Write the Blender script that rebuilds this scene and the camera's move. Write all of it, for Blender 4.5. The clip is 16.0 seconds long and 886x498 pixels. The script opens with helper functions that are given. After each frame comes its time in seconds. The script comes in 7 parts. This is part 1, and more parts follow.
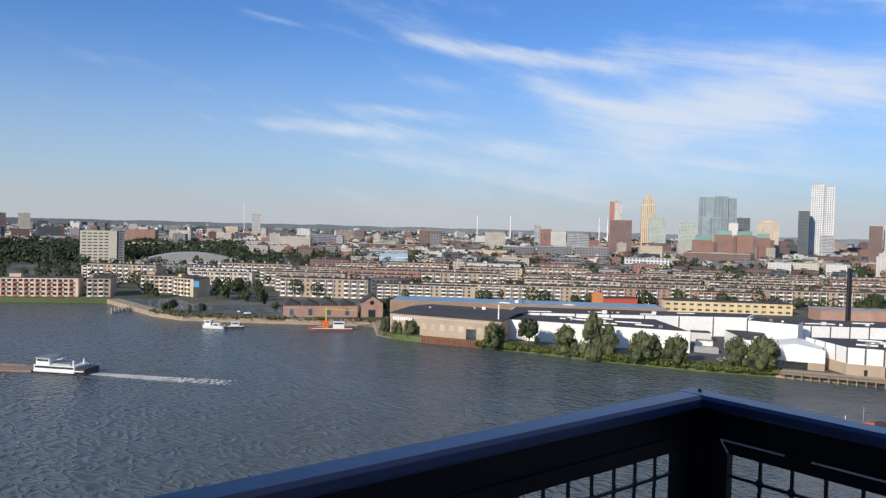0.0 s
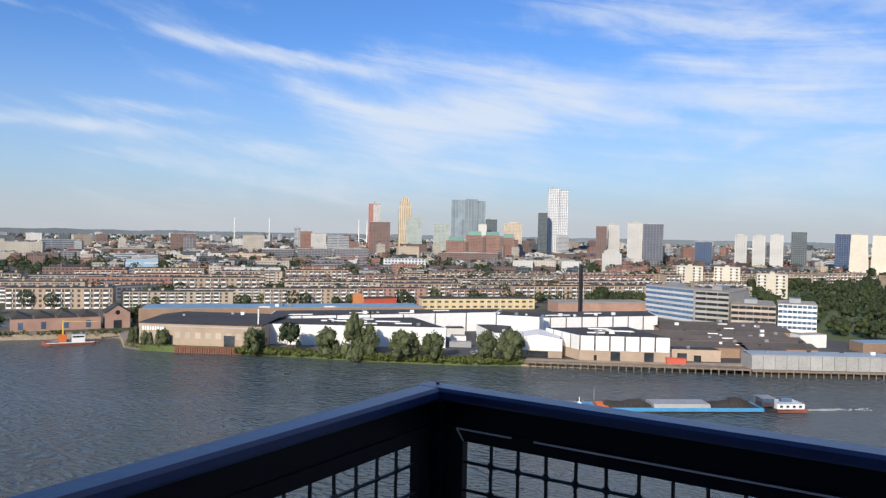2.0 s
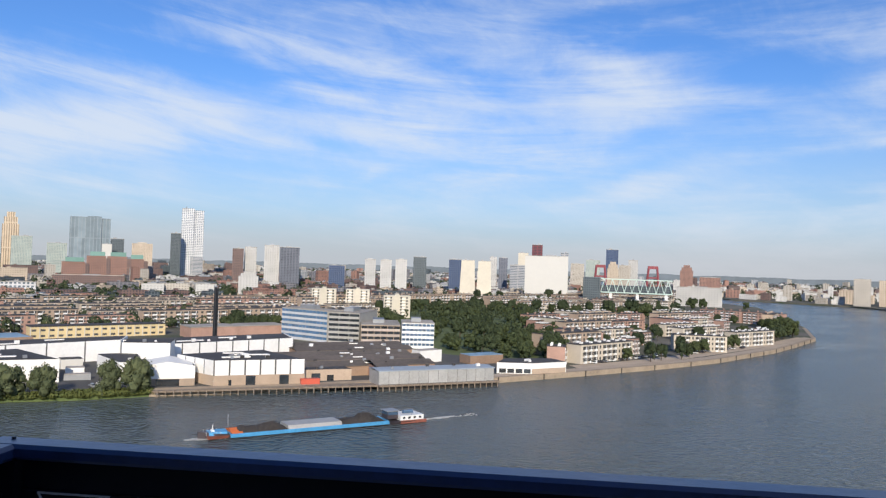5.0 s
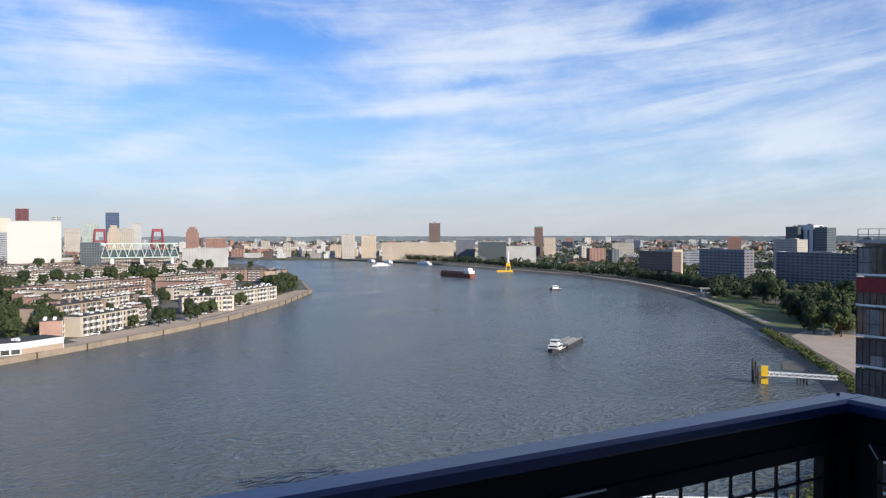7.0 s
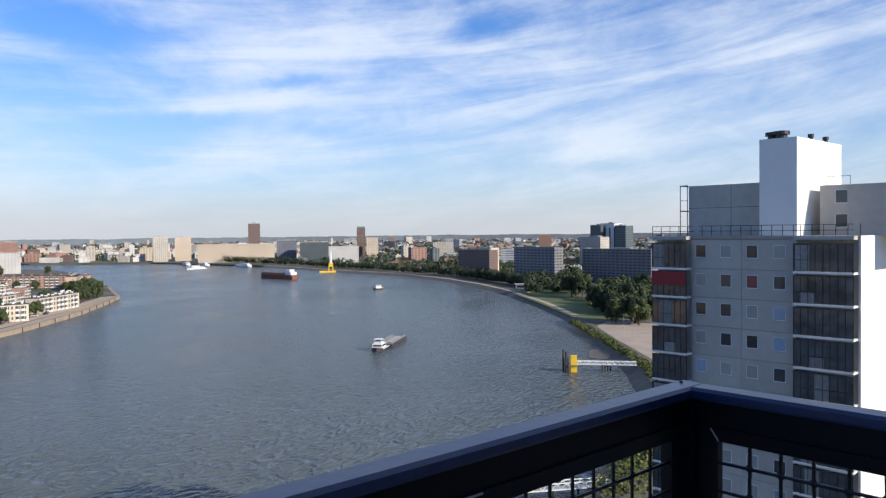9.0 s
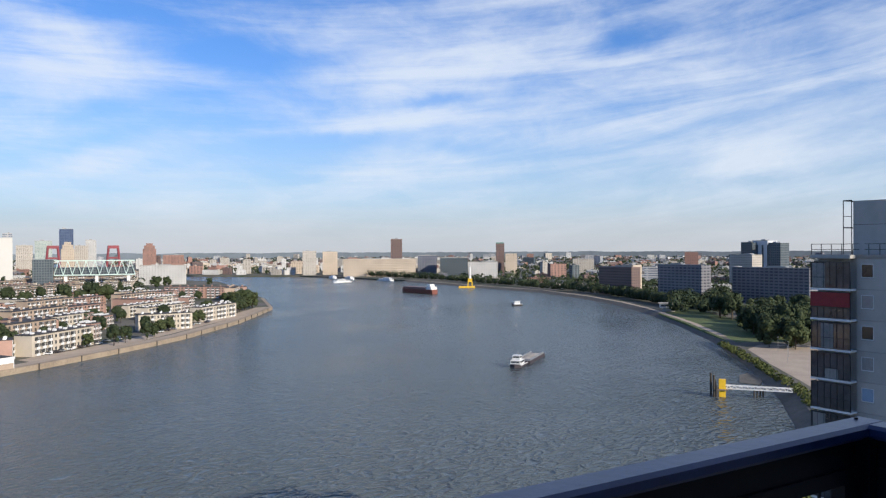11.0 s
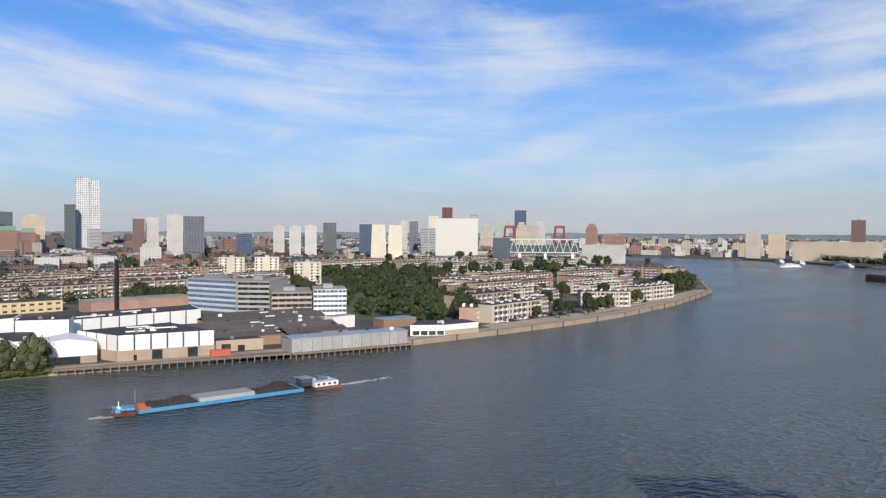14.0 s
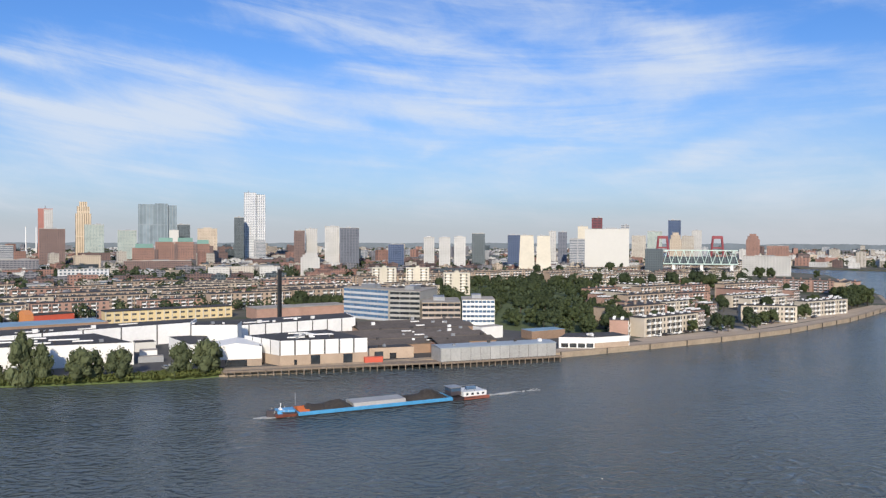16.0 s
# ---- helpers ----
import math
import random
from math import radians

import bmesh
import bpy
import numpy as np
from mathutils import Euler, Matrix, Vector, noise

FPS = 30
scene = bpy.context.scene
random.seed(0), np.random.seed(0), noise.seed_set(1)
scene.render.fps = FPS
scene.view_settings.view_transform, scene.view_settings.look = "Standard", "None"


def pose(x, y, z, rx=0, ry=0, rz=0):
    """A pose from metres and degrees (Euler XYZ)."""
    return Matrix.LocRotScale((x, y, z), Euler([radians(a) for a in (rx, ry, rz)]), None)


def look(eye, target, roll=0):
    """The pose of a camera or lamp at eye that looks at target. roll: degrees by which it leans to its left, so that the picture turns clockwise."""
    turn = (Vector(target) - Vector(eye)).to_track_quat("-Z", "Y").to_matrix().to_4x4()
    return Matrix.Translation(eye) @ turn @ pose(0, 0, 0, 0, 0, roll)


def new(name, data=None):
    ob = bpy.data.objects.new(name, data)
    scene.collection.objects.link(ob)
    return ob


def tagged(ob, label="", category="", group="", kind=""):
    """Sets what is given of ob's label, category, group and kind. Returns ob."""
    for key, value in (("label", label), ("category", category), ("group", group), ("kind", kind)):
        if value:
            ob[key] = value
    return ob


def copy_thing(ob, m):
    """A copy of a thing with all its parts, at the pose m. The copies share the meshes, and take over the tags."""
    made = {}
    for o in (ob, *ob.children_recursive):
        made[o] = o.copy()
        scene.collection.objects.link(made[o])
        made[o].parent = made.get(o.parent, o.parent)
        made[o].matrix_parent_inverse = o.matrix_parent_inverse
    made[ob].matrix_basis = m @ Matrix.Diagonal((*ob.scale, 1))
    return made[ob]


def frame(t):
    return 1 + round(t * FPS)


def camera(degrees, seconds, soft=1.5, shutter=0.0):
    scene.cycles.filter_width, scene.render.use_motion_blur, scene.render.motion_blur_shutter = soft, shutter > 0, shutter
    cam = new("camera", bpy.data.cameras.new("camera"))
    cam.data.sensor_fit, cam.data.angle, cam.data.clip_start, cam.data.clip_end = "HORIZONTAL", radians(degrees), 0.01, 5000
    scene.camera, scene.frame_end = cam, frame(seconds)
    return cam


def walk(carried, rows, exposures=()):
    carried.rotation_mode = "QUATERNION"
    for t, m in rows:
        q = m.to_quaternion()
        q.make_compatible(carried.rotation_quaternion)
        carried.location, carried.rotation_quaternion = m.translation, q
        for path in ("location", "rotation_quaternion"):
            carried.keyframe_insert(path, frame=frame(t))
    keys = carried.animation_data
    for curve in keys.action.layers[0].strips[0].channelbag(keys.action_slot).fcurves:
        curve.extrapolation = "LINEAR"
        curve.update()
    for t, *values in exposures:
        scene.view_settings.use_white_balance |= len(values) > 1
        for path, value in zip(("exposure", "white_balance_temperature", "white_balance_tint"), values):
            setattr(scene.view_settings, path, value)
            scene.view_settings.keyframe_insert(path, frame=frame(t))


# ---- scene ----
cam = camera(60.0, 16.0, soft=1.3)
# seconds, eye x, y, z, yaw, pitch, roll
PATH = [
    (0, 0.022, -0.027, 56.0, 0.00, -1.82, -1.49),
    (0.5, 0.036, -0.026, 56.0, -4.32, -1.69, -1.45),
    (1, 0.050, -0.024, 56.0, -8.68, -1.40, -1.22),
    (1.5, 0.064, -0.023, 56.0, -13.17, -1.40, -1.00),
    (2, 0.068, -0.035, 56.0, -17.77, -1.27, -1.07),
    (2.5, 0.073, -0.046, 56.0, -21.61, -0.96, -0.98),
    (3, 0.077, -0.058, 56.0, -24.91, -0.72, -0.92),
    (3.5, 0.082, -0.069, 56.0, -30.24, -0.55, -0.57),
    (3.7, 0.093, -0.050, 56.0, -32.77, -0.44, -0.48),
    (5.8, 0.212, 0.149, 56.0, -56.70, 1.02, -2.45),
    (6, 0.223, 0.168, 56.0, -61.36, 0.64, -2.47),
    (6.5, 0.311, 0.268, 56.0, -71.60, -0.40, -2.18),
    (7, 0.400, 0.369, 56.0, -80.11, -1.22, 0.10),
    (7.5, 0.413, 0.410, 56.0, -88.12, -1.19, 0.07),
    (8, 0.427, 0.450, 56.0, -91.41, -1.43, 0.26),
    (8.2, 0.433, 0.466, 56.0, -92.09, -1.58, 0.61),
    (9.25, 0.481, 0.466, 56.0, -93.40, -1.25, 0.55),
    (10.3, 0.529, 0.467, 56.0, -88.80, -0.76, 0.33),
    (10.5, 0.530, 0.467, 56.0, -87.10, -0.65, 0.35),
    (11, 0.534, 0.467, 56.0, -82.96, -0.03, 0.23),
    (11.5, 0.538, 0.467, 56.0, -76.77, -0.57, -0.14),
    (12, 0.542, 0.468, 56.0, -70.68, -0.89, -0.49),
    (12.5, 0.546, 0.468, 56.0, -64.19, -1.26, -0.37),
    (13, 0.549, 0.469, 56.0, -59.07, -1.23, -0.36),
    (13.5, 0.553, 0.469, 56.0, -54.23, -1.23, -0.24),
    (14, 0.556, 0.470, 56.0, -51.06, -1.48, -0.26),
    (14.5, 0.559, 0.471, 56.0, -47.62, -1.64, -0.45),
    (15, 0.562, 0.472, 56.0, -44.99, -1.57, -0.47),
    (15.5, 0.565, 0.472, 56.0, -42.06, -1.32, 0.03),
    (16, 0.569, 0.473, 56.0, -40.03, -0.70, -0.13),
]
walk(cam, [(t, pose(x, y, z, 90 + p, r, w)) for t, x, y, z, w, p, r in PATH],
     [(0.0, -0.10), (1.5, -0.06), (3.5, -0.02), (6.0, -0.10), (7.0, 0.08), (8.2, 0.16), (10.5, 0.08), (12.5, -0.12), (14.0, -0.16), (16.0, -0.10)])

# ---- sun, sky ----
SUN_BEARING, SUN_HEIGHT = 140.5, 24.3
sun_data = bpy.data.lights.new("sun", "SUN")
sun_data.energy, sun_data.angle, sun_data.color = 5.0, radians(0.6), (1.0, 0.89, 0.74)
sun = new("sun", sun_data)
to_sun = Vector((-math.sin(radians(SUN_BEARING)), math.cos(radians(SUN_BEARING)), math.tan(radians(SUN_HEIGHT))))
sun.matrix_world = look(to_sun * 100, (0, 0, 0))

world = bpy.data.worlds.new("sky")
scene.world = world
world.use_nodes = True


def sky_nodes():
    nt = world.node_tree
    nt.nodes.clear()
    N, K = nt.nodes.new, nt.links.new
    out, bg, sky = N("ShaderNodeOutputWorld"), N("ShaderNodeBackground"), N("ShaderNodeTexSky")
    sky.sky_type, sky.sun_disc = "NISHITA", False
    sky.sun_elevation, sky.sun_rotation = radians(SUN_HEIGHT), radians(-SUN_BEARING)
    sky.air_density, sky.dust_density, sky.ozone_density, sky.altitude = 1.0, 0.6, 2.0, 0
    bg.inputs["Strength"].default_value = 0.12
    tc, sep = N("ShaderNodeTexCoord"), N("ShaderNodeSeparateXYZ")
    K(tc.outputs["Generated"], sep.inputs[0])

    def calc(op, a, b=None, c=None, clamp=False):
        m = N("ShaderNodeMath")
        m.operation, m.use_clamp = op, clamp
        for i, v in enumerate((a, b, c)):
            if v is None:
                continue
            if isinstance(v, (int, float)):
                m.inputs[i].default_value = v
            else:
                K(v, m.inputs[i])
        return m.outputs[0]

    def ramp(v, a, b):
        r = N("ShaderNodeMapRange")
        r.interpolation_type = "SMOOTHSTEP"
        K(v, r.inputs[0])
        r.inputs[1].default_value, r.inputs[2].default_value = a, b
        return r.outputs[0]

    # thin ice cloud in long shallow arcs that dip over the river bend, denser to the east
    az = calc("ARCTAN2", calc("MULTIPLY", sep.outputs[0], -1.0), sep.outputs[1])
    el = calc("ARCSINE", sep.outputs[2])
    off = calc("ADD", az, 0.84)
    arc = calc("SUBTRACT", el, calc("MULTIPLY", calc("MULTIPLY", off, off), 0.10))
    flat = N("ShaderNodeCombineXYZ")
    K(az, flat.inputs[0]), K(arc, flat.inputs[1])

    def streaks(turn, along, across, seed, detail, rough, distort):
        mp = N("ShaderNodeMapping")
        mp.vector_type = "TEXTURE"
        mp.inputs["Rotation"].default_value = (0, 0, radians(turn))
        mp.inputs["Scale"].default_value = (along, across, 1)
        K(flat.outputs[0], mp.inputs[0])
        n = N("ShaderNodeTexNoise")
        n.noise_dimensions = "4D"
        n.inputs["W"].default_value, n.inputs["Scale"].default_value = seed, 1.0
        n.inputs["Detail"].default_value, n.inputs["Roughness"].default_value = detail, rough
        n.inputs["Distortion"].default_value = distort
        K(mp.outputs[0], n.inputs["Vector"])
        return n.outputs[0]

    fine = streaks(3, 0.42, 0.045, 3.1, 7.0, 0.60, 0.7)
    broad = streaks(-4, 0.50, 0.12, 8.4, 6.0, 0.58, 0.9)
    puffs = streaks(14, 0.12, 0.055, 5.7, 8.0, 0.66, 0.6)
    east = ramp(az, 0.45, -1.7)

    # the longer wisps and the blue gaps between them, in degrees of bearing and height, with ragged edges
    chart, ragged, soft = N("ShaderNodeCombineXYZ"), N("ShaderNodeTexNoise"), N("ShaderNodeVectorMath")
    K(calc("MULTIPLY", az, 57.296), chart.inputs[0]), K(calc("MULTIPLY", el, 57.296), chart.inputs[1])
    ragged.inputs["Scale"].default_value, ragged.inputs["Detail"].default_value, ragged.inputs["Roughness"].default_value = 0.22, 6.0, 0.62
    K(chart.outputs[0], ragged.inputs["Vector"])
    soft.operation = "MULTIPLY_ADD"
    soft.inputs[1].default_value = (4.0, 1.3, 0.0)
    K(ragged.outputs["Color"], soft.inputs[0])
    lift = N("ShaderNodeVectorMath")
    lift.operation = "ADD"
    lift.inputs[1].default_value = (-2.0, -0.65, 0.0)
    K(chart.outputs[0], lift.inputs[0])
    K(lift.outputs[0], soft.inputs[2])
    veil = [None]

    def wisp(a0, e0, a1, e1, wide, amount):
        mp, far = N("ShaderNodeMapping"), N("ShaderNodeVectorMath")
        mp.vector_type, far.operation = "TEXTURE", "LENGTH"
        mp.inputs["Location"].default_value = ((a0 + a1) / 2, (e0 + e1) / 2, 0)
        mp.inputs["Rotation"].default_value = (0, 0, math.atan2(e1 - e0, a1 - a0))
        mp.inputs["Scale"].default_value = (math.hypot(a1 - a0, e1 - e0) * 0.58 + wide, wide * 1.55, 1)
        K(soft.outputs[0], mp.inputs[0])
        K(mp.outputs[0], far.inputs[0])
        near = ramp(far.outputs["Value"], 1.0, 0.0)
        veil[0] = calc("MULTIPLY", near, amount) if veil[0] is None else calc("MULTIPLY_ADD", near, amount, veil[0])

    wisp(20.2, 15.1, 5.5, 13.6, 0.54, 0.55)
    wisp(6.4, 13.8, -15.5, 11.4, 0.65, 0.50)
    wisp(9.5, 8.8, -5.1, 7.5, 0.50, 0.50)
    wisp(18.2, 7.1, -1.8, 6.6, 0.54, 0.42)
    wisp(-0.5, 6.2, -9.3, 5.3, 0.77, 0.40)
    wisp(-3.3, 11.1, -13.6, 8.4, 0.57, 0.35)
    wisp(-7.2, 6.3, -29.6, 10.0, 2.10, 0.45)
    wisp(-11.3, 5.5, -28.3, 4.1, 0.54, 0.28)
    wisp(12.7, 5.1, -1.8, 4.5, 0.61, 0.28)
    wisp(-4.5, 12.6, -27.3, 12.0, 1.07, 0.30)
    wisp(28.1, 10.7, 19.0, 10.4, 0.54, 0.15)
    wisp(-4.1, 8.9, -20.8, 8.3, 0.84, 0.30)
    wisp(-17.5, 11.5, -33.4, 8.3, 1.91, 0.38)
    wisp(-22.8, 17.0, -37.0, 14.5, 0.99, 0.42)
    wisp(-33.3, 15.1, -49.4, 11.9, 1.15, 0.38)
    wisp(-32.5, 12.8, -40.8, 10.9, 0.61, 0.35)
    wisp(-32.5, 9.9, -51.7, 9.3, 1.53, 0.40)
    wisp(-32.5, 6.4, -37.6, 5.4, 0.54, 0.30)
    wisp(-35.9, 5.4, -41.0, 7.1, 0.54, 0.32)
    wisp(-40.9, 5.6, -60.1, 8.4, 0.84, 0.38)
    wisp(-44.8, 7.6, -60.1, 11.0, 1.30, 0.34)
    wisp(-51.6, 16.1, -60.1, 13.1, 1.30, 0.35)
    wisp(-0.2, 14.9, -20.7, 16.4, 1.53, -0.30)
    wisp(-19.9, 14.4, -32.5, 12.6, 0.99, -0.35)
    wisp(-33.8, 8.9, -39.2, 7.9, 0.61, -0.28)
    wisp(-14.3, 14.4, -23.2, 13.0, 0.92, -0.20)
    wisp(-50.3, 13.3, -61.7, 11.9, 1.91, 0.35)
    wisp(-50.2, 8.3, -56.6, 8.2, 0.69, 0.25)
    wisp(-50.2, 4.1, -69.2, 8.5, 0.92, 0.38)
    wisp(-67.5, 8.1, -88.3, 10.2, 0.84, 0.42)
    wisp(-74.1, 11.6, -89.1, 14.7, 1.91, 0.36)
    wisp(-85.0, 14.4, -110.0, 10.8, 2.30, 0.28)
    wisp(-89.1, 9.1, -110.0, 7.3, 1.91, 0.30)
    wisp(-72.4, 4.9, -89.5, 6.5, 1.07, 0.30)
    wisp(-100.1, 5.2, -110.0, 6.7, 1.07, 0.25)
    wisp(-62.1, 15.3, -74.9, 12.0, 1.72, -0.42)
    wisp(-78.3, 10.9, -86.2, 11.0, 0.69, -0.34)
    wisp(-68.3, 7.7, -80.8, 8.2, 1.07, -0.40)
    wisp(-93.6, 14.1, -99.7, 15.5, 1.07, -0.36)
    wisp(-55.5, 9.6, -61.3, 9.6, 0.69, -0.25)
    wisp(-81.6, 7.3, -86.7, 7.6, 0.61, -0.25)
    wisp(-93.2, 4.6, -107.9, 4.9, 0.61, -0.20)
    wisp(-65.2, 6.2, -76.6, 4.7, 0.54, -0.20)
    wisp(-110.3, 14.2, -121.3, 9.5, 2.30, 0.25)
    total = calc("ADD", calc("MULTIPLY", fine, 0.40), calc("MULTIPLY", broad, 0.30))
    total = calc("ADD", total, calc("MULTIPLY", puffs, 0.24))
    total = calc("ADD", total, calc("MULTIPLY", east, 0.085))
    total = calc("MULTIPLY_ADD", ramp(az, 0.0, 0.40), -0.075, total)
    comb = calc("MULTIPLY_ADD", ramp(fine, 0.30, 0.66), 0.22, 0.13)
    total = calc("MULTIPLY_ADD", veil[0], comb, total)
    cover = calc("MULTIPLY", ramp(total, 0.435, 0.73), 0.84)
    # haze near the horizon
    haze = calc("MULTIPLY", ramp(sep.outputs[2], 0.26, -0.02), 0.70)
    dust = calc("MULTIPLY", ramp(sep.outputs[2], 0.075, -0.005), 0.72)
    mix1, mix2, mix3 = N("ShaderNodeMix"), N("ShaderNodeMix"), N("ShaderNodeMix")
    for m, fac, col in ((mix1, haze, (4.5, 5.3, 6.1, 1)), (mix3, dust, (4.7, 4.75, 5.0, 1)), (mix2, cover, (6.3, 6.9, 7.8, 1))):
        m.data_type = "RGBA"
        K(fac, m.inputs["Factor"])
        m.inputs[7].default_value = col
    rich = N("ShaderNodeVectorMath")
    rich.operation = "MULTIPLY"
    rich.inputs[1].default_value = (0.50, 0.80, 1.28)
    K(sky.outputs[0], rich.inputs[0])
    K(rich.outputs[0], mix1.inputs[6])
    K(mix1.outputs[2], mix2.inputs[6])
    K(mix2.outputs[2], mix3.inputs[6])
    K(mix3.outputs[2], bg.inputs["Color"])
    K(bg.outputs[0], out.inputs[0])


sky_nodes()


# ---- materials ----
def shader(name):
    m = bpy.data.materials.new(name)
    m.use_nodes = True
    nt = m.node_tree
    return m, nt, nt.nodes["Principled BSDF"]


def node(nt, kind, **values):
    n = nt.nodes.new(kind)
    for key, v in values.items():
        n.inputs[key.replace("_", " ")].default_value = v
    return n


def surface(name, color, rough=0.8, metal=0.0, grain=3.0, stain=0.12, vary=0.18, bump=0.15, tint=0.10, spec=0.5):
    """Base colour with grain and stains at two scales, a tint for each object, and a fine relief."""
    m, nt, p = shader(name)
    K = nt.links.new
    tc, info = node(nt, "ShaderNodeTexCoord"), node(nt, "ShaderNodeObjectInfo")
    shift = nt.nodes.new("ShaderNodeVectorMath")
    shift.operation = "ADD"
    K(tc.outputs["Object"], shift.inputs[0])
    K(info.outputs["Location"], shift.inputs[1])
    fine = node(nt, "ShaderNodeTexNoise", Scale=grain, Detail=5.0, Roughness=0.6)
    wide = node(nt, "ShaderNodeTexNoise", Scale=stain, Detail=4.0, Roughness=0.6)
    K(shift.outputs[0], fine.inputs["Vector"])
    K(shift.outputs[0], wide.inputs["Vector"])
    add = nt.nodes.new("ShaderNodeMath")
    add.operation = "ADD"
    K(fine.outputs[0], add.inputs[0])
    K(wide.outputs[0], add.inputs[1])
    span = node(nt, "ShaderNodeMapRange")
    span.inputs[1].default_value, span.inputs[2].default_value = 0.65, 1.35
    span.inputs[3].default_value, span.inputs[4].default_value = 1 - vary, 1 + vary
    K(add.outputs[0], span.inputs[0])
    each = node(nt, "ShaderNodeMapRange")
    each.inputs[3].default_value, each.inputs[4].default_value = 1 - tint, 1 + tint
    K(info.outputs["Random"], each.inputs[0])
    mul = nt.nodes.new("ShaderNodeMath")
    mul.operation = "MULTIPLY"
    K(span.outputs[0], mul.inputs[0])
    K(each.outputs[0], mul.inputs[1])
    col = nt.nodes.new("ShaderNodeVectorMath")
    col.operation = "SCALE"
    col.inputs[0].default_value = color
    K(mul.outputs[0], col.inputs["Scale"])
    K(col.outputs[0], p.inputs["Base Color"])
    p.inputs["Roughness"].default_value, p.inputs["Metallic"].default_value = rough, metal
    p.inputs["Specular IOR Level"].default_value = spec
    if bump:
        b = node(nt, "ShaderNodeBump", Strength=bump, Distance=0.02)
        K(fine.outputs[0], b.inputs["Height"])
        K(b.outputs[0], p.inputs["Normal"])
    return m


def gridded(name, wall, pane, cell_w, cell_h, frame_w, rough=0.7, pane_rough=0.15, offset=0.0):
    """A facade seen from afar: panes in a regular wall grid, running round the corners."""
    m, nt, p = shader(name)
    K = nt.links.new
    tc, info = node(nt, "ShaderNodeTexCoord"), node(nt, "ShaderNodeObjectInfo")
    sep, comb, add = (nt.nodes.new(k) for k in ("ShaderNodeSeparateXYZ", "ShaderNodeCombineXYZ", "ShaderNodeMath"))
    add.operation = "ADD"
    K(tc.outputs["Object"], sep.inputs[0])
    K(sep.outputs[0], add.inputs[0])
    K(sep.outputs[1], add.inputs[1])
    K(add.outputs[0], comb.inputs[0])
    K(sep.outputs[2], comb.inputs[1])
    br = node(nt, "ShaderNodeTexBrick", Scale=1.0, Mortar_Size=frame_w, Brick_Width=cell_w, Row_Height=cell_h)
    br.offset, br.squash = offset, 1.0
    br.inputs["Mortar Smooth"].default_value = 0.0
    br.inputs["Color1"].default_value = (*pane, 1)
    br.inputs["Color2"].default_value = (*[min(1, c * 1.3 + 0.01) for c in pane], 1)
    br.inputs["Mortar"].default_value = (*wall, 1)
    K(comb.outputs[0], br.inputs["Vector"])
    wide = node(nt, "ShaderNodeTexNoise", Scale=0.05, Detail=5.0)
    K(tc.outputs["Object"], wide.inputs["Vector"])
    span = node(nt, "ShaderNodeMapRange")
    span.inputs[1].default_value, span.inputs[2].default_value = 0.3, 0.7
    span.inputs[3].default_value, span.inputs[4].default_value = 0.86, 1.12
    K(wide.outputs[0], span.inputs[0])
    each = node(nt, "ShaderNodeMapRange")
    each.inputs[3].default_value, each.inputs[4].default_value = 0.9, 1.1
    K(info.outputs["Random"], each.inputs[0])
    mul = nt.nodes.new("ShaderNodeMath")
    mul.operation = "MULTIPLY"
    K(span.outputs[0], mul.inputs[0])
    K(each.outputs[0], mul.inputs[1])
    col = nt.nodes.new("ShaderNodeVectorMath")
    col.operation = "SCALE"
    K(br.outputs["Color"], col.inputs[0])
    K(mul.outputs[0], col.inputs["Scale"])
    K(col.outputs[0], p.inputs["Base Color"])
    r = node(nt, "ShaderNodeMapRange")
    r.inputs[3].default_value, r.inputs[4].default_value = pane_rough, rough
    K(br.outputs["Fac"], r.inputs[0])
    K(r.outputs[0], p.inputs["Roughness"])
    return m


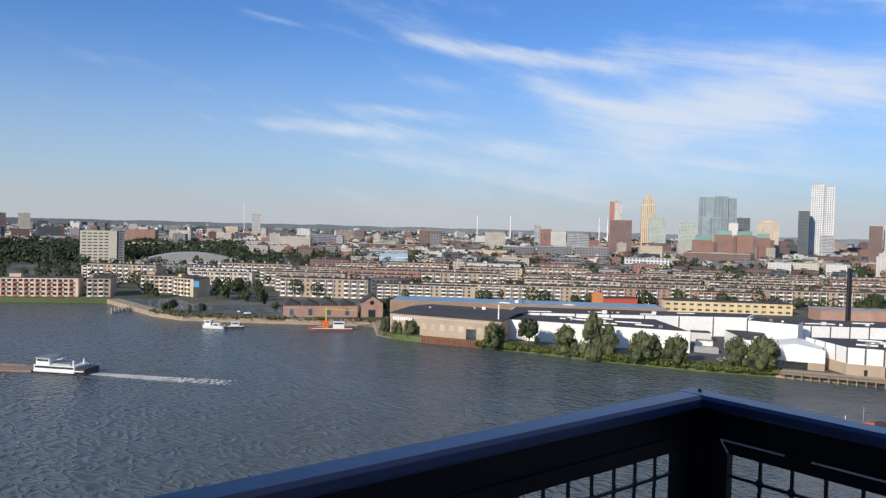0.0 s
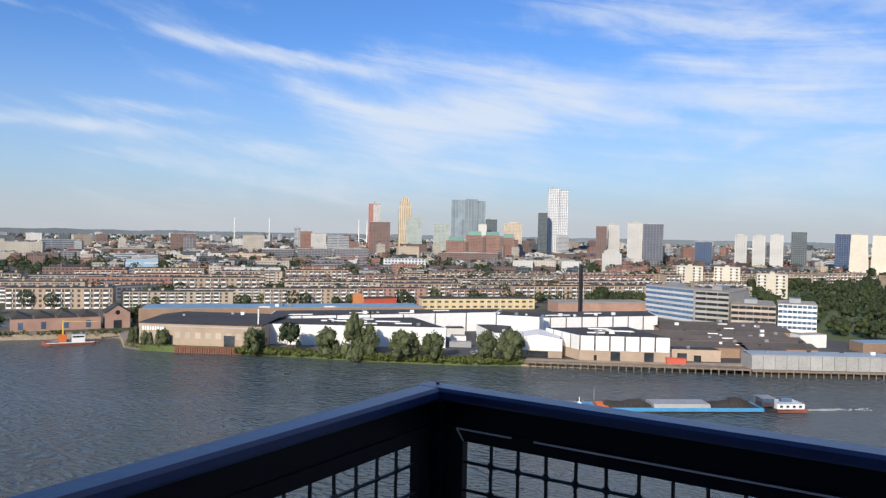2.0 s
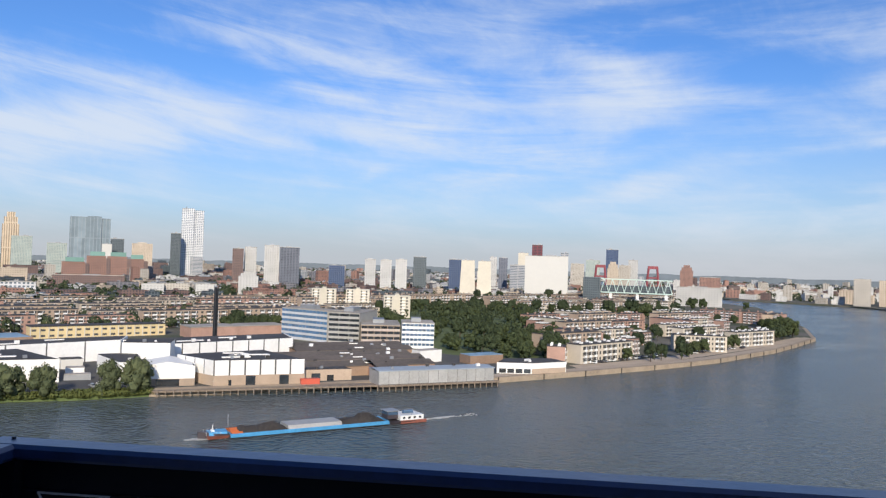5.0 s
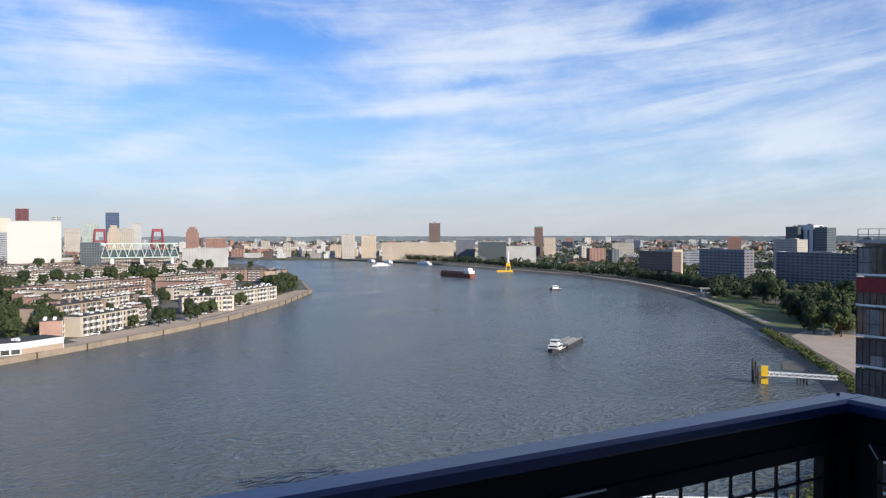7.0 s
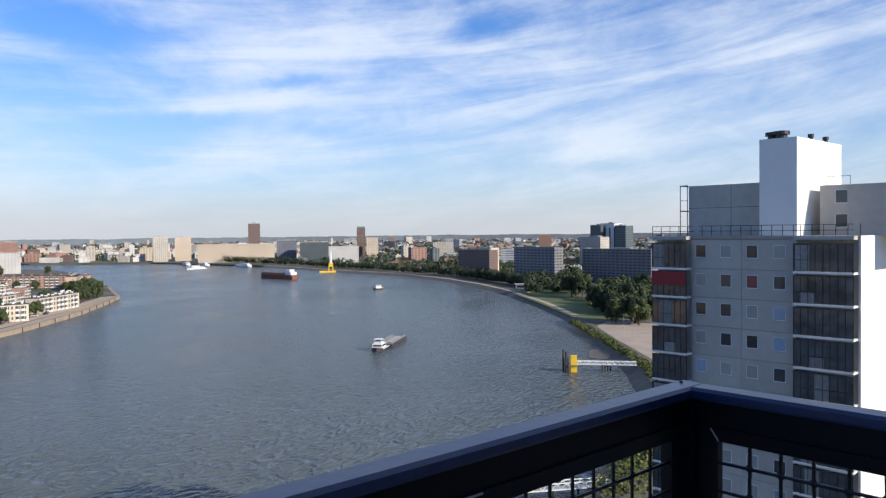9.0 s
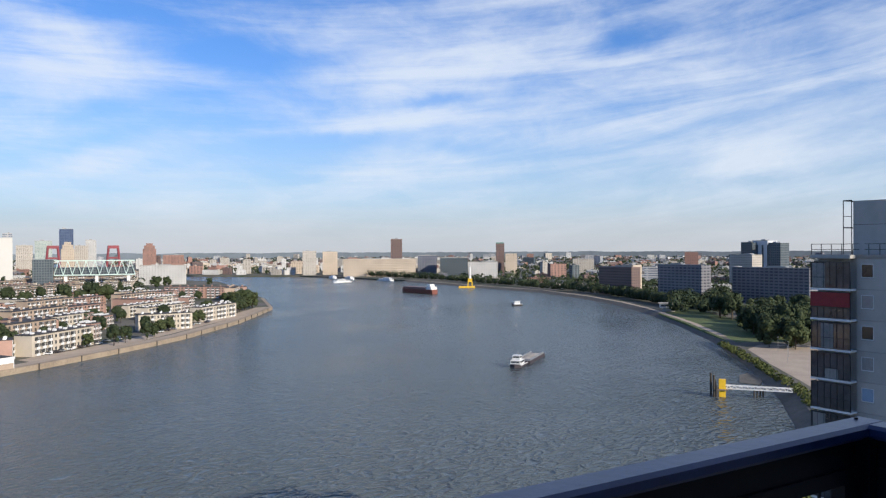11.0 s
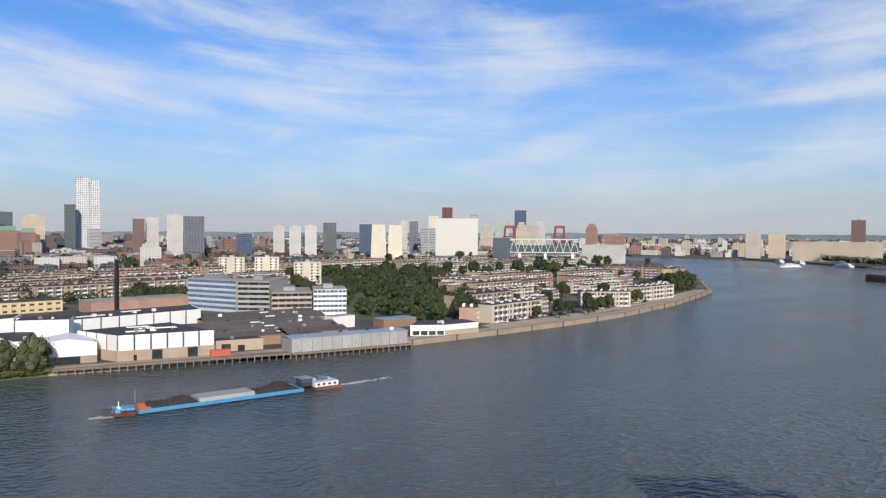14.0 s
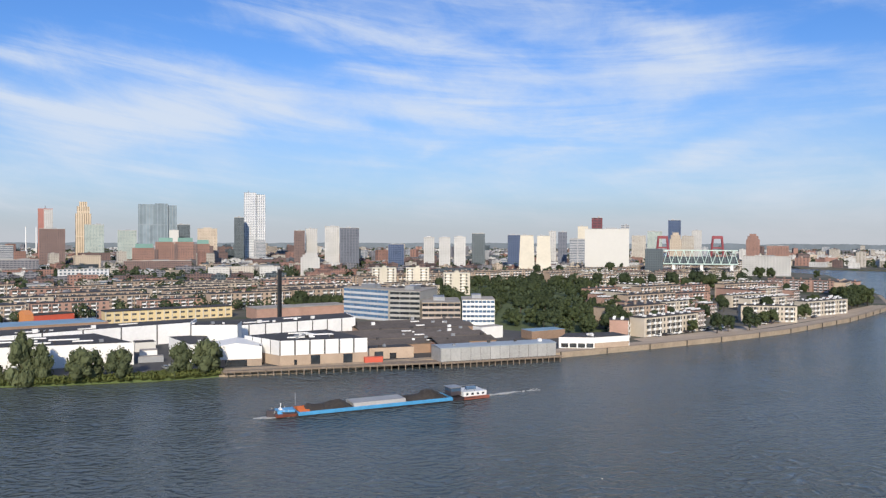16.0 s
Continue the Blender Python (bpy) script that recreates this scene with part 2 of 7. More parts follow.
def water_material():
    m, nt, p = shader("river_water")
    K = nt.links.new
    tc = node(nt, "ShaderNodeTexCoord")
    mp = node(nt, "ShaderNodeMapping")
    mp.vector_type = "TEXTURE"
    mp.inputs["Rotation"].default_value = (0, 0, radians(146))
    mp.inputs["Scale"].default_value = (1.6, 1.0, 1.0)
    K(tc.outputs["Object"], mp.inputs[0])
    small = node(nt, "ShaderNodeTexNoise", Scale=0.37, Detail=4.0, Roughness=0.56, Distortion=0.4)
    small.noise_type, small.normalize = "RIDGED_MULTIFRACTAL", True
    small.inputs["Offset"].default_value, small.inputs["Gain"].default_value = 0.9, 1.2
    swell = node(nt, "ShaderNodeTexNoise", Scale=0.075, Detail=4.0, Roughness=0.55, Distortion=0.5)
    slick = node(nt, "ShaderNodeTexNoise", Scale=0.012, Detail=5.0, Roughness=0.55, Distortion=0.8)
    for n in (small, swell, slick):
        K(mp.outputs[0], n.inputs["Vector"])
    b1 = node(nt, "ShaderNodeBump", Strength=1.0, Distance=0.64)
    b2 = node(nt, "ShaderNodeBump", Strength=1.0, Distance=1.8)
    K(swell.outputs[0], b2.inputs["Height"])
    K(small.outputs[0], b1.inputs["Height"])
    K(b2.outputs[0], b1.inputs["Normal"])
    K(b1.outputs[0], p.inputs["Normal"])
    ramp = node(nt, "ShaderNodeValToRGB")
    ramp.color_ramp.elements[0].position, ramp.color_ramp.elements[0].color = 0.32, (0.072, 0.092, 0.099, 1)
    ramp.color_ramp.elements[1].position, ramp.color_ramp.elements[1].color = 0.72, (0.106, 0.124, 0.127, 1)
    K(slick.outputs[0], ramp.inputs[0])
    K(ramp.outputs[0], p.inputs["Base Color"])
    r = node(nt, "ShaderNodeMapRange")
    r.inputs[1].default_value, r.inputs[2].default_value = 0.35, 0.65
    r.inputs[3].default_value, r.inputs[4].default_value = 0.15, 0.25
    K(slick.outputs[0], r.inputs[0])
    K(r.outputs[0], p.inputs["Roughness"])
    p.inputs["IOR"].default_value = 1.333
    p.inputs["Specular IOR Level"].default_value = 0.28
    return m


def ground_material():
    m, nt, p = shader("town_ground")
    K = nt.links.new
    tc = node(nt, "ShaderNodeTexCoord")
    patch = node(nt, "ShaderNodeTexNoise", Scale=0.018, Detail=6.0, Roughness=0.6)
    fine = node(nt, "ShaderNodeTexNoise", Scale=0.6, Detail=5.0)
    K(tc.outputs["Object"], patch.inputs["Vector"])
    K(tc.outputs["Object"], fine.inputs["Vector"])
    ramp = node(nt, "ShaderNodeValToRGB")
    e = ramp.color_ramp.elements
    e[0].position, e[0].color = 0.36, (0.05, 0.068, 0.026, 1)
    e[1].position, e[1].color = 0.62, (0.145, 0.130, 0.105, 1)
    k = e.new(0.48)
    k.color = (0.09, 0.088, 0.062, 1)
    K(patch.outputs[0], ramp.inputs[0])
    mix = nt.nodes.new("ShaderNodeMix")
    mix.data_type, mix.blend_type = "RGBA", "OVERLAY"
    mix.inputs["Factor"].default_value = 0.5
    K(ramp.outputs[0], mix.inputs[6])
    K(fine.outputs[0], mix.inputs[7])
    K(mix.outputs[2], p.inputs["Base Color"])
    p.inputs["Roughness"].default_value = 0.95
    return m


def leaf_material(name, dark, light):
    m, nt, p = shader(name)
    K = nt.links.new
    geo, info = node(nt, "ShaderNodeNewGeometry"), node(nt, "ShaderNodeObjectInfo")
    add = nt.nodes.new("ShaderNodeMath")
    add.operation = "MULTIPLY_ADD"
    K(geo.outputs["Random Per Island"], add.inputs[0])
    add.inputs[1].default_value = 0.65
    half = nt.nodes.new("ShaderNodeMath")
    half.operation = "MULTIPLY"
    K(info.outputs["Random"], half.inputs[0])
    half.inputs[1].default_value = 0.35
    K(half.outputs[0], add.inputs[2])
    ramp = node(nt, "ShaderNodeValToRGB")
    ramp.color_ramp.elements[0].color, ramp.color_ramp.elements[1].color = (*dark, 1), (*light, 1)
    K(add.outputs[0], ramp.inputs[0])
    K(ramp.outputs[0], p.inputs["Base Color"])
    p.inputs["Roughness"].default_value = 0.75
    p.inputs["Specular IOR Level"].default_value = 0.2
    return m


water_mat, ground_mat = water_material(), ground_material()
white_paint = surface("white_paint", (0.78, 0.77, 0.74), 0.6, grain=0.6, stain=0.06, vary=0.10, tint=0.04)
whitewall = surface("white_render", (0.80, 0.785, 0.74), 0.7, grain=0.3, stain=0.03, vary=0.07, tint=0.03)
creamwall = surface("cream_render", (0.58, 0.53, 0.43), 0.7, grain=0.3, stain=0.04, vary=0.09)
roof_felt = surface("roof_felt", (0.052, 0.048, 0.046), 0.85, grain=0.5, stain=0.07, vary=0.40)
roof_pale = surface("pale_gravel_roof", (0.34, 0.31, 0.27), 0.9, grain=0.8, stain=0.08, vary=0.3)
roof_blue = surface("blue_metal_roof", (0.20, 0.31, 0.39), 0.45, grain=1.5, stain=0.1, vary=0.2)
brick_red = surface("red_brick", (0.38, 0.235, 0.18), 0.85, grain=2.0, stain=0.15, vary=0.25)
brick_brown = surface("brown_brick", (0.30, 0.20, 0.135), 0.85, grain=2.0, stain=0.12, vary=0.25)
brick_tan = surface("tan_brick", (0.40, 0.305, 0.225), 0.85, grain=2.0, stain=0.12, vary=0.2)
concrete = surface("concrete", (0.40, 0.385, 0.35), 0.85, grain=2.0, stain=0.1, vary=0.18)
palewall = surface("pale_depot_render", (0.58, 0.565, 0.52), 0.7, grain=0.3, stain=0.02, vary=0.03, tint=0.03)
pale_panel = surface("pale_concrete_panel", (0.44, 0.415, 0.37), 0.8, grain=1.2, stain=0.25, vary=0.12, tint=0.05)
dark_joint = surface("dark_joint", (0.10, 0.095, 0.09), 0.9)
yellow_wall = surface("yellow_render", (0.62, 0.49, 0.27), 0.75, vary=0.15)
orange_wall = surface("orange_render", (0.55, 0.22, 0.08), 0.75)
red_wall = surface("red_cladding", (0.50, 0.09, 0.05), 0.6)
quay_stone = surface("quay_stone", (0.33, 0.26, 0.185), 0.9, grain=1.2, stain=0.2, vary=0.3)
basalt = surface("dark_basalt_revetment", (0.105, 0.098, 0.082), 0.9, grain=1.4, stain=0.25, vary=0.4, bump=0.5)
brown_felt = surface("brown_roof_felt", (0.115, 0.095, 0.080), 0.9, grain=0.6, stain=0.07, vary=0.35)
rust_steel = surface("rusty_sheet_pile", (0.22, 0.10, 0.06), 0.8, metal=0.2, grain=2, stain=0.4, vary=0.35)
timber = surface("weathered_timber", (0.23, 0.18, 0.135), 0.9, grain=3, stain=0.4, vary=0.35)
dark_timber = surface("wet_dark_timber", (0.045, 0.038, 0.03), 0.7, grain=3, stain=0.4, vary=0.3)
asphalt = surface("asphalt", (0.075, 0.072, 0.068), 0.9, grain=2, stain=0.08, vary=0.25)
paving = surface("sandy_paving", (0.40, 0.32, 0.24), 0.9, grain=1.5, stain=0.1, vary=0.2)
grass_mat = surface("grass", (0.095, 0.125, 0.040), 0.95, grain=1.2, stain=0.08, vary=0.35, bump=0.4)
glass_dark = surface("window_glass", (0.030, 0.036, 0.042), 0.08, grain=0.4, stain=0.2, vary=0.4, bump=0, tint=0.35, spec=0.8)
glass_blue = surface("blue_curtain_glass", (0.07, 0.12, 0.19), 0.12, grain=0.4, stain=0.3, vary=0.35, bump=0, tint=0.3, spec=0.8)
glass_far = surface("distant_window_glass", (0.085, 0.085, 0.085), 0.25, grain=0.4, stain=0.2, vary=0.5, bump=0, tint=0.3)
frame_dark = surface("dark_steel", (0.022, 0.024, 0.028), 0.45, metal=0.3, grain=4, stain=0.5, vary=0.2)
steel_grey = surface("grey_steel", (0.30, 0.31, 0.32), 0.5, metal=0.4, grain=3, stain=0.3, vary=0.2)
silver_clad = surface("silver_cladding", (0.42, 0.41, 0.385), 0.55, metal=0.25, grain=1.2, stain=0.15, vary=0.18, tint=0.08)
# rail sides and posts are near-black, the cap bluer and lighter
rail_paint = surface("near_black_rail_paint", (0.0045, 0.005, 0.009), 0.42, grain=25, stain=2.0, vary=0.3, bump=0.05, spec=0.22)
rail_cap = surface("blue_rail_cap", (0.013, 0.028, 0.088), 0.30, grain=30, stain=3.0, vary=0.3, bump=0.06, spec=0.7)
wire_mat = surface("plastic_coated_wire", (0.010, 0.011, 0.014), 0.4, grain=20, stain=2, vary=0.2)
galvanised = surface("bare_edge_strip", (0.55, 0.53, 0.52), 0.5, metal=0.5, grain=20, stain=2)
hull_blue = surface("blue_hull_paint", (0.07, 0.28, 0.50), 0.4, grain=1.5, stain=0.3, vary=0.2)
hull_dark = surface("dark_hull_paint", (0.05, 0.04, 0.045), 0.5, grain=1.5, stain=0.3, vary=0.3)
hull_red = surface("red_hull_paint", (0.22, 0.075, 0.05), 0.5, grain=1.5, stain=0.3, vary=0.3)
boat_white = surface("white_boat_paint", (0.75, 0.75, 0.73), 0.4, grain=1.5, stain=0.3, vary=0.1)
coal_mat = surface("coal_cargo", (0.040, 0.034, 0.030), 0.95, grain=1.6, stain=0.2, vary=0.5, bump=0.8)
blind_red = surface("red_blind_fabric", (0.26, 0.03, 0.03), 0.8)
yellow_paint = surface("yellow_steel_paint", (0.75, 0.47, 0.03), 0.45, grain=2, stain=0.3, vary=0.12)
orange_paint = surface("orange_steel_paint", (0.62, 0.15, 0.03), 0.5, grain=2, stain=0.3, vary=0.15)
green_truss = surface("pale_green_steel", (0.50, 0.62, 0.56), 0.5, grain=1, stain=0.1, vary=0.1)
bridge_red = surface("red_bridge_steel", (0.25, 0.05, 0.06), 0.5, grain=1, stain=0.1, vary=0.1)
copper_green = surface("green_copper", (0.15, 0.27, 0.225), 0.7, grain=0.5, stain=0.05, vary=0.15)
foam_mat = surface("wake_foam", (0.44, 0.43, 0.40), 0.6, grain=0.8, stain=0.2, vary=0.4)
bark = surface("bark", (0.075, 0.058, 0.042), 0.95, grain=3, stain=0.5, vary=0.3)
leaf_a = leaf_material("broad_leaf", (0.022, 0.034, 0.014), (0.084, 0.104, 0.042))
leaf_b = leaf_material("willow_leaf", (0.042, 0.054, 0.026), (0.125, 0.142, 0.068))
leaf_c = leaf_material("dark_leaf", (0.018, 0.030, 0.015), (0.066, 0.084, 0.038))
scrub_mat = leaf_material("scrub_leaf", (0.045, 0.060, 0.016), (0.125, 0.140, 0.042))

PANE, PANE_B = (0.045, 0.05, 0.058), (0.07, 0.10, 0.14)
sandwin = gridded("sand_stone_facade", (0.66, 0.53, 0.38), (0.30, 0.24, 0.17), 5.0, 60, 1.4)
redwhite = gridded("red_white_facade", (0.36, 0.15, 0.12), (0.25, 0.16, 0.14), 4, 3.4, 1.2)
brownwin = gridded("brown_brick_facade", (0.175, 0.115, 0.10), PANE, 3.2, 3.1, 0.9)
redbrown = gridded("red_brick_facade", (0.27, 0.15, 0.115), PANE, 3.2, 3.1, 0.9)
ochrewin = gridded("ochre_facade", (0.52, 0.43, 0.33), (0.13, 0.11, 0.09), 3.4, 3.3, 1.05)
greenwin = gridded("grey_green_facade", (0.36, 0.40, 0.36), (0.15, 0.20, 0.20), 3.0, 3.1, 0.8)
glasswin = gridded("blue_grey_glass_facade", (0.25, 0.29, 0.31), (0.19, 0.235, 0.26), 8.0, 90, 0.8, 0.4)
darkwin = gridded("dark_glass_facade", (0.10, 0.12, 0.13), (0.045, 0.06, 0.07), 3.2, 3.4, 0.6, 0.5)
navywin = gridded("navy_glass_facade", (0.07, 0.10, 0.17), (0.035, 0.055, 0.11), 3.6, 3.6, 0.5, 0.4)
whitegrid = gridded("white_grid_facade", (0.60, 0.60, 0.60), (0.11, 0.14, 0.17), 4.6, 4.2, 1.0)
whitewin = gridded("white_panel_facade", (0.50, 0.49, 0.465), (0.18, 0.18, 0.18), 4.2, 3.0, 1.15)
creamwin = gridded("cream_brick_facade", (0.46, 0.42, 0.36), (0.12, 0.11, 0.10), 3.6, 3.0, 1.0)
greywin = gridded("grey_facade", (0.36, 0.36, 0.36), PANE_B, 30, 3.4, 1.1)
darkrib = gridded("dark_ribbed_facade", (0.145, 0.155, 0.185), (0.06, 0.07, 0.09), 5.5, 3.0, 0.9)
darkgallery = gridded("dark_gallery_facade", (0.20, 0.195, 0.205), (0.06, 0.065, 0.08), 5.0, 2.9, 0.75)
redwin = gridded("dark_red_glass_facade", (0.20, 0.05, 0.06), (0.06, 0.045, 0.055), 9, 3.5, 0.8)
stripes = gridded("striped_facade", (0.66, 0.66, 0.66), (0.05, 0.06, 0.08), 9, 60, 3.0)
bluewhite = gridded("blue_white_facade", (0.30, 0.45, 0.60), (0.62, 0.62, 0.58), 30, 6, 2.2)


# ---- builders ----
def box(bm, x0, x1, y0, y1, z0, z1):
    v = [bm.verts.new(c) for c in ((x0, y0, z0), (x1, y0, z0), (x1, y1, z0), (x0, y1, z0),
                                   (x0, y0, z1), (x1, y0, z1), (x1, y1, z1), (x0, y1, z1))]
    for f in ((3, 2, 1, 0), (4, 5, 6, 7), (0, 1, 5, 4), (1, 2, 6, 5), (2, 3, 7, 6), (3, 0, 4, 7)):
        bm.faces.new([v[i] for i in f])


def boxes(*rows):
    bm = bmesh.new()
    for r in rows:
        box(bm, *r)
    return bm


def prism(outline, z0, z1):
    """A slab with that outline, counter-clockwise, between two heights."""
    bm = bmesh.new()
    lo, hi = [bm.verts.new((x, y, z0)) for x, y in outline], [bm.verts.new((x, y, z1)) for x, y in outline]
    bm.faces.new(hi), bm.faces.new(lo[::-1])
    for i in range(len(lo)):
        j = (i + 1) % len(lo)
        bm.faces.new((lo[i], lo[j], hi[j], hi[i]))
    return bm


def profile(outline, x0, x1):
    """An outline in y, z, drawn out along x."""
    bm = bmesh.new()
    a, b = [bm.verts.new((x0, y, z)) for y, z in outline], [bm.verts.new((x1, y, z)) for y, z in outline]
    bm.faces.new(a[::-1]), bm.faces.new(b)
    for i in range(len(a)):
        j = (i + 1) % len(a)
        bm.faces.new((a[i], a[j], b[j], b[i]))
    bmesh.ops.recalc_face_normals(bm, faces=bm.faces)
    return bm


def tube(bm, a, b, r0, r1=None, sides=8):
    a, b = Vector(a), Vector(b)
    r1 = r0 if r1 is None else r1
    q = (b - a).to_track_quat("Z", "Y")
    rings = []
    for c, r in ((a, r0), (b, r1)):
        rings.append([bm.verts.new(c + q @ Vector((r * math.cos(k * math.tau / sides), r * math.sin(k * math.tau / sides), 0))) for k in range(sides)])
    for k in range(sides):
        j = (k + 1) % sides
        bm.faces.new((rings[0][k], rings[0][j], rings[1][j], rings[1][k]))
    bm.faces.new(rings[0][::-1]), bm.faces.new(rings[1])


def tubes(*rows, sides=8):
    bm = bmesh.new()
    for r in rows:
        tube(bm, *r, sides=sides)
    return bm


def mesh_of(name, bm, material):
    me = bpy.data.meshes.new(name)
    bmesh.ops.recalc_face_normals(bm, faces=bm.faces)
    bm.to_mesh(me)
    bm.free()
    me.materials.append(material)
    return me


def part(name, bm, material, parent, label=""):
    ob = new(name, mesh_of(name, bm, material))
    ob.parent = parent
    return tagged(ob, label)


def piece(name, mesh, parent, m):
    """A part on shared mesh data."""
    ob = new(name, mesh)
    ob.parent = parent
    ob.matrix_basis = m
    return ob


def thing(name, label, category, m, group="", kind=""):
    ob = new(name)
    ob.empty_display_size = 0.5
    ob.matrix_basis = m
    return tagged(ob, label, category, group, kind)


def setting(name, bm, material, label, category):
    return tagged(new(name, mesh_of(name, bm, material)), label, category, kind="structure")


def along(p, q, z=2.5):
    """A pose at p whose x axis runs to q, so that y points to the right bank's inland side; and the length."""
    dx, dy = q[0] - p[0], q[1] - p[1]
    return pose(p[0], p[1], z, 0, 0, math.degrees(math.atan2(dy, dx))), math.hypot(dx, dy)


# ---- water and land ----
LAND = 2.5
setting("river_water", boxes((-4900, 4900, -4900, 4900, -3.0, 0.0)), water_mat, "grey-brown river water with small wind ripples", "river")
NORTH_BANK = [(-4800, 900), (-900, 640), (-278, 482), (-214, 491), (-162, 431), (-141, 417), (-109, 414.5), (-84, 414), (-36, 413), (-31, 379),
              (-24, 370), (-9, 362), (20, 350), (38, 340), (72, 320), (106, 304), (131, 297), (186, 275), (244, 259), (277, 243), (334, 233),
              (389, 225), (424, 221.5), (458, 219.5), (553, 224), (616, 233), (687, 245), (813, 300), (1208, 520), (1420, 800), (2300, 1700),
              (4800, 2700), (4800, 4800), (-4800, 4800)]
SOUTH_WATER = [(205, -62), (250, -79), (296, -88), (357, -95), (376, -97), (444, -101), (476, -102), (560, -100), (667, -91), (700, -87), (770, -74), (865, -47), (984, 2), (1100, 92), (1292, 229)]
REVET = 6.0
SOUTH_BANK = [(-4800, 400), (-900, 120), (-300, 60), (25, 12), (110, -18), (165, -42)] + [(x + REVET * 0.3, y - REVET) for x, y in SOUTH_WATER] + \
             [(1420, 360), (1505, 478), (1512, 707), (1650, 900), (2600, 1650), (4800, 2350), (4800, -4800), (-4800, -4800)]
north = setting("ground_north_bank", prism(NORTH_BANK, -2.0, LAND), ground_mat, "flat built-up river bank with streets and grass", "ground")
south = setting("ground_south_bank", prism(SOUTH_BANK[::-1], -2.0, LAND), ground_mat, "flat built-up river bank with grass and roads", "ground")


def inside(x, y, poly):
    hit = False
    for i in range(len(poly)):
        (x0, y0), (x1, y1) = poly[i - 1], poly[i]
        if (y0 > y) != (y1 > y) and x < (x1 - x0) * (y - y0) / (y1 - y0) + x0:
            hit = not hit
    return hit


def far_rise(name, radius, height, b0, b1, material, label):
    """A low rise of land and woods at the horizon; its material's colour carries the haze."""
    bm = bmesh.new()
    rng = random.Random(5)
    steps = int(abs(b1 - b0) * 6)
    low, top = [], []
    for i in range(steps + 1):
        b = radians(b0 + (b1 - b0) * i / steps)
        h = height * (0.85 + 0.15 * noise.noise(Vector((i * 0.07, 0, 0))) + 0.06 * rng.random())
        x, y = -radius * math.sin(b), radius * math.cos(b)
        low.append(bm.verts.new((x, y, 1.0)))
        top.append(bm.verts.new((x * 1.0, y * 1.0, h)))
    back = [bm.verts.new((v.co.x * 1.02, v.co.y * 1.02, 1.0)) for v in low]
    for i in range(steps):
        bm.faces.new((low[i], low[i + 1], top[i + 1], top[i]))
        bm.faces.new((top[i], top[i + 1], back[i + 1], back[i]))
    return setting(name, bm, material, label, "backdrop")


# aerial haze is painted into the pale blue-grey base colour of these woods
haze_tinted_wood = surface("far_woods_painted_haze", (0.17, 0.20, 0.225), 1.0, grain=0.02, stain=0.004, vary=0.18, bump=0, spec=0.0)
far_rise("backdrop", 4650, 40, 60, -135, haze_tinted_wood, "far wooded horizon beyond the city with haze painted into its colour")

# ---- the balcony and its building ----
RIVER, SIDE = Vector((0.777, 0.629, 0)), Vector((0.629, -0.777, 0))   # the building's two directions
GRID = Matrix(((0.629, 0.777, 0, 0), (-0.777, 0.629, 0, 0), (0, 0, 1, 0), (0, 0, 0, 1)))   # x along SIDE, y along RIVER


def grid_pose(s, r, z):
    o = SIDE * s + RIVER * r
    return Matrix.Translation((o.x, o.y, z)) @ GRID


EYE_OVER_RAIL = 0.40
RAIL_Z, FLOOR_Z = 56.0 - EYE_OVER_RAIL, 54.42
A_S, B_S, FRONT = -1.041, 1.730, 1.703
BACK = -1.6


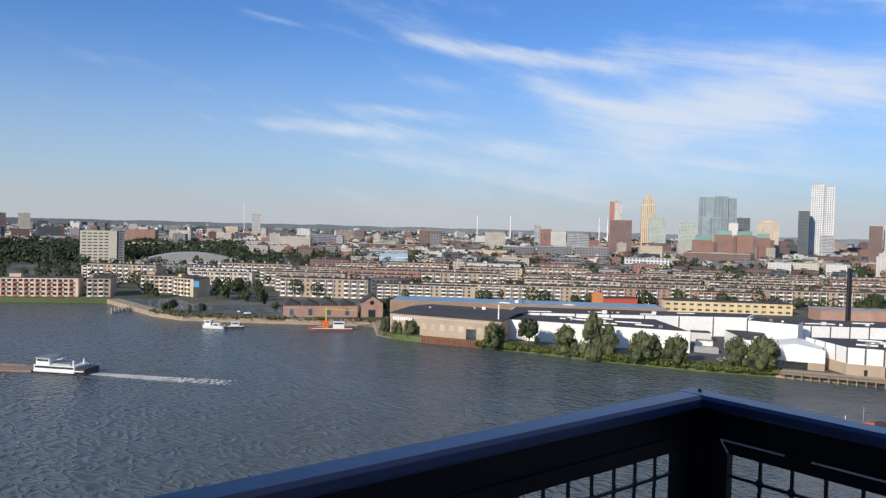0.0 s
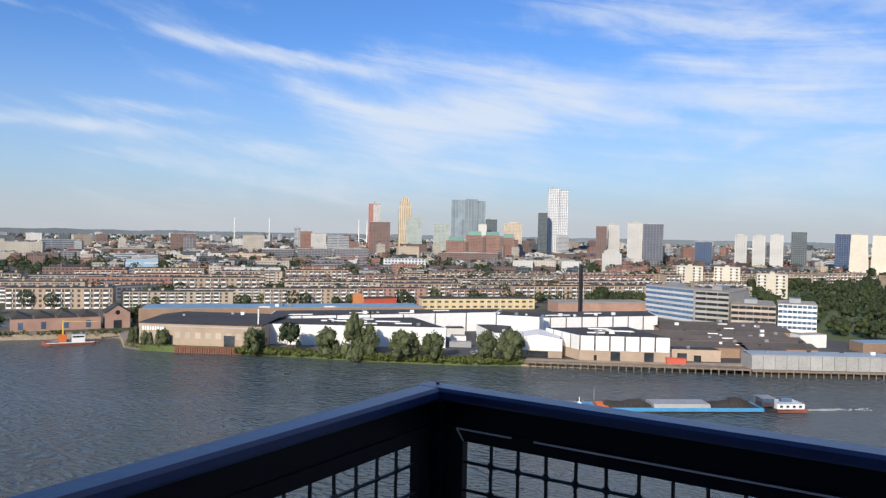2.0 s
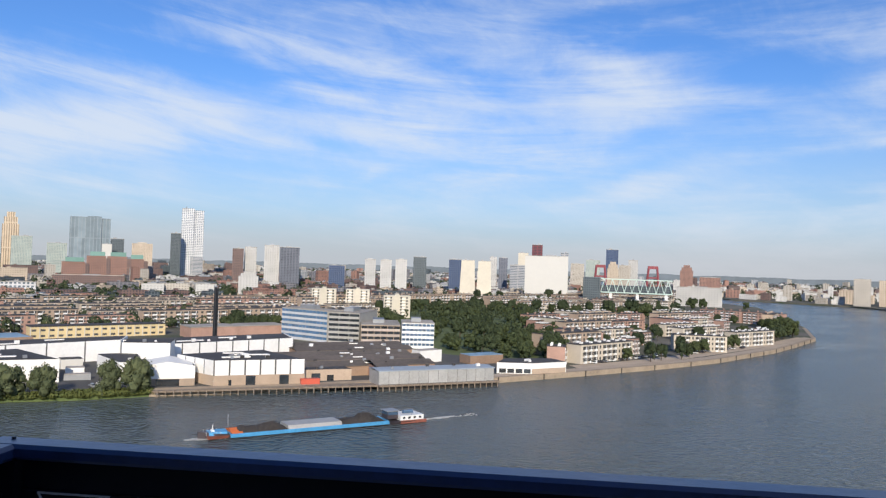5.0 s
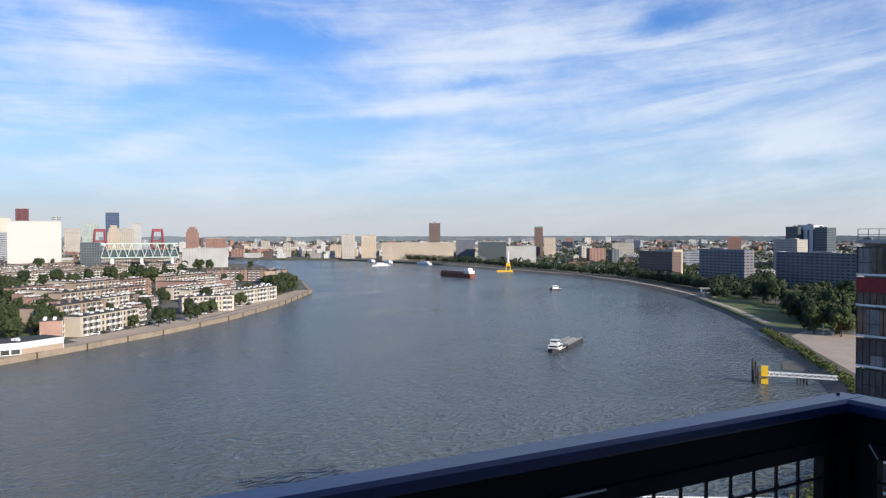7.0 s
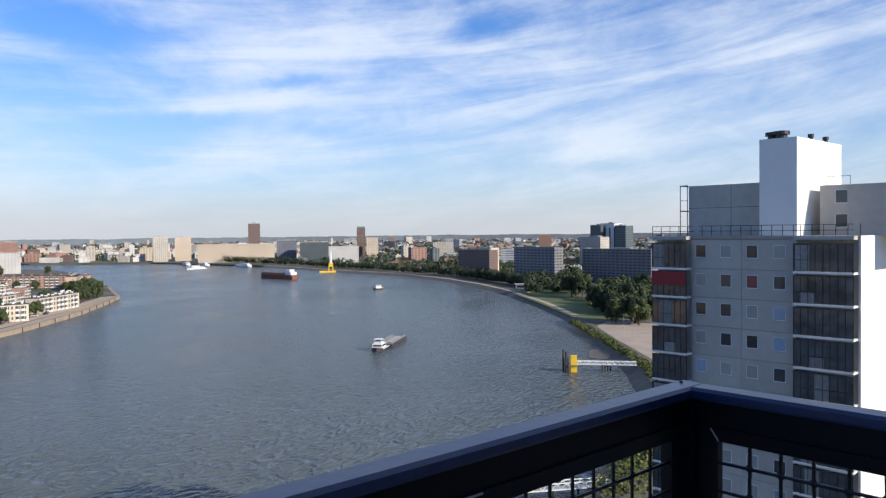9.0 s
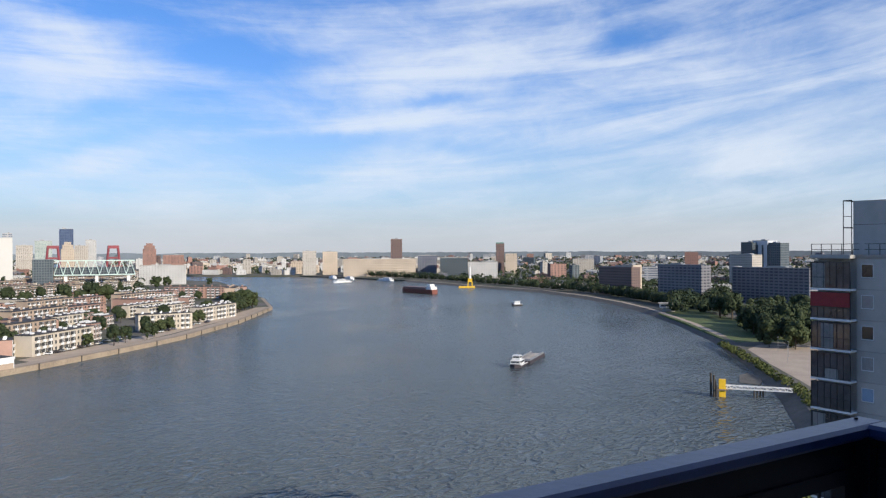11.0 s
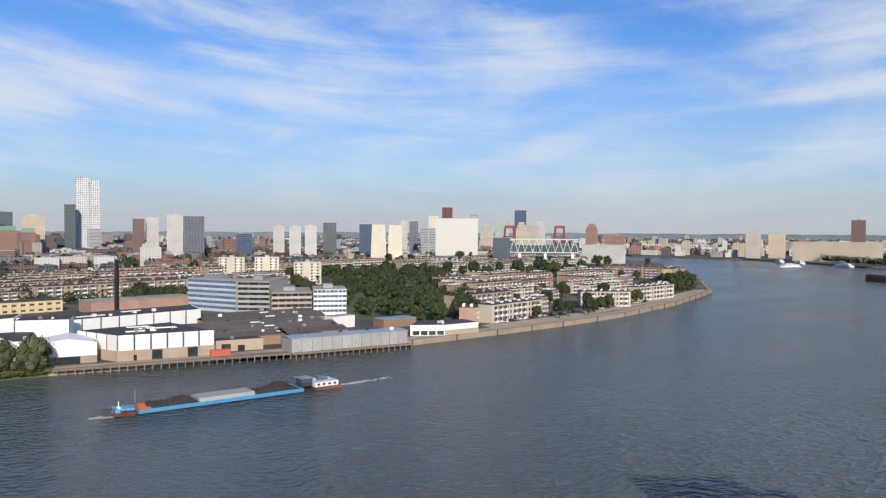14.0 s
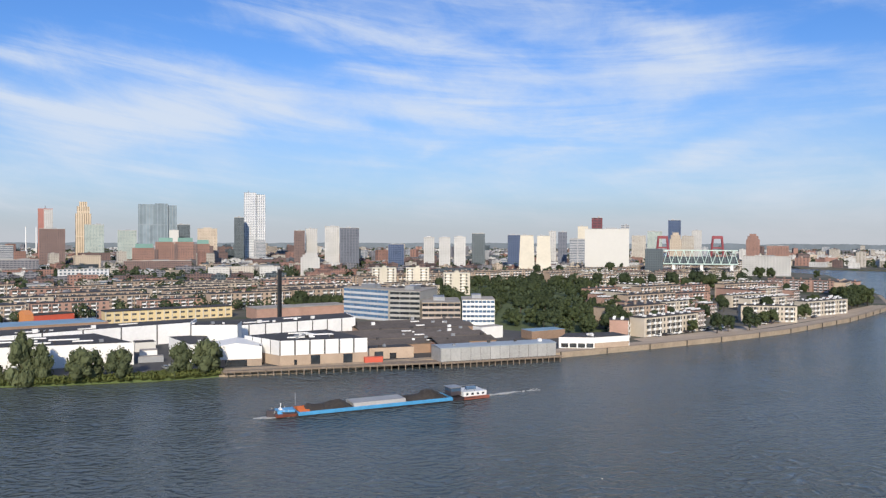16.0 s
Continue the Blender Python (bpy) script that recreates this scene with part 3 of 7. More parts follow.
def balcony_side(length, name, m, label, cap_from=-0.034, cap_past=0.034, strips=()):
    """One straight run of the balustrade: x runs along it, y points outward; the top of its cap is at z 0."""
    t = thing(name, label, "railing", m)
    bm = profile([(-0.035, -0.030), (0.030, -0.030), (0.034, -0.022), (0.034, -0.006), (0.026, 0.0), (-0.030, 0.0), (-0.038, -0.008), (-0.038, -0.024)], cap_from, length + cap_past)
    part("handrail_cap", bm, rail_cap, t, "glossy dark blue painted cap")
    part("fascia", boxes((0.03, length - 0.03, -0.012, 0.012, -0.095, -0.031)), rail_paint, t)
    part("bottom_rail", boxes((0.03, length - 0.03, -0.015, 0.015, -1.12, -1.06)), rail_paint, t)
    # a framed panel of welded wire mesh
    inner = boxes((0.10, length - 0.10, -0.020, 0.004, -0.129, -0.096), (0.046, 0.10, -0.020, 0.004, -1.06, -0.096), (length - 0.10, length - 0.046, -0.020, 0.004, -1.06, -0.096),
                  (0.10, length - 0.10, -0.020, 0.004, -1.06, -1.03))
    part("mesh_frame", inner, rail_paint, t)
    for x0, x1 in strips:
        part("edge_strip", boxes((x0, x1, -0.0235, -0.0205, -0.1005, -0.0965)), galvanised, t, "bare pale metal edge strip")
    bm = tubes(((0.082, -0.022, -0.0985), (0.103, -0.022, -0.128), 0.0022), sides=6)
    part("edge_strip", bm, galvanised, t, "bare pale metal edge strip")
    bm = bmesh.new()
    n = max(2, round((length - 0.2) / 0.075))
    step = (length - 0.2) / n
    rng = random.Random(3)
    for i in range(1, n):
        x = 0.10 + i * step
        for k in range(12):
            tube(bm, (x + rng.uniform(-.001, .001), -0.006, -1.03 + k * 0.0748), (x + rng.uniform(-.001, .001), -0.006, -1.03 + (k + 1) * 0.0748), 0.0044, sides=6)
    for k in range(1, 13):
        z = -0.142 - k * 0.072 + 0.03
        tube(bm, (0.10, -0.009, z), (length - 0.10, -0.009, z), 0.0044, sides=6)
        # weld lumps that round the corners of the openings
        for i in range(1, n):
            x = 0.10 + i * step
            v = [bm.verts.new((x + dx, -0.0075 + dy, z + dz)) for dx, dy, dz in ((-.014, 0, 0), (0, 0, -.014), (.014, 0, 0), (0, 0, .014), (0, -.004, 0), (0, .004, 0))]
            for a, b in ((0, 1), (1, 2), (2, 3), (3, 0)):
                bm.faces.new((v[a], v[b], v[4]))
                bm.faces.new((v[b], v[a], v[5]))
    part("wire_mesh", bm, wire_mat, t, "dark coated welded wire mesh")
    return t


front_len = B_S - A_S
m_front = grid_pose(A_S, FRONT, RAIL_Z)
balcony_side(front_len, "balcony_railing", m_front, "dark blue steel balcony railing with wire mesh infill", strips=((0.082, 0.24), (0.30, 1.25), (1.31, 2.0)))
side_len = FRONT - BACK
for s0, turn in ((A_S, 90), (B_S, -90)):
    if turn == 90:
        m = grid_pose(s0, BACK, RAIL_Z) @ pose(0, 0, 0, 0, 0, 90)
    else:
        m = grid_pose(s0, FRONT, RAIL_Z) @ pose(0, 0, 0, 0, 0, -90)
    balcony_side(side_len, "balcony_railing", m, "dark blue steel side railing of the balcony with wire mesh", *((-0.034, -0.0355) if turn == 90 else (0.0355, 0.034)))
for s0 in (A_S, B_S):
    t = thing("corner_post", "dark square steel corner post of the balcony railing", "post", grid_pose(s0, FRONT, RAIL_Z))
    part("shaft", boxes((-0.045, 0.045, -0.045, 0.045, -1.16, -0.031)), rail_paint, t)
    part("cap_screw", tubes(((0.0, 0.012, -0.001), (0.0, 0.012, 0.004), 0.0045)), frame_dark, t)

t = thing("balcony_slab", "grey concrete balcony floor slab", "balcony", grid_pose(0, 0, FLOOR_Z), kind="structure")
part("slab", boxes((A_S - 0.1, B_S + 0.1, BACK - 0.2, FRONT + 0.1, -0.22, 0.0)), concrete, t)
own = thing("apartment_tower", "pale concrete apartment tower behind the balcony", "building", grid_pose(0, 0, 0), kind="structure")
part("wall", boxes((-14.0, 12.0, -22.0, BACK - 0.1, 0.5, 58.0)), pale_panel, own)
part("roof", boxes((-14.3, 12.3, -22.3, BACK + 0.2, 58.0, 58.6)), roof_felt, own)
part("balcony_door", boxes((-0.9, 0.9, BACK - 0.098, BACK - 0.05, FLOOR_Z + 0.02, FLOOR_Z + 2.1)), glass_dark, own)

# ---- the neighbouring tower ----
ORIGIN2 = Vector((74.0, -28.8, 0))     # the facade's corner on the river side
FACADE2 = Matrix(((-0.76, 0.65, 0, 0), (-0.65, -0.76, 0, 0), (0, 0, 1, 0), (0, 0, 0, 1)))  # x away from the river, y into the building
tower2 = thing("apartment_tower", "pale concrete panel apartment tower with glazed balconies", "building", Matrix.Translation(ORIGIN2) @ FACADE2)
STOREY, ROOF2, W2 = 2.8, 55.3, 9.4
part("wall", boxes((-4.55, W2 + 5.1, 0.25, 30, LAND, ROOF2 - 0.3)), pale_panel, tower2)
part("roof", boxes((-4.6, W2 + 5.2, 0.0, 30.2, ROOF2 - 0.3, ROOF2)), roof_pale, tower2)
end_wall = boxes((W2 + 5.1, W2 + 5.3, 0.0, 30, LAND, ROOF2 - 0.01))
part("end_wall", end_wall, whitewall, tower2, "sunlit white end wall")

panel_mesh = mesh_of("wall_panel", boxes((0.012, (W2 + 0.7) / 2 - 0.012, 0.0, 0.245, 0.015, STOREY - 0.015)), pale_panel)
wframe = bmesh.new()
for r in ((-0.55, 0.55, -0.03, 0.02, 0, 0.07), (-0.55, 0.55, -0.03, 0.02, 1.205, 1.25), (-0.55, -0.505, -0.03, 0.02, 0.07, 1.205), (0.505, 0.55, -0.03, 0.02, 0.07, 1.205)):
    box(wframe, *r)
wframe_mesh = mesh_of("window_frame", wframe, white_paint)
wsill_mesh = mesh_of("window_sill", boxes((-0.6, 0.6, -0.07, 0.0, -0.06, 0.0)), concrete)
pane_dark = mesh_of("pane", boxes((-0.505, 0.505, -0.012, 0.0, 0.07, 1.205)), glass_dark)
# the sky's reflection is painted into this pane's pale blue base colour
pane_sky = mesh_of("pane", boxes((-0.505, 0.505, -0.012, 0.0, 0.07, 1.205)), surface("painted_sky_glass", (0.26, 0.36, 0.47), 0.06, grain=0.4, stain=0.3, vary=0.3, bump=0, spec=0.8))
pane_red = mesh_of("pane", boxes((-0.505, 0.505, -0.012, 0.0, 0.07, 1.205)), surface("red_curtain_glass", (0.22, 0.06, 0.06), 0.2, bump=0))
pane_net = mesh_of("pane", boxes((-0.505, 0.505, -0.012, 0.0, 0.07, 1.205)), surface("net_curtain_glass", (0.34, 0.33, 0.31), 0.15, bump=0))
rng2 = random.Random(4)
for k in range(10):
    z = ROOF2 - 0.35 - (k + 1) * STOREY
    for i in range(2):
        piece("wall_panel", panel_mesh, tower2, pose(-0.7 + i * (W2 + 0.7) / 2, 0, z))
    for i in range(4):
        w = thing("window", "", "", pose(0.28 + 2.54 * i, 0.0, z + 1.05))
        w.parent = tower2
        piece("window_frame", wframe_mesh, w, pose(0, 0, 0))
        piece("window_sill", wsill_mesh, w, pose(0, 0, 0))
        kind = pane_red if (k, i) == (1, 2) else rng2.choice((pane_dark, pane_dark, pane_net, pane_net, pane_sky))
        piece("pane", kind, w, pose(0, 0, 0))


balcony_glass = surface("balcony_glass", (0.055, 0.060, 0.066), 0.07, grain=0.9, stain=0.5, vary=0.7, bump=0, tint=0.3, spec=0.9)
dim_curtain = surface("dim_curtain", (0.22, 0.215, 0.20), 0.8, vary=0.4)


def glazed_balcony(x0, x1, z, width_panes, red):
    b = thing("balcony", "", "", pose(x0, 0, z))
    b.parent = tower2
    w = x1 - x0
    piece("floor_slab", slab_meshes[width_panes], b, pose(0, 0, 0))
    part("glazing", boxes((0.08, w - 0.08, -0.93, -0.90, 0.16, 2.55), (0.02, 0.05, -0.9, 0.0, 0.16, 2.55)), balcony_glass, b)
    if (int(z * 10) * 7 + width_panes) % 3:
        c0 = 0.2 + ((int(z * 10) * 13) % 5) * 0.4
        part("curtain", boxes((c0, c0 + 1.2, -0.965, -0.935, 0.2, 1.1 if int(z) % 2 else 2.45)), dim_curtain, b, "dim net curtain")
    bars = bmesh.new()
    for i in range(width_panes * 2 + 1):
        x = 0.02 + (w - 0.10) * i / (width_panes * 2)
        box(bars, x, x + (0.06 if i % 2 == 0 else 0.03), -0.97, -0.89, 0.14, 2.6)
    box(bars, 0.02, w - 0.02, -0.98, -0.88, 1.12, 1.18)
    box(bars, 0.02, w - 0.02, -0.98, -0.88, 2.52, 2.6)
    box(bars, 0.0, 0.06, -0.95, -0.05, 1.12, 1.18)
    part("glazing_frame", bars, frame_dark, b)
    if red:
        part("sun_blind", boxes((0.05, w - 0.05, -1.04, -0.985, 1.25, 2.55)), blind_red, b, "closed red sun blind")


slab_meshes = {3: mesh_of("floor_slab", boxes((0, 3.8, -1.0, 0.24, -0.05, 0.14)), whitewall),
               4: mesh_of("floor_slab", boxes((0, 5.0, -1.0, 0.24, -0.05, 0.14)), whitewall)}
for k in range(10):
    z = ROOF2 - 0.45 - (k + 1) * STOREY
    glazed_balcony(-4.55, -0.75, z, 3, k == 1)
    glazed_balcony(W2 + 0.05, W2 + 5.05, z, 4, False)
roof_rail = bmesh.new()
for i in range(21):
    x = -4.5 + i * 0.97
    box(roof_rail, x, x + 0.05, -0.9 if x < 0 or x > W2 else 0.06, -0.85 if x < 0 or x > W2 else 0.11, ROOF2, ROOF2 + 1.0)
for z in (0.45, 0.95):
    for x0, x1, y in ((-4.5, 0.0, -0.88), (0.0, W2, 0.08), (W2, W2 + 5.0, -0.88)):
        box(roof_rail, x0, x1, y, y + 0.05, ROOF2 + z, ROOF2 + z + 0.05)
part("roof_railing", roof_rail, frame_dark, tower2)
for x0, x1 in ((-4.55, -0.75), (W2 + 0.05, W2 + 5.05)):
    part("roof_terrace_slab", boxes((x0, x1, -1.0, 0.0, ROOF2 - 0.35, ROOF2 - 0.02)), concrete, tower2)
pent = part("penthouse", boxes((-2.7, W2 - 3.6, 3.2, 24, ROOF2, 60.4), (W2 + 0.3, W2 + 12.0, 4.6, 20, ROOF2, 59.9)), pale_panel, tower2)
part("penthouse_joint", boxes((-2.705, W2 - 3.6, 3.19, 3.3, 58.1, 58.14), (1.8, 1.84, 3.19, 3.3, ROOF2, 60.4)), dark_joint, tower2)
part("lift_shaft", boxes((W2 - 4.0, W2 - 0.55, 1.5, 12.6, ROOF2, 64.3)), whitewall, tower2, "white rendered lift shaft above the roof")
frame_open = boxes((-3.6, -3.54, 3.0, 3.06, ROOF2, 60.5), (-2.8, -2.74, 3.0, 3.06, ROOF2, 60.5), (-3.6, -2.74, 3.0, 3.06, 60.4, 60.5), (-3.6, -2.74, 3.0, 3.06, 57.8, 57.9),
                   (-3.6, -3.54, 5.0, 5.06, ROOF2, 60.5), (-3.6, -3.54, 3.0, 5.0, 60.4, 60.5), (-3.6, -3.54, 3.0, 5.0, 57.8, 57.9), (-3.57, -2.76, 3.0, 3.03, 58.9, 58.95))
part("open_balcony_frame", frame_open, frame_dark, tower2)
for i, (x, y) in enumerate(((W2 - 2.9, 3.0), (W2 - 2.0, 2.6), (W2 - 1.0, 7.0), (W2 - 0.9, 10.5))):
    r = 0.75 if i < 2 else 0.28
    part("roof_vent", tubes(((x - .4, y, 64.3), (x - .4, y, 64.9), r * 0.7), ((x - .4, y, 64.7), (x - .4, y, 65.02), r), sides=16), frame_dark, tower2)
part("roof_hoop", boxes((W2 + 1.0, W2 + 1.05, 4.3, 4.35, 59.9, 60.7), (W2 + 3.0, W2 + 3.05, 4.3, 4.35, 59.9, 60.7), (W2 + 1.0, W2 + 3.05, 4.3, 4.35, 60.65, 60.7)), steel_grey, tower2)
for z in (56.0, 58.2):
    w = thing("window", "", "", pose(W2 + 2.2, 4.6, z))
    w.parent = tower2
    piece("window_frame", wframe_mesh, w, pose(0, 0, 0))
    piece("pane", pane_dark, w, pose(0, 0, 0))


# ---- skyline ----
def high_rise(name, label, x, y, bearing, w, d, h, material, style):
    t = thing(name, label, "tower block" if h > 45 else "building", pose(x, y, LAND, 0, 0, bearing))
    if x > 600 and -113 < math.degrees(math.atan2(-x, y)) < -92 and y < 0 and math.hypot(x, y) < 1300:
        t.matrix_basis = pose(x, y, LAND, 0, 0, -141)   # laid out on the same grid as the riverside towers
        w *= 1.2
    e = w / 2
    if style == "step":
        part("body", boxes((-e, e, 0, d, 0, h * 0.80), (-e * 0.8, e * 0.8, 1, d - 1, h * 0.80, h * 0.92), (-e * 0.5, e * 0.5, 2, d - 2, h * 0.92, h)), material, t)
    elif style == "twin":
        part("body", boxes((-e, -e * 0.15, 3, d, 0, h * 0.985), (-e * 0.15, e * 0.55, 0, d - 4, 0, h), (e * 0.55, e, 4, d, 0, h * 0.97)), material, t)
        part("podium", boxes((-e * 1.15, e * 1.1, -4, d, 0, h * 0.28)), greywin, t)
    elif style == "taper":
        bm = bmesh.new()
        box(bm, -e, e, 0, d, 0, h)
        for v in bm.verts:
            if v.co.z < 1:
                v.co.x *= 1.25
        part("body", bm, material, t)
        part("podium", boxes((-e * 2.2, e * 2.4, -6, d, 0, h * 0.16)), creamwin, t)
    elif style == "maas":
        part("body", boxes((-e, e * 0.15, 0, d, 0, h), (e * 0.15, e, 4, d + 4, h * 0.24, h * 0.975)), material, t)
        part("glass_flank", boxes((-e * 0.1, e * 1.02, -1.5, d, 0, h * 0.30)), greywin, t)
        part("roof_mast", tubes(((-e * 0.6, d / 2, h), (-e * 0.6, d / 2, h * 1.03), 0.8)), steel_grey, t)
    else:
        part("body", boxes((-e, e, 0, d, 0, h)), material, t)
    if style == "mast":
        part("white_flank", boxes((-e * 0.2, e * 1.01, -0.5, d * 0.9, h * 0.3, h * 0.985)), whitewin, t)
        part("roof_mast", tubes(((0, d / 2, h), (0, d / 2, h * 1.06), 0.8)), steel_grey, t)
    if style == "plinth":
        part("plinth", boxes((-e * 0.99, e * 0.99, -0.6, 0, 0, h * 0.10)), darkgallery, t)
    if style == "greencap":
        part("glass_crown", boxes((-e * 0.95, e * 0.95, 1, d - 1, h, h * 1.04)), copper_green, t)
    if style in ("plain", "box", "plinth", "taper"):
        k = 0.25 if style != "box" else 0.45
        r = random.Random(int(x * 7 + y))
        o = r.uniform(-0.4, 0.4) * e
        if style == "box":
            o = 0
        part("roof_plant", boxes((o - e * k, o + e * k, d * 0.3, d * 0.7, h, h + max(1.5, h * 0.035))), material if style == "box" else steel_grey, t)
        part("parapet", boxes((-e - 0.2, e + 0.2, -0.2, 0.3, h - 0.1, h + 0.6), (-e - 0.2, -e + 0.3, 0.3, d, h - 0.1, h + 0.6)), concrete, t)
    return t


high_rise("skyscraper", "red and white slender high-rise with a roof mast", 438, 1951, -12.6, 30.9, 30, 123.4, redwhite, "mast")
high_rise("office_tower", "dark brown brick office tower block", 384, 1656, -13.1, 46.3, 35, 73.1, brownwin, "plain")
high_rise("skyscraper", "ochre stone high-rise with stepped crown", 541, 2029, -14.9, 36.0, 35, 145.3, sandwin, "step")
high_rise("apartment_tower", "grey-green glazed residential tower", 511, 1830, -15.6, 40.5, 30, 85.3, greenwin, "plain")
high_rise("skyscraper", "wide blue-grey glass high-rise with joined volumes", 706, 1978, -19.6, 93.0, 50, 144.7, glasswin, "twin")
high_rise("apartment_tower", "pale grey-green residential tower block", 531, 1667, -17.7, 37.1, 30, 71.0, greenwin, "plain")
high_rise("office_tower", "leaning dark glass office tower", 674, 1723, -21.4, 28.0, 25, 86.1, darkwin, "plain")
high_rise("office_block", "plain white tall office block", 637, 1684, -20.7, 19.5, 20, 73.1, palewall, "plain")
high_rise("apartment_tower", "salmon stone tower with a dark roof box", 722, 1703, -23.0, 43.6, 30, 77.5, ochrewin, "box")
high_rise("skyscraper", "slim dark green glass tower", 829, 1765, -25.2, 23.3, 28, 106.5, darkwin, "plain")
high_rise("skyscraper", "tallest white gridded high-rise with grey glass flank", 885, 1794, -26.3, 53.0, 40, 171.3, whitegrid, "maas")
high_rise("apartment_tower", "brown brick residential tower block", 737, 1306, -29.4, 20.3, 22, 70.1, brownwin, "plain")
high_rise("apartment_tower", "white panelled residential tower block", 767, 1312, -30.3, 22.5, 22, 73.9, whitewin, "plain")
high_rise("apartment_tower", "white panelled residential tower block", 791, 1275, -31.8, 27.7, 25, 78.4, whitewin, "plain")
high_rise("apartment_tower", "dark grey ribbed residential tower block", 808, 1240, -33.1, 36.6, 25, 75.4, darkrib, "plain")
high_rise("apartment_tower", "white ribbed residential tower block", 881, 1088, -39.0, 19.2, 25, 57.5, whitewin, "box")
high_rise("apartment_tower", "white ribbed residential tower block", 903, 1070, -40.1, 20.5, 25, 57.1, whitewin, "box")
high_rise("apartment_tower", "white ribbed residential tower block", 924, 1052, -41.3, 20.8, 25, 58.5, whitewin, "box")
high_rise("office_tower", "navy glass office tower with white flank", 893, 1205, -36.5, 30.5, 25, 44.2, navywin, "plain")
high_rise("office_tower", "dark glass tower with slanted white edge", 1017, 1103, -42.7, 25.3, 25, 65.3, darkwin, "plain")
high_rise("office_tower", "dark navy glass office tower block", 1032, 1019, -45.4, 25.9, 30, 62.4, navywin, "plain")
high_rise("apartment_tower", "cream tapering residential tower", 831, 795, -46.3, 19.5, 18, 59.9, creamwall, "taper")
high_rise("apartment_tower", "cream tapering residential tower", 848, 777, -47.5, 18.5, 18, 59.3, creamwall, "taper")
high_rise("office_tower", "pale grey narrow office tower", 1266, 1134, -48.1, 15.9, 20, 71.8, whitewin, "plain")
high_rise("office_tower", "dark grey narrow office tower block", 1281, 1118, -48.9, 19.1, 20, 70.8, darkrib, "plain")
high_rise("office_tower", "grey striped office block", 1226, 1029, -50.0, 33.4, 25, 55.6, greywin, "plain")
high_rise("depot_building", "large blank white windowless building", 986, 768, -52.1, 68.9, 45, 70.9, palewall, "plinth")
high_rise("office_tower", "dark tower with a red glazed edge", 1328, 1061, -51.4, 22.9, 25, 101.6, redwin, "plain")
high_rise("office_tower", "grey banded office tower top", 1324, 984, -53.4, 16.4, 25, 84.5, greywin, "plain")
high_rise("office_tower", "cream stone office tower", 1463, 1212, -50.4, 24.7, 25, 86.3, creamwall, "plain")
high_rise("office_tower", "green glass curved office tower", 1647, 1134, -55.5, 35.9, 30, 74.9, greenwin, "plain")
high_rise("skyscraper", "tall dark blue glass tower", 1674, 1095, -56.8, 30.4, 30, 103.0, navywin, "plain")
high_rise("office_tower", "ochre brick stepped tower", 1466, 956, -56.9, 25.3, 25, 70.0, ochrewin, "step")
high_rise("office_tower", "pale stone office tower", 1522, 961, -57.7, 26.2, 25, 62.8, creamwin, "plain")
high_rise("office_tower", "pale slim tower with dark crown", 1787, 1103, -58.3, 24.5, 25, 78.3, whitewin, "plain")
high_rise("office_tower", "pale beige low office block", 1544, 1108, -54.3, 32.6, 30, 63.9, creamwin, "plain")
high_rise("apartment_tower", "red-brown towers with white crown", 1854, 985, -62.0, 32.4, 25, 70.0, redbrown, "step")
high_rise("apartment_block", "red-brown stepped apartment block", 1702, 845, -63.6, 46.0, 25, 41.0, redbrown, "plain")
high_rise("apartment_block", "white long apartment slab with galleries", 1113, 570, -62.9, 68.1, 16, 29.4, whitewin, "plain")
high_rise("apartment_tower", "pale brick riverside tower", 1531, 466, -73.1, 27.8, 20, 49.2, creamwin, "plain")
high_rise("apartment_tower", "orange brick riverside tower", 1562, 431, -74.6, 30.7, 20, 47.9, ochrewin, "plain")
high_rise("apartment_block", "long orange brick apartment slab", 1468, 306, -78.2, 140.1, 16, 33.8, ochrewin, "plain")
high_rise("apartment_tower", "dark brown tower with pale end wall", 1475, 274, -79.5, 22.1, 22, 72.3, brownwin, "plain")
high_rise("apartment_tower", "brick tower with green glass crown", 1698, 83, -87.2, 18.5, 20, 64.3, brownwin, "greencap")
high_rise("apartment_block", "orange brick block of flats", 1649, 57, -88.0, 25.0, 20, 42.3, ochrewin, "plain")
high_rise("office_block", "long low white office building", 1347, 96, -85.9, 51.2, 25, 29.6, whitewin, "plain")
high_rise("office_block", "dark grey stepped riverside offices", 1534, 222, -81.8, 38.8, 25, 39.8, darkrib, "plain")
high_rise("office_block", "dark grey glazed riverside offices", 1491, 163, -83.7, 53.9, 25, 35.7, darkwin, "plain")
high_rise("apartment_block", "cream gallery apartment block far off", 1697, -98, -93.3, 45.1, 20, 29.7, creamwin, "plain")
high_rise("apartment_tower", "orange-red brick residential tower", 1473, -283, -100.9, 24.1, 22, 45.3, redbrown, "plain")
high_rise("apartment_block", "dark glazed gallery slab block", 788, -139, -100.0, 45.8, 14, 36.4, darkgallery, "plain")
high_rise("apartment_block", "blue-grey gallery slab block", 750, -214, -105.9, 67.5, 14, 34.3, darkgallery, "plain")
high_rise("office_tower", "white and dark striped office tower", 1162, -301, -104.5, 16.1, 20, 60.7, darkwin, "plain")
high_rise("office_tower", "white and dark striped office tower", 1157, -318, -105.4, 20.9, 22, 63.0, stripes, "plain")
high_rise("office_tower", "white and dark striped office tower", 1133, -331, -106.3, 16.1, 20, 59.6, darkwin, "plain")
high_rise("office_block", "cream brick office block", 1018, -256, -104.1, 28.4, 20, 44.3, creamwin, "plain")
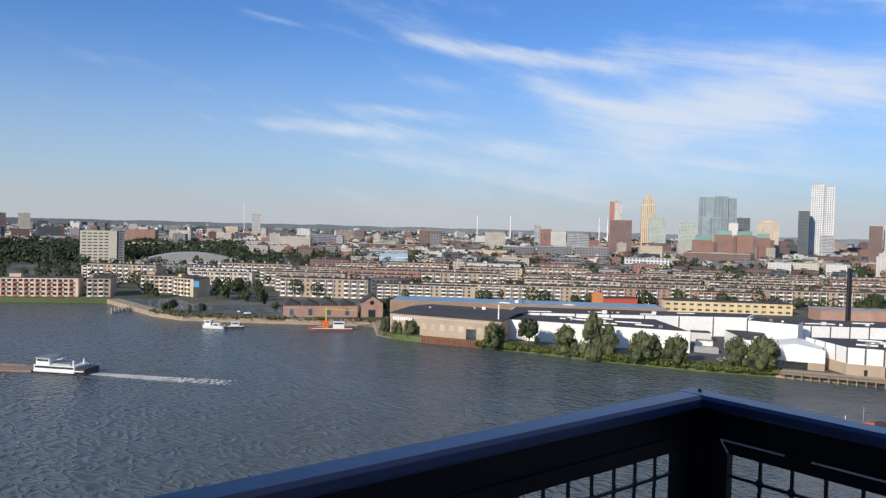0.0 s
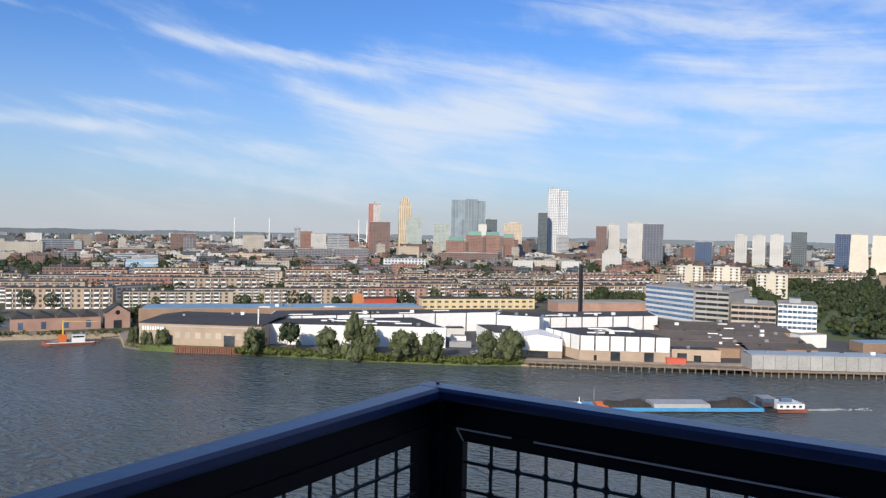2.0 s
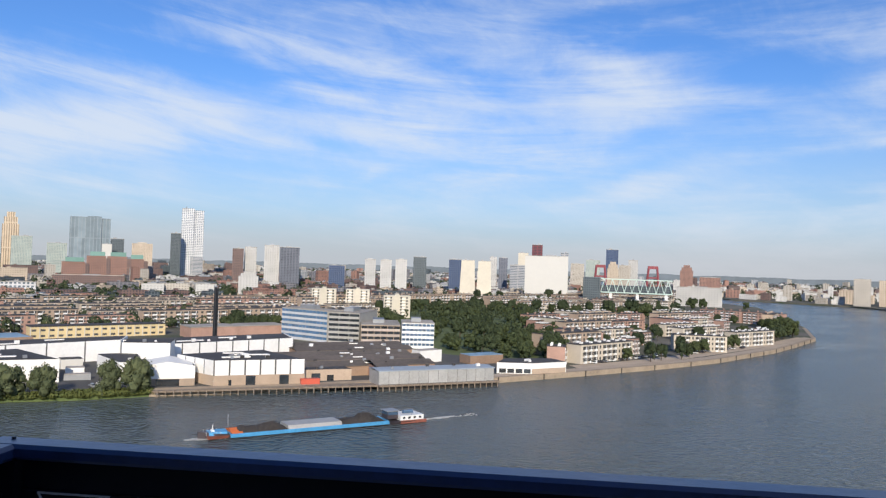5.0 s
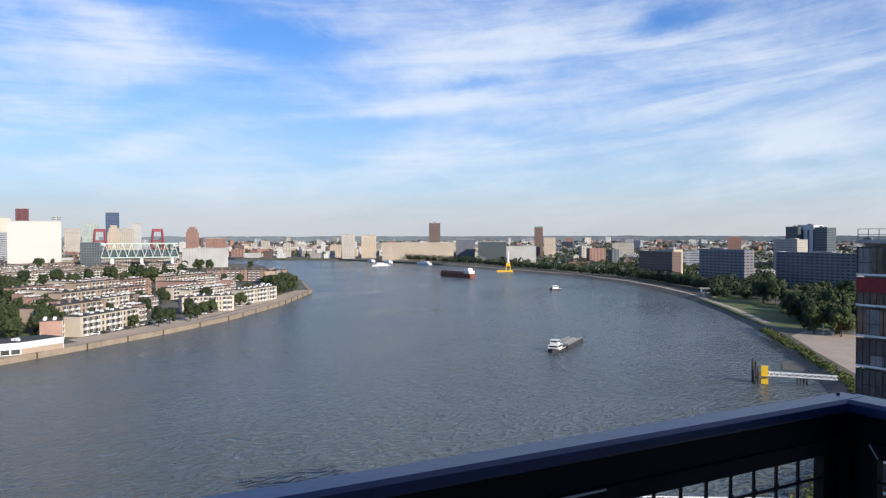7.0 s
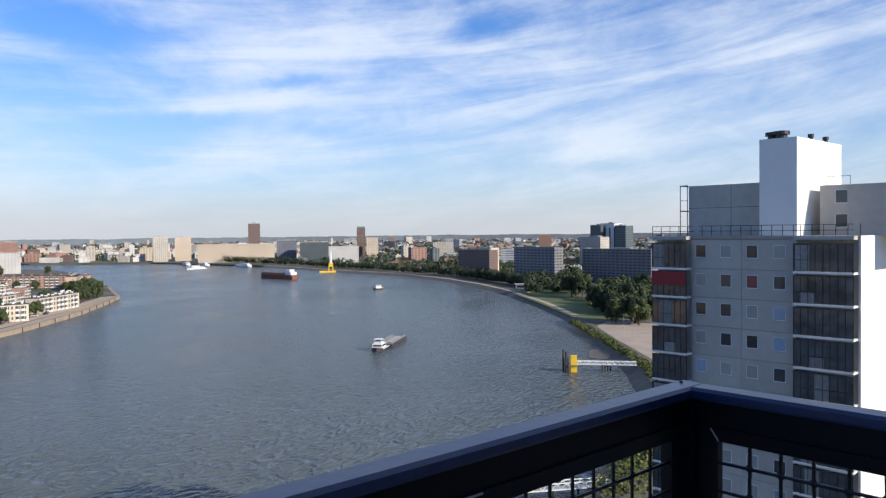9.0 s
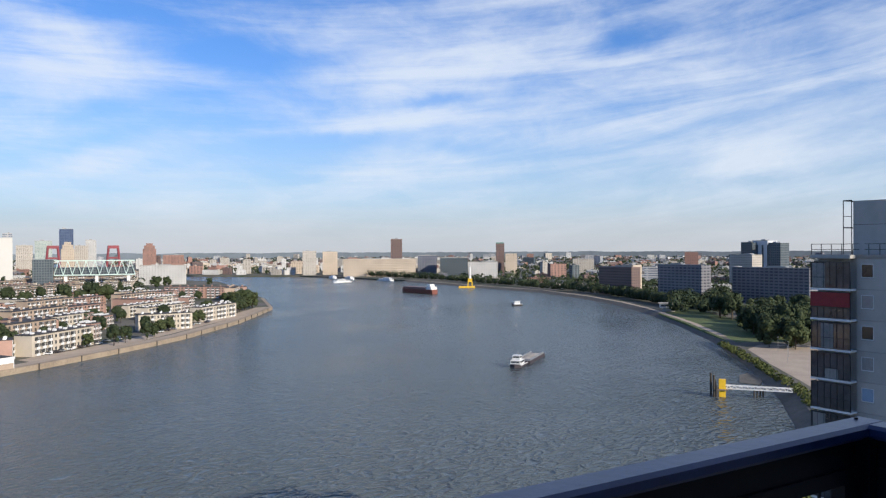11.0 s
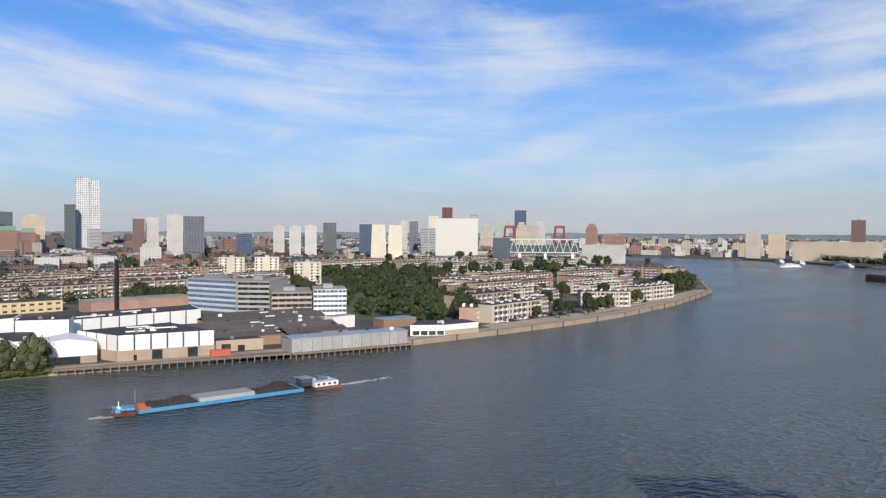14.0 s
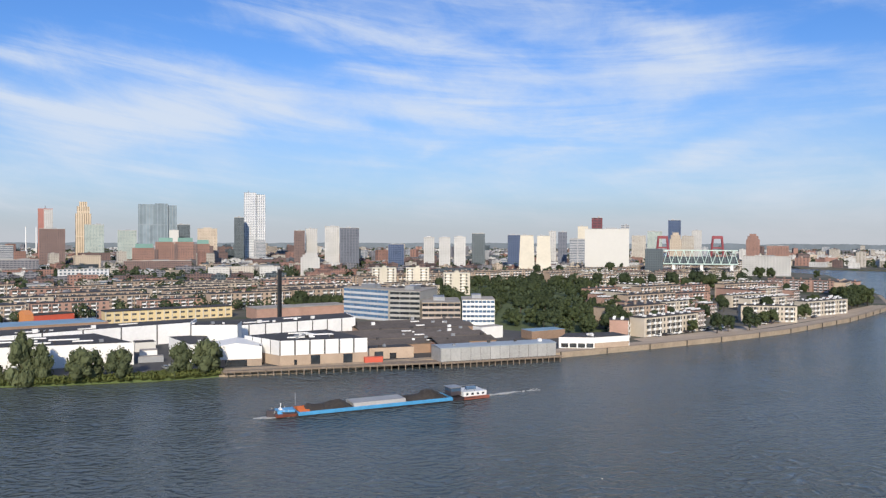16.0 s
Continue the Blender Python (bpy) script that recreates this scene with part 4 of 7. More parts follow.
high_rise("apartment_block", "orange and grey brick block", 896, -87, -95.5, 43.1, 14, 32.0, brownwin, "plain")
high_rise("apartment_block", "orange brick end of a long block", 884, -100, -96.5, 13.3, 14, 34.2, ochrewin, "plain")
high_rise("apartment_tower", "slim white tower on the skyline", -591, 2429, 13.7, 26.0, 22, 70.2, whitewin, "plain")
high_rise("apartment_block", "white terraced apartment block", -336, 1462, 12.9, 77.6, 20, 12.4, whitewin, "plain")
high_rise("apartment_block", "dark brown brick office block", -27, 1700, 0.9, 51.3, 22, 40.2, brownwin, "plain")
high_rise("apartment_tower", "beige residential tower on the skyline", -1101, 2019, 28.6, 28.7, 22, 54.5, creamwin, "plain")
high_rise("apartment_tower", "brown residential tower on the skyline", -1150, 1992, 30.0, 27.9, 22, 54.3, brownwin, "plain")
high_rise("apartment_tower", "white residential block on the skyline", -711, 1762, 22.0, 18.0, 20, 36.2, whitewin, "plain")
high_rise("apartment_block", "cream residential block on the skyline", -599, 2013, 16.6, 38.3, 20, 27.5, creamwin, "plain")
high_rise("office_block", "grey concrete office block far off", -546, 1289, 23.0, 14.0, 20, 35.5, greywin, "plain")
high_rise("silo", "cream ribbed storage block", 119, 1746, -3.9, 46.1, 22, 38.5, creamwin, "plain")
high_rise("office_tower", "grey-blue round-topped office tower", 257, 2084, -7.0, 16.7, 18, 58.5, greywin, "plain")
high_rise("apartment_block", "red brick block of flats", 254, 1883, -7.7, 28.8, 20, 48.9, redbrown, "plain")
high_rise("apartment_block", "white stepped apartment block", 276, 1829, -8.6, 35.9, 20, 44.4, whitewin, "plain")
high_rise("office_block", "grey-white striped office block", 278, 1576, -10.0, 44.5, 20, 40.9, greywin, "plain")
high_rise("apartment_block", "long dark gallery slab block", 133, 1343, -5.7, 54.1, 14, 18.3, darkgallery, "plain")
high_rise("apartment_block", "long dark gallery slab block", 195, 1336, -8.3, 60.3, 14, 20.1, darkgallery, "plain")
high_rise("apartment_block", "long dark gallery slab block", 254, 1306, -11.0, 58.5, 14, 21.6, darkgallery, "plain")
high_rise("apartment_block", "white-grid apartment block of flats", 271, 1015, -14.9, 57.8, 14, 15.6, whitegrid, "plain")
high_rise("apartment_block", "dark brown long slab block", 438, 1224, -19.7, 101.8, 14, 18.9, brownwin, "plain")
high_rise("apartment_block", "low white apartment block", 423, 961, -23.7, 27.2, 14, 16.3, whitewin, "plain")
high_rise("apartment_block", "pale apartment block with white frames", 452, 959, -25.2, 35.1, 14, 17.1, creamwin, "plain")
high_rise("apartment_block", "low white block of flats", 482, 933, -27.3, 26.3, 14, 17.2, whitewin, "plain")
high_rise("apartment_block", "white block with stepped roof", 579, 994, -30.2, 27.9, 18, 33.3, whitewin, "step")
high_rise("office_block", "blue and white low industrial block", -63, 998, 3.6, 36.7, 20, 13.6, bluewhite, "plain")
high_rise("apartment_block", "grey concrete block of flats", -101, 995, 5.8, 35.0, 18, 9.0, creamwin, "plain")
high_rise("apartment_block", "brown brick long slab block", -127, 1495, 4.9, 148.0, 14, 12.7, brownwin, "plain")


# ---- waterfront halls and offices on the north bank ----
def hall(name, label, p, q, depth, height, wall, roof, rise=1.0, panels=0, plinth=None, doors=(), skylights=0, panel_mat=None):
    """A flat or shallow-roofed hall whose front runs from p to q."""
    m, L = along(p, q)
    t = thing(name, label, "warehouse", m)
    part("wall", boxes((0, L, 0.02 if panels else 0, depth, -0.3, height)), wall, t)
    if panels:
        part("shadow_gap", boxes((0, L, -0.003, 0.018, -0.3, height)), dark_joint, t)
    part("roof", profile([(-0.3, height), (depth / 2, height + rise), (depth + 0.3, height), (depth + 0.3, height + 0.35), (depth / 2, height + rise + 0.35), (-0.3, height + 0.35)], -0.3, L + 0.3), roof, t)
    if panels:
        step, gap = L / panels, 0.09 if panel_mat else 0.36
        me = mesh_of("wall_panel", boxes((gap, step - gap, -0.12, -0.004, height * (0.42 if plinth else 0.05), height * 1.06)), panel_mat or white_paint)
        for i in range(panels):
            piece("wall_panel", me, t, pose(i * step, 0, 0))
    if plinth:
        part("plinth", boxes((0, L, -0.06, -0.004, -0.3, height * 0.40)), plinth, t)
    for x, w, h in doors:
        part("door", boxes((x, x + w, -0.16, -0.07, 0, h)), glass_dark, t)
    rr = random.Random(int(p[0] * 3 + p[1]))
    for i in range(max(2, int(L / 14))):
        x, yy, s = rr.uniform(3, L - 4), rr.uniform(0.15, 0.8) * depth, rr.uniform(0.5, 1.4)
        zz = height + rise * (1 - abs(yy - depth / 2) / (depth / 2))
        part("roof_vent", boxes((x, x + s * 1.4, yy, yy + s, zz, zz + 0.35 + s)), rr.choice((steel_grey, roof_felt, white_paint)), t)
    for i in range(skylights):
        x = L * (i + 0.7) / (skylights + 0.4)
        k = height + rise * 0.5 + 0.3
        part("skylight", boxes((x, x + 5, depth * 0.2, depth * 0.28, k - 0.5, k + 0.35)), whitewall, t)
    return t


def yard_hall(name, label, outline, height, wall, roof, panels=None, plinth=None, doors=(), strips=(), vents=2, base=0.0):
    """A flat-roofed hall on a slanting plan: panels {edge: count}, doors (edge, from, wide, high), strips (edge offset, from, long)."""
    o = outline[0]
    pts = [(x - o[0], y - o[1]) for x, y in outline]
    t = thing(name, label, "warehouse", pose(o[0], o[1], LAND))
    cx, cy = sum(p[0] for p in pts) / len(pts), sum(p[1] for p in pts) / len(pts)
    part("wall", prism(pts, base - 0.3, height), wall, t)
    part("roof", prism([(cx + (x - cx) * 0.985, cy + (y - cy) * 0.985) for x, y in pts], height + 0.004, height + 0.16), roof, t)
    edge = []
    for i, p in enumerate(pts):
        q = pts[(i + 1) % len(pts)]
        edge.append((pose(p[0], p[1], 0, 0, 0, math.degrees(math.atan2(q[1] - p[1], q[0] - p[0]))), math.hypot(q[0] - p[0], q[1] - p[1])))
    low = height * 0.42 if plinth else 0.1
    for e, count in (panels or {}).items():
        m, L = edge[e]
        part("shadow_gap", boxes((0.02, L - 0.02, -0.03, -0.004, low, height - 0.05)), dark_joint, t).matrix_basis = m
        step = L / count
        me = mesh_of("wall_panel", boxes((0.36, step - 0.36, -0.13, -0.034, low, height + 0.25)), white_paint)
        for i in range(count):
            piece("wall_panel", me, t, m @ pose(i * step, 0, 0))
    if plinth:
        for e in (panels or {0: 1}):
            m, L = edge[e]
            part("plinth", boxes((0, L, -0.09, -0.004, -0.3, low - 0.02)), plinth, t).matrix_basis = m
    for e, x, w, h in doors:
        part("door", boxes((x, x + w, -0.20, -0.095, 0, h)), glass_dark, t).matrix_basis = edge[e][0]
    for off, x, long in strips:
        part("skylight", boxes((x, x + long, off, off + 1.3, height + 0.162, height + 0.62)), whitewall, t).matrix_basis = edge[0][0]
    rr = random.Random(int(o[0] * 3 + o[1]))
    for i in range(vents):
        k, f = rr.random(), rr.uniform(0.25, 0.75)
        x, y = cx + (pts[0][0] + (pts[1][0] - pts[0][0]) * k - cx) * f, cy + (pts[0][1] + (pts[1][1] - pts[0][1]) * k - cy) * f
        a = rr.uniform(0.6, 1.5)
        part("roof_vent", boxes((x, x + a * 1.5, y, y + a, height + 0.162, height + 0.3 + a)), rr.choice((steel_grey, roof_felt, white_paint)), t)
    return t


yard_hall("warehouse", "long white rendered warehouse with a dark felt roof", [(30, 363), (109.5, 334.5), (106, 377), (35, 382)], 9.5, whitewall, roof_felt,
          strips=((6, 38, 14), (14, 24, 22), (16, 50, 12), (24, 30, 18), (9, 60, 8)), vents=5)
brick_hall = hall("brick_hall", "tan brick shipyard hall with boarded windows and dark roof", (-24.5, 374), (28, 351), 48, 9.6, brick_tan, roof_felt, 1.2, doors=((12, 4, 4.4), (40, 5, 5)))
m, L = along((-24.5, 374), (28, 351))
bay = mesh_of("board", boxes((0, 2.6, -0.1, -0.02, 0, 2.8)), surface("pale_board", (0.46, 0.40, 0.32), 0.85))
for i in range(11):
    piece("boarded_window", bay, brick_hall, pose(2.5 + i * 4.8, 0, 3.2))
part("lintel_course", boxes((0, L, -0.14, -0.02, 8.3, 8.7)), concrete, brick_hall)
yard_hall("warehouse", "long white-walled hall behind the riverside warehouse", [(33, 387), (157, 391), (168, 410), (40, 416)], 9.8, whitewall, roof_felt, {0: 7}, strips=((5, 12, 12), (8, 44, 16), (12, 92, 9), (4, 70, 8)), vents=6)
yard_hall("warehouse", "wide white panelled hall with a black felt roof", [(165, 359), (237, 357), (247, 382), (157, 389)], 10.2, whitewall, roof_felt, {0: 8, 1: 2}, strips=((8, 10, 14), (15, 36, 10)), vents=5)
yard_hall("boat_house", "white cubic hall above the quay", [(140.5, 349), (157.7, 337), (166, 350), (149, 362)], 13.4, whitewall, roof_felt, vents=2)
yard_hall("boat_house", "low white hall with a dark flat roof", [(128.5, 321), (135, 317), (146, 344), (140.2, 350), (131, 352)], 8.4, whitewall, roof_felt, vents=1)
gabled = yard_hall("boat_house", "white quay house with a dark shallow roof on a tan plinth", [(131.5, 307), (150.5, 298), (158, 318), (139, 328)], 8.2, whitewall, roof_felt, {}, None, ((0, 6, 9, 2.8),), vents=0)
part("plinth", boxes((0, 21, -0.09, -0.004, -0.3, 3.0)), brick_tan, gabled).matrix_basis = pose(0, 0, 0, 0, 0, -25.3)
part("gable", profile([(-0.1, 8.2), (21.1, 8.2), (10.5, 9.9)], -0.12, 20), whitewall, gabled).matrix_basis = pose(0, 0, 0, 0, 0, -25.3) @ Matrix(((0, 1, 0, 0), (1, 0, 0, 0), (0, 0, 1, 0), (0, 0, 0, 1)))
yard_hall("warehouse", "white panelled quay hall on a tan brick plinth", [(156, 292.5), (191, 278), (194, 317), (153, 320)], 10.3, whitewall, roof_felt, {0: 6, 3: 4}, brick_tan,
          ((0, 13, 4, 4), (0, 27, 4, 4), (0, 6, 1.2, 2.4)), ((9, 4, 12), (17, 9, 16), (24, 6, 9)), 9)
hall("quay_shed", "silver corrugated quay shed on timber piles", (214.5, 256.5), (268, 237.6), 12, 5.9, silver_clad, surface("pale_metal_roof", (0.36, 0.40, 0.43), 0.5, metal=0.2, stain=0.1), 0.5, panels=12, panel_mat=silver_clad)
quay_office = yard_hall("quay_office", "low white quay office with dark lower windows", [(288, 253.5), (300.5, 241.5), (321.5, 236), (326, 249), (303, 262)], 5.4, whitewall, roof_felt, vents=3)
part("brick_base", boxes((0.2, 21.3, -0.12, -0.004, -0.3, 2.6)), brick_tan, quay_office).matrix_basis = pose(12.5, -12, 0, 0, 0, -14.7)
for i in range(4):
    part("window", boxes((1.2 + i * 4.1, 4.6 + i * 4.1, -0.1, -0.02, 0.4, 2.5)), glass_dark, quay_office).matrix_basis = pose(0, 0, 0, 0, 0, -43.8)
yard_hall("yard_shed", "small white shed beside the warehouse", [(116, 347), (123, 344.5), (125, 350), (118, 352.5)], 3.8, whitewall, roof_pale, vents=0)
yard_hall("yard_shed", "low grey metal store in the yard", [(112.5, 338), (122, 334), (123.5, 338.5), (114, 342)], 2.4, steel_grey, roof_pale, vents=0)
yard_hall("yard_shed", "small pale shed between the halls", [(122, 371), (131, 369), (132.5, 377), (123.5, 379)], 4.4, palewall, roof_felt, vents=0)
yard_hall("boat_house", "small plain white cube on the yard roofs", [(281, 302), (296, 301), (297, 309), (282, 310)], 6.4, whitewall, roof_pale, vents=0)
yard_hall("canopy", "open shelter with a blue-green metal roof", [(300, 283), (322, 279), (325, 290), (303, 294)], 4.6, brick_brown, roof_blue, vents=0)
yard_hall("factory_hall", "low tan brick workshop on the timber quay", [(193.5, 283.5), (214, 275), (216, 283), (195, 291)], 5.0, brick_tan, roof_felt, {}, None, ((0, 4, 4, 3.4), (0, 11, 3, 2.6)), vents=2)
for p, q, deep, high in (((196, 294), (262, 271), 15, 4.4), ((200, 312), (270, 287), 15, 4.8), ((204, 330), (276, 304), 15, 4.6), ((228, 340), (290, 318), 16, 5.2), ((240, 359), (300, 338), 14, 5.0)):
    hall("factory_hall", "low brick factory hall with a brown felt roof", p, q, deep, high, brick_brown, brown_felt, 1.5, skylights=1)
hall("factory_hall", "rounded brick gable hall beside the silver shed", (224, 268), (238, 262.5), 26, 5.0, brick_red, brown_felt, 2.4)
yard_hall("warehouse", "long low hall with a blue metal roof", [(-29, 436), (126, 425), (126, 449), (-27, 460)], 9.8, brick_brown, roof_blue, strips=((2, 62, 6), (2, 98, 6)), vents=4)


def slab_on(name, outline, z0, z1, material, label, category):
    """A flat patch of ground with that outline."""
    area = sum(outline[i - 1][0] * p[1] - p[0] * outline[i - 1][1] for i, p in enumerate(outline))
    return setting(name, prism(outline if area > 0 else outline[::-1], z0, z1), material, label, category)


# ---- trees ----
def crown_mesh(name, lobes, leaves, size, material, seed, droop=0.0):
    """Lobes with a dim core and a ragged skin of leaf sprays."""
    rng = np.random.RandomState(seed)
    verts, faces = [], []
    ico = bmesh.new()
    bmesh.ops.create_icosphere(ico, subdivisions=1, radius=1.0)
    iv, jf = np.array([v.co[:] for v in ico.verts]), [[v.index for v in f.verts] for f in ico.faces]
    ico.free()
    for cx, cy, cz, r in lobes:
        base = len(verts)
        k = 0.74 + 0.16 * rng.rand(len(iv), 1)
        verts += (iv * r * k + (cx, cy, cz)).tolist()
        faces += [[base + i for i in f] for f in jf]
    weights = np.array([l[3] ** 2 for l in lobes])
    pick = rng.choice(len(lobes), leaves, p=weights / weights.sum())
    d = rng.normal(size=(leaves, 3))
    d[:, 2] += 0.25
    d /= np.linalg.norm(d, axis=1)[:, None]
    L = np.array(lobes)[pick]
    c = L[:, :3] + d * L[:, 3:4] * rng.uniform(0.72, 1.10, (leaves, 1))
    a = np.cross(d, rng.normal(size=(leaves, 3)))
    a /= np.linalg.norm(a, axis=1)[:, None] + 1e-6
    b = np.cross(d, a) + rng.normal(size=(leaves, 3)) * 0.5
    b[:, 2] -= droop
    s = size * rng.uniform(0.5, 1.25, (leaves, 1))
    for i in range(leaves):
        base = len(verts)
        p, u, w = c[i], a[i] * s[i], b[i] * s[i]
        verts += [(p - u * 0.5).tolist(), (p + w * 0.45 - u * 0.12).tolist(), (p + u * 0.5).tolist(), (p - w * 0.5 + u * 0.1).tolist()]
        faces.append([base, base + 1, base + 2, base + 3])
    me = bpy.data.meshes.new(name)
    me.from_pydata(verts, [], faces)
    me.materials.append(material)
    return me


def lobes_round(h, w, n, seed, low=0.36):
    r = random.Random(seed)
    rows = [(0, 0, h * 0.60, w * 0.30)]
    for i in range(n):
        a, q = r.uniform(0, math.tau), r.uniform(0.15, 0.36) * w
        z = h * r.uniform(low, 0.86)
        k = 1.0 - 0.45 * max(0, z / h - 0.62) / 0.3
        rows.append((q * k * math.cos(a), q * k * math.sin(a), z, w * r.uniform(0.13, 0.22)))
    return rows


def lobes_tall(h, w, n, seed):
    r = random.Random(seed)
    return [(r.uniform(-.14, .14) * w, r.uniform(-.14, .14) * w, h * (0.2 + 0.74 * i / n), w * (0.40 - 0.26 * abs(i / n - 0.35)) * r.uniform(0.75, 1.05)) for i in range(n)]


def tree_kind(label, h, w, material, seed, leaves, size, tall=False, droop=0.0):
    t = thing("tree", label, "tree", pose(0, 0, -50))
    trunk = bmesh.new()
    tube(trunk, (0, 0, -0.3), (0.05 * h * 0.2, 0, h * 0.42), h * 0.024, h * 0.015)
    for k in range(4):
        a = k * 1.7 + seed
        tube(trunk, (0, 0, h * (0.26 + 0.04 * k)), (w * 0.26 * math.cos(a), w * 0.26 * math.sin(a), h * (0.5 + 0.06 * k)), h * 0.011, h * 0.005, sides=6)
    part("trunk", trunk, bark, t)
    lobes = lobes_tall(h, w, 9, seed) if tall else lobes_round(h, w, 22 if droop else 15, seed, 0.10 if droop else 0.22)
    ob = new("crown", crown_mesh("crown", lobes, leaves, size, material, seed, droop))
    ob.parent = t
    return t


KINDS = {
    "round": tree_kind("green broad-leaved tree with a rounded crown", 12, 11, leaf_a, 1, 900, 1.0),
    "dark": tree_kind("dark green broad-leaved street tree", 12, 10, leaf_c, 2, 900, 1.0),
    "wide": tree_kind("broad leafy green tree with a lumpy crown", 12, 14, leaf_a, 3, 1000, 1.1),
    "tall": tree_kind("tall narrow dark green tree", 14, 6, leaf_c, 4, 800, 0.9, tall=True),
    "willow": tree_kind("grey-green willow tree on the river bank", 12, 13, leaf_b, 5, 1500, 0.8, droop=0.7),
    "bush": tree_kind("grey-green willow bush on the river bank", 9, 11, leaf_b, 6, 1400, 0.75, droop=0.5),
}
KIND_H = {"round": 12, "dark": 12, "wide": 12, "tall": 14, "willow": 12, "bush": 9}
KIND_W = {"round": 11, "dark": 10, "wide": 14, "tall": 6, "willow": 13, "bush": 11}
used_kinds = set()


def plant(kind, x, y, h, w=None, group="", z=LAND):
    k = h / KIND_H[kind]
    kw = k if w is None else w / KIND_W[kind]
    turn = (x * 37.7 + y * 11.3) % 360
    m = pose(x, y, z, 0, 0, turn) @ Matrix.Diagonal((kw, kw, k, 1))
    if kind in used_kinds:
        t = copy_thing(KINDS[kind], m)
        return tagged(t, group=group)
    used_kinds.add(kind)
    KINDS[kind].matrix_basis = m
    return tagged(KINDS[kind], group=group)


def woods(name, label, spots, h, leaf, material, seed, per=26):
    """Uncountable far trees: many ragged clumps of leaves in one mesh."""
    rng = np.random.RandomState(seed)
    P = np.array(spots, float)
    n = len(P)
    H = h * rng.uniform(0.6, 1.15, n)
    i = np.repeat(np.arange(n), per)
    d = rng.normal(size=(n * per, 3))
    d /= np.linalg.norm(d, axis=1)[:, None]
    c = np.empty((n * per, 3))
    c[:, :2] = P[i, :2] + d[:, :2] * (H[i] * 0.42)[:, None]
    c[:, 2] = LAND + H[i] * 0.55 + d[:, 2] * H[i] * 0.42
    a = np.cross(d, rng.normal(size=d.shape))
    a /= np.linalg.norm(a, axis=1)[:, None]
    b = np.cross(d, a)
    s = (leaf * rng.uniform(0.6, 1.3, n * per))[:, None]
    V = np.stack([c - a * s, c + b * s * 0.8, c + a * s, c - b * s * 0.8], 1).reshape(-1, 3)
    me = bpy.data.meshes.new(name)
    me.from_pydata(V.tolist(), [], np.arange(len(V)).reshape(-1, 4).tolist())
    me.materials.append(material)
    return tagged(new(name, me), label, "trees", kind="stuff")


# willows and scrub along the shipyard bank
for kind, x, y, h, w in (("bush", 24.5, 345, 10.5, 11), ("dark", 40, 343.5, 15, 10.5), ("willow", 55, 331, 12, 12), ("willow", 65, 325, 18.5, 14), ("willow", 71, 323, 14, 12), ("bush", 84, 313.5, 10.5, 15),
                         ("bush", 96, 309, 10, 12), ("willow", 117, 302.5, 13, 10.5), ("bush", 127, 299, 11.5, 14), ("bush", -21, 373, 6, 7), ("bush", -14, 369, 7, 8), ("bush", -27, 378, 7, 7)):
    plant(kind, x, y, h, w, "willows on the shipyard bank", z=1.6)


def strip_spots(points, n, spread, seed):
    r = random.Random(seed)
    rows = []
    for _ in range(n):
        i = r.randrange(len(points) - 1)
        k = r.random()
        (x0, y0), (x1, y1) = points[i], points[i + 1]
        rows.append((x0 + (x1 - x0) * k + r.uniform(-spread, spread), y0 + (y1 - y0) * k + r.uniform(-spread, spread)))
    return rows


def scrub(name, label, points, n, spread, h, seed, material, z):
    ob = woods(name, label, strip_spots(points, n, spread, seed), h, 0.45, material, seed, per=16)
    ob.location.z = z - LAND
    return ob


scrub("bank_scrub", "yellow-green weeds and scrub on the river bank", [(18, 351), (39, 340.5), (72, 321), (106, 305), (131, 298)], 1200, 2.4, 3.2, 21, scrub_mat, 0.6)
scrub("bank_scrub", "green weeds at the corner of the shipyard bank", [(-30, 381), (-24, 372), (-9, 364)], 90, 1.5, 2.4, 22, scrub_mat, 0.8)
scrub("bank_scrub", "dry yellow-green scrub along the river path", [(205, -70), (250, -87), (296, -96), (357, -99), (400, -100), (444, -101)], 460, 2.4, 2.8, 23, scrub_mat, 1.6)

scrub("bank_scrub", "sunlit yellow-green bushes on the near bank", [(150, -42), (166, -50), (185, -62), (205, -72)], 160, 4.0, 5.0, 25, scrub_mat, 2.0)
# the wooded strip behind the offices
rt = random.Random(11)
WOOD = [(335, 300), (352, 270), (415, 296), (500, 372), (640, 500), (740, 640), (620, 690), (520, 640), (455, 540), (380, 430), (345, 400)]
n = 0
for x, yy in ((338, 300), (341, 312), (345, 322), (340, 335), (346, 345), (350, 332), (338, 290), (343, 280), (350, 285), (340, 405), (348, 415), (336, 420), (325, 440), (318, 455), (330, 455)):
    plant(rt.choice(("round", "dark", "wide")), x, yy, rt.uniform(9, 13), None, "trees of the wooded strip")
while n < 84:
    x, y = rt.uniform(330, 745), rt.uniform(268, 690)
    if inside(x, y, WOOD):
        kind = rt.choice(("round", "round", "wide", "dark", "dark", "tall"))
        plant(kind, x, y, rt.uniform(10, 15.5), None, "trees of the wooded strip")
        n += 1


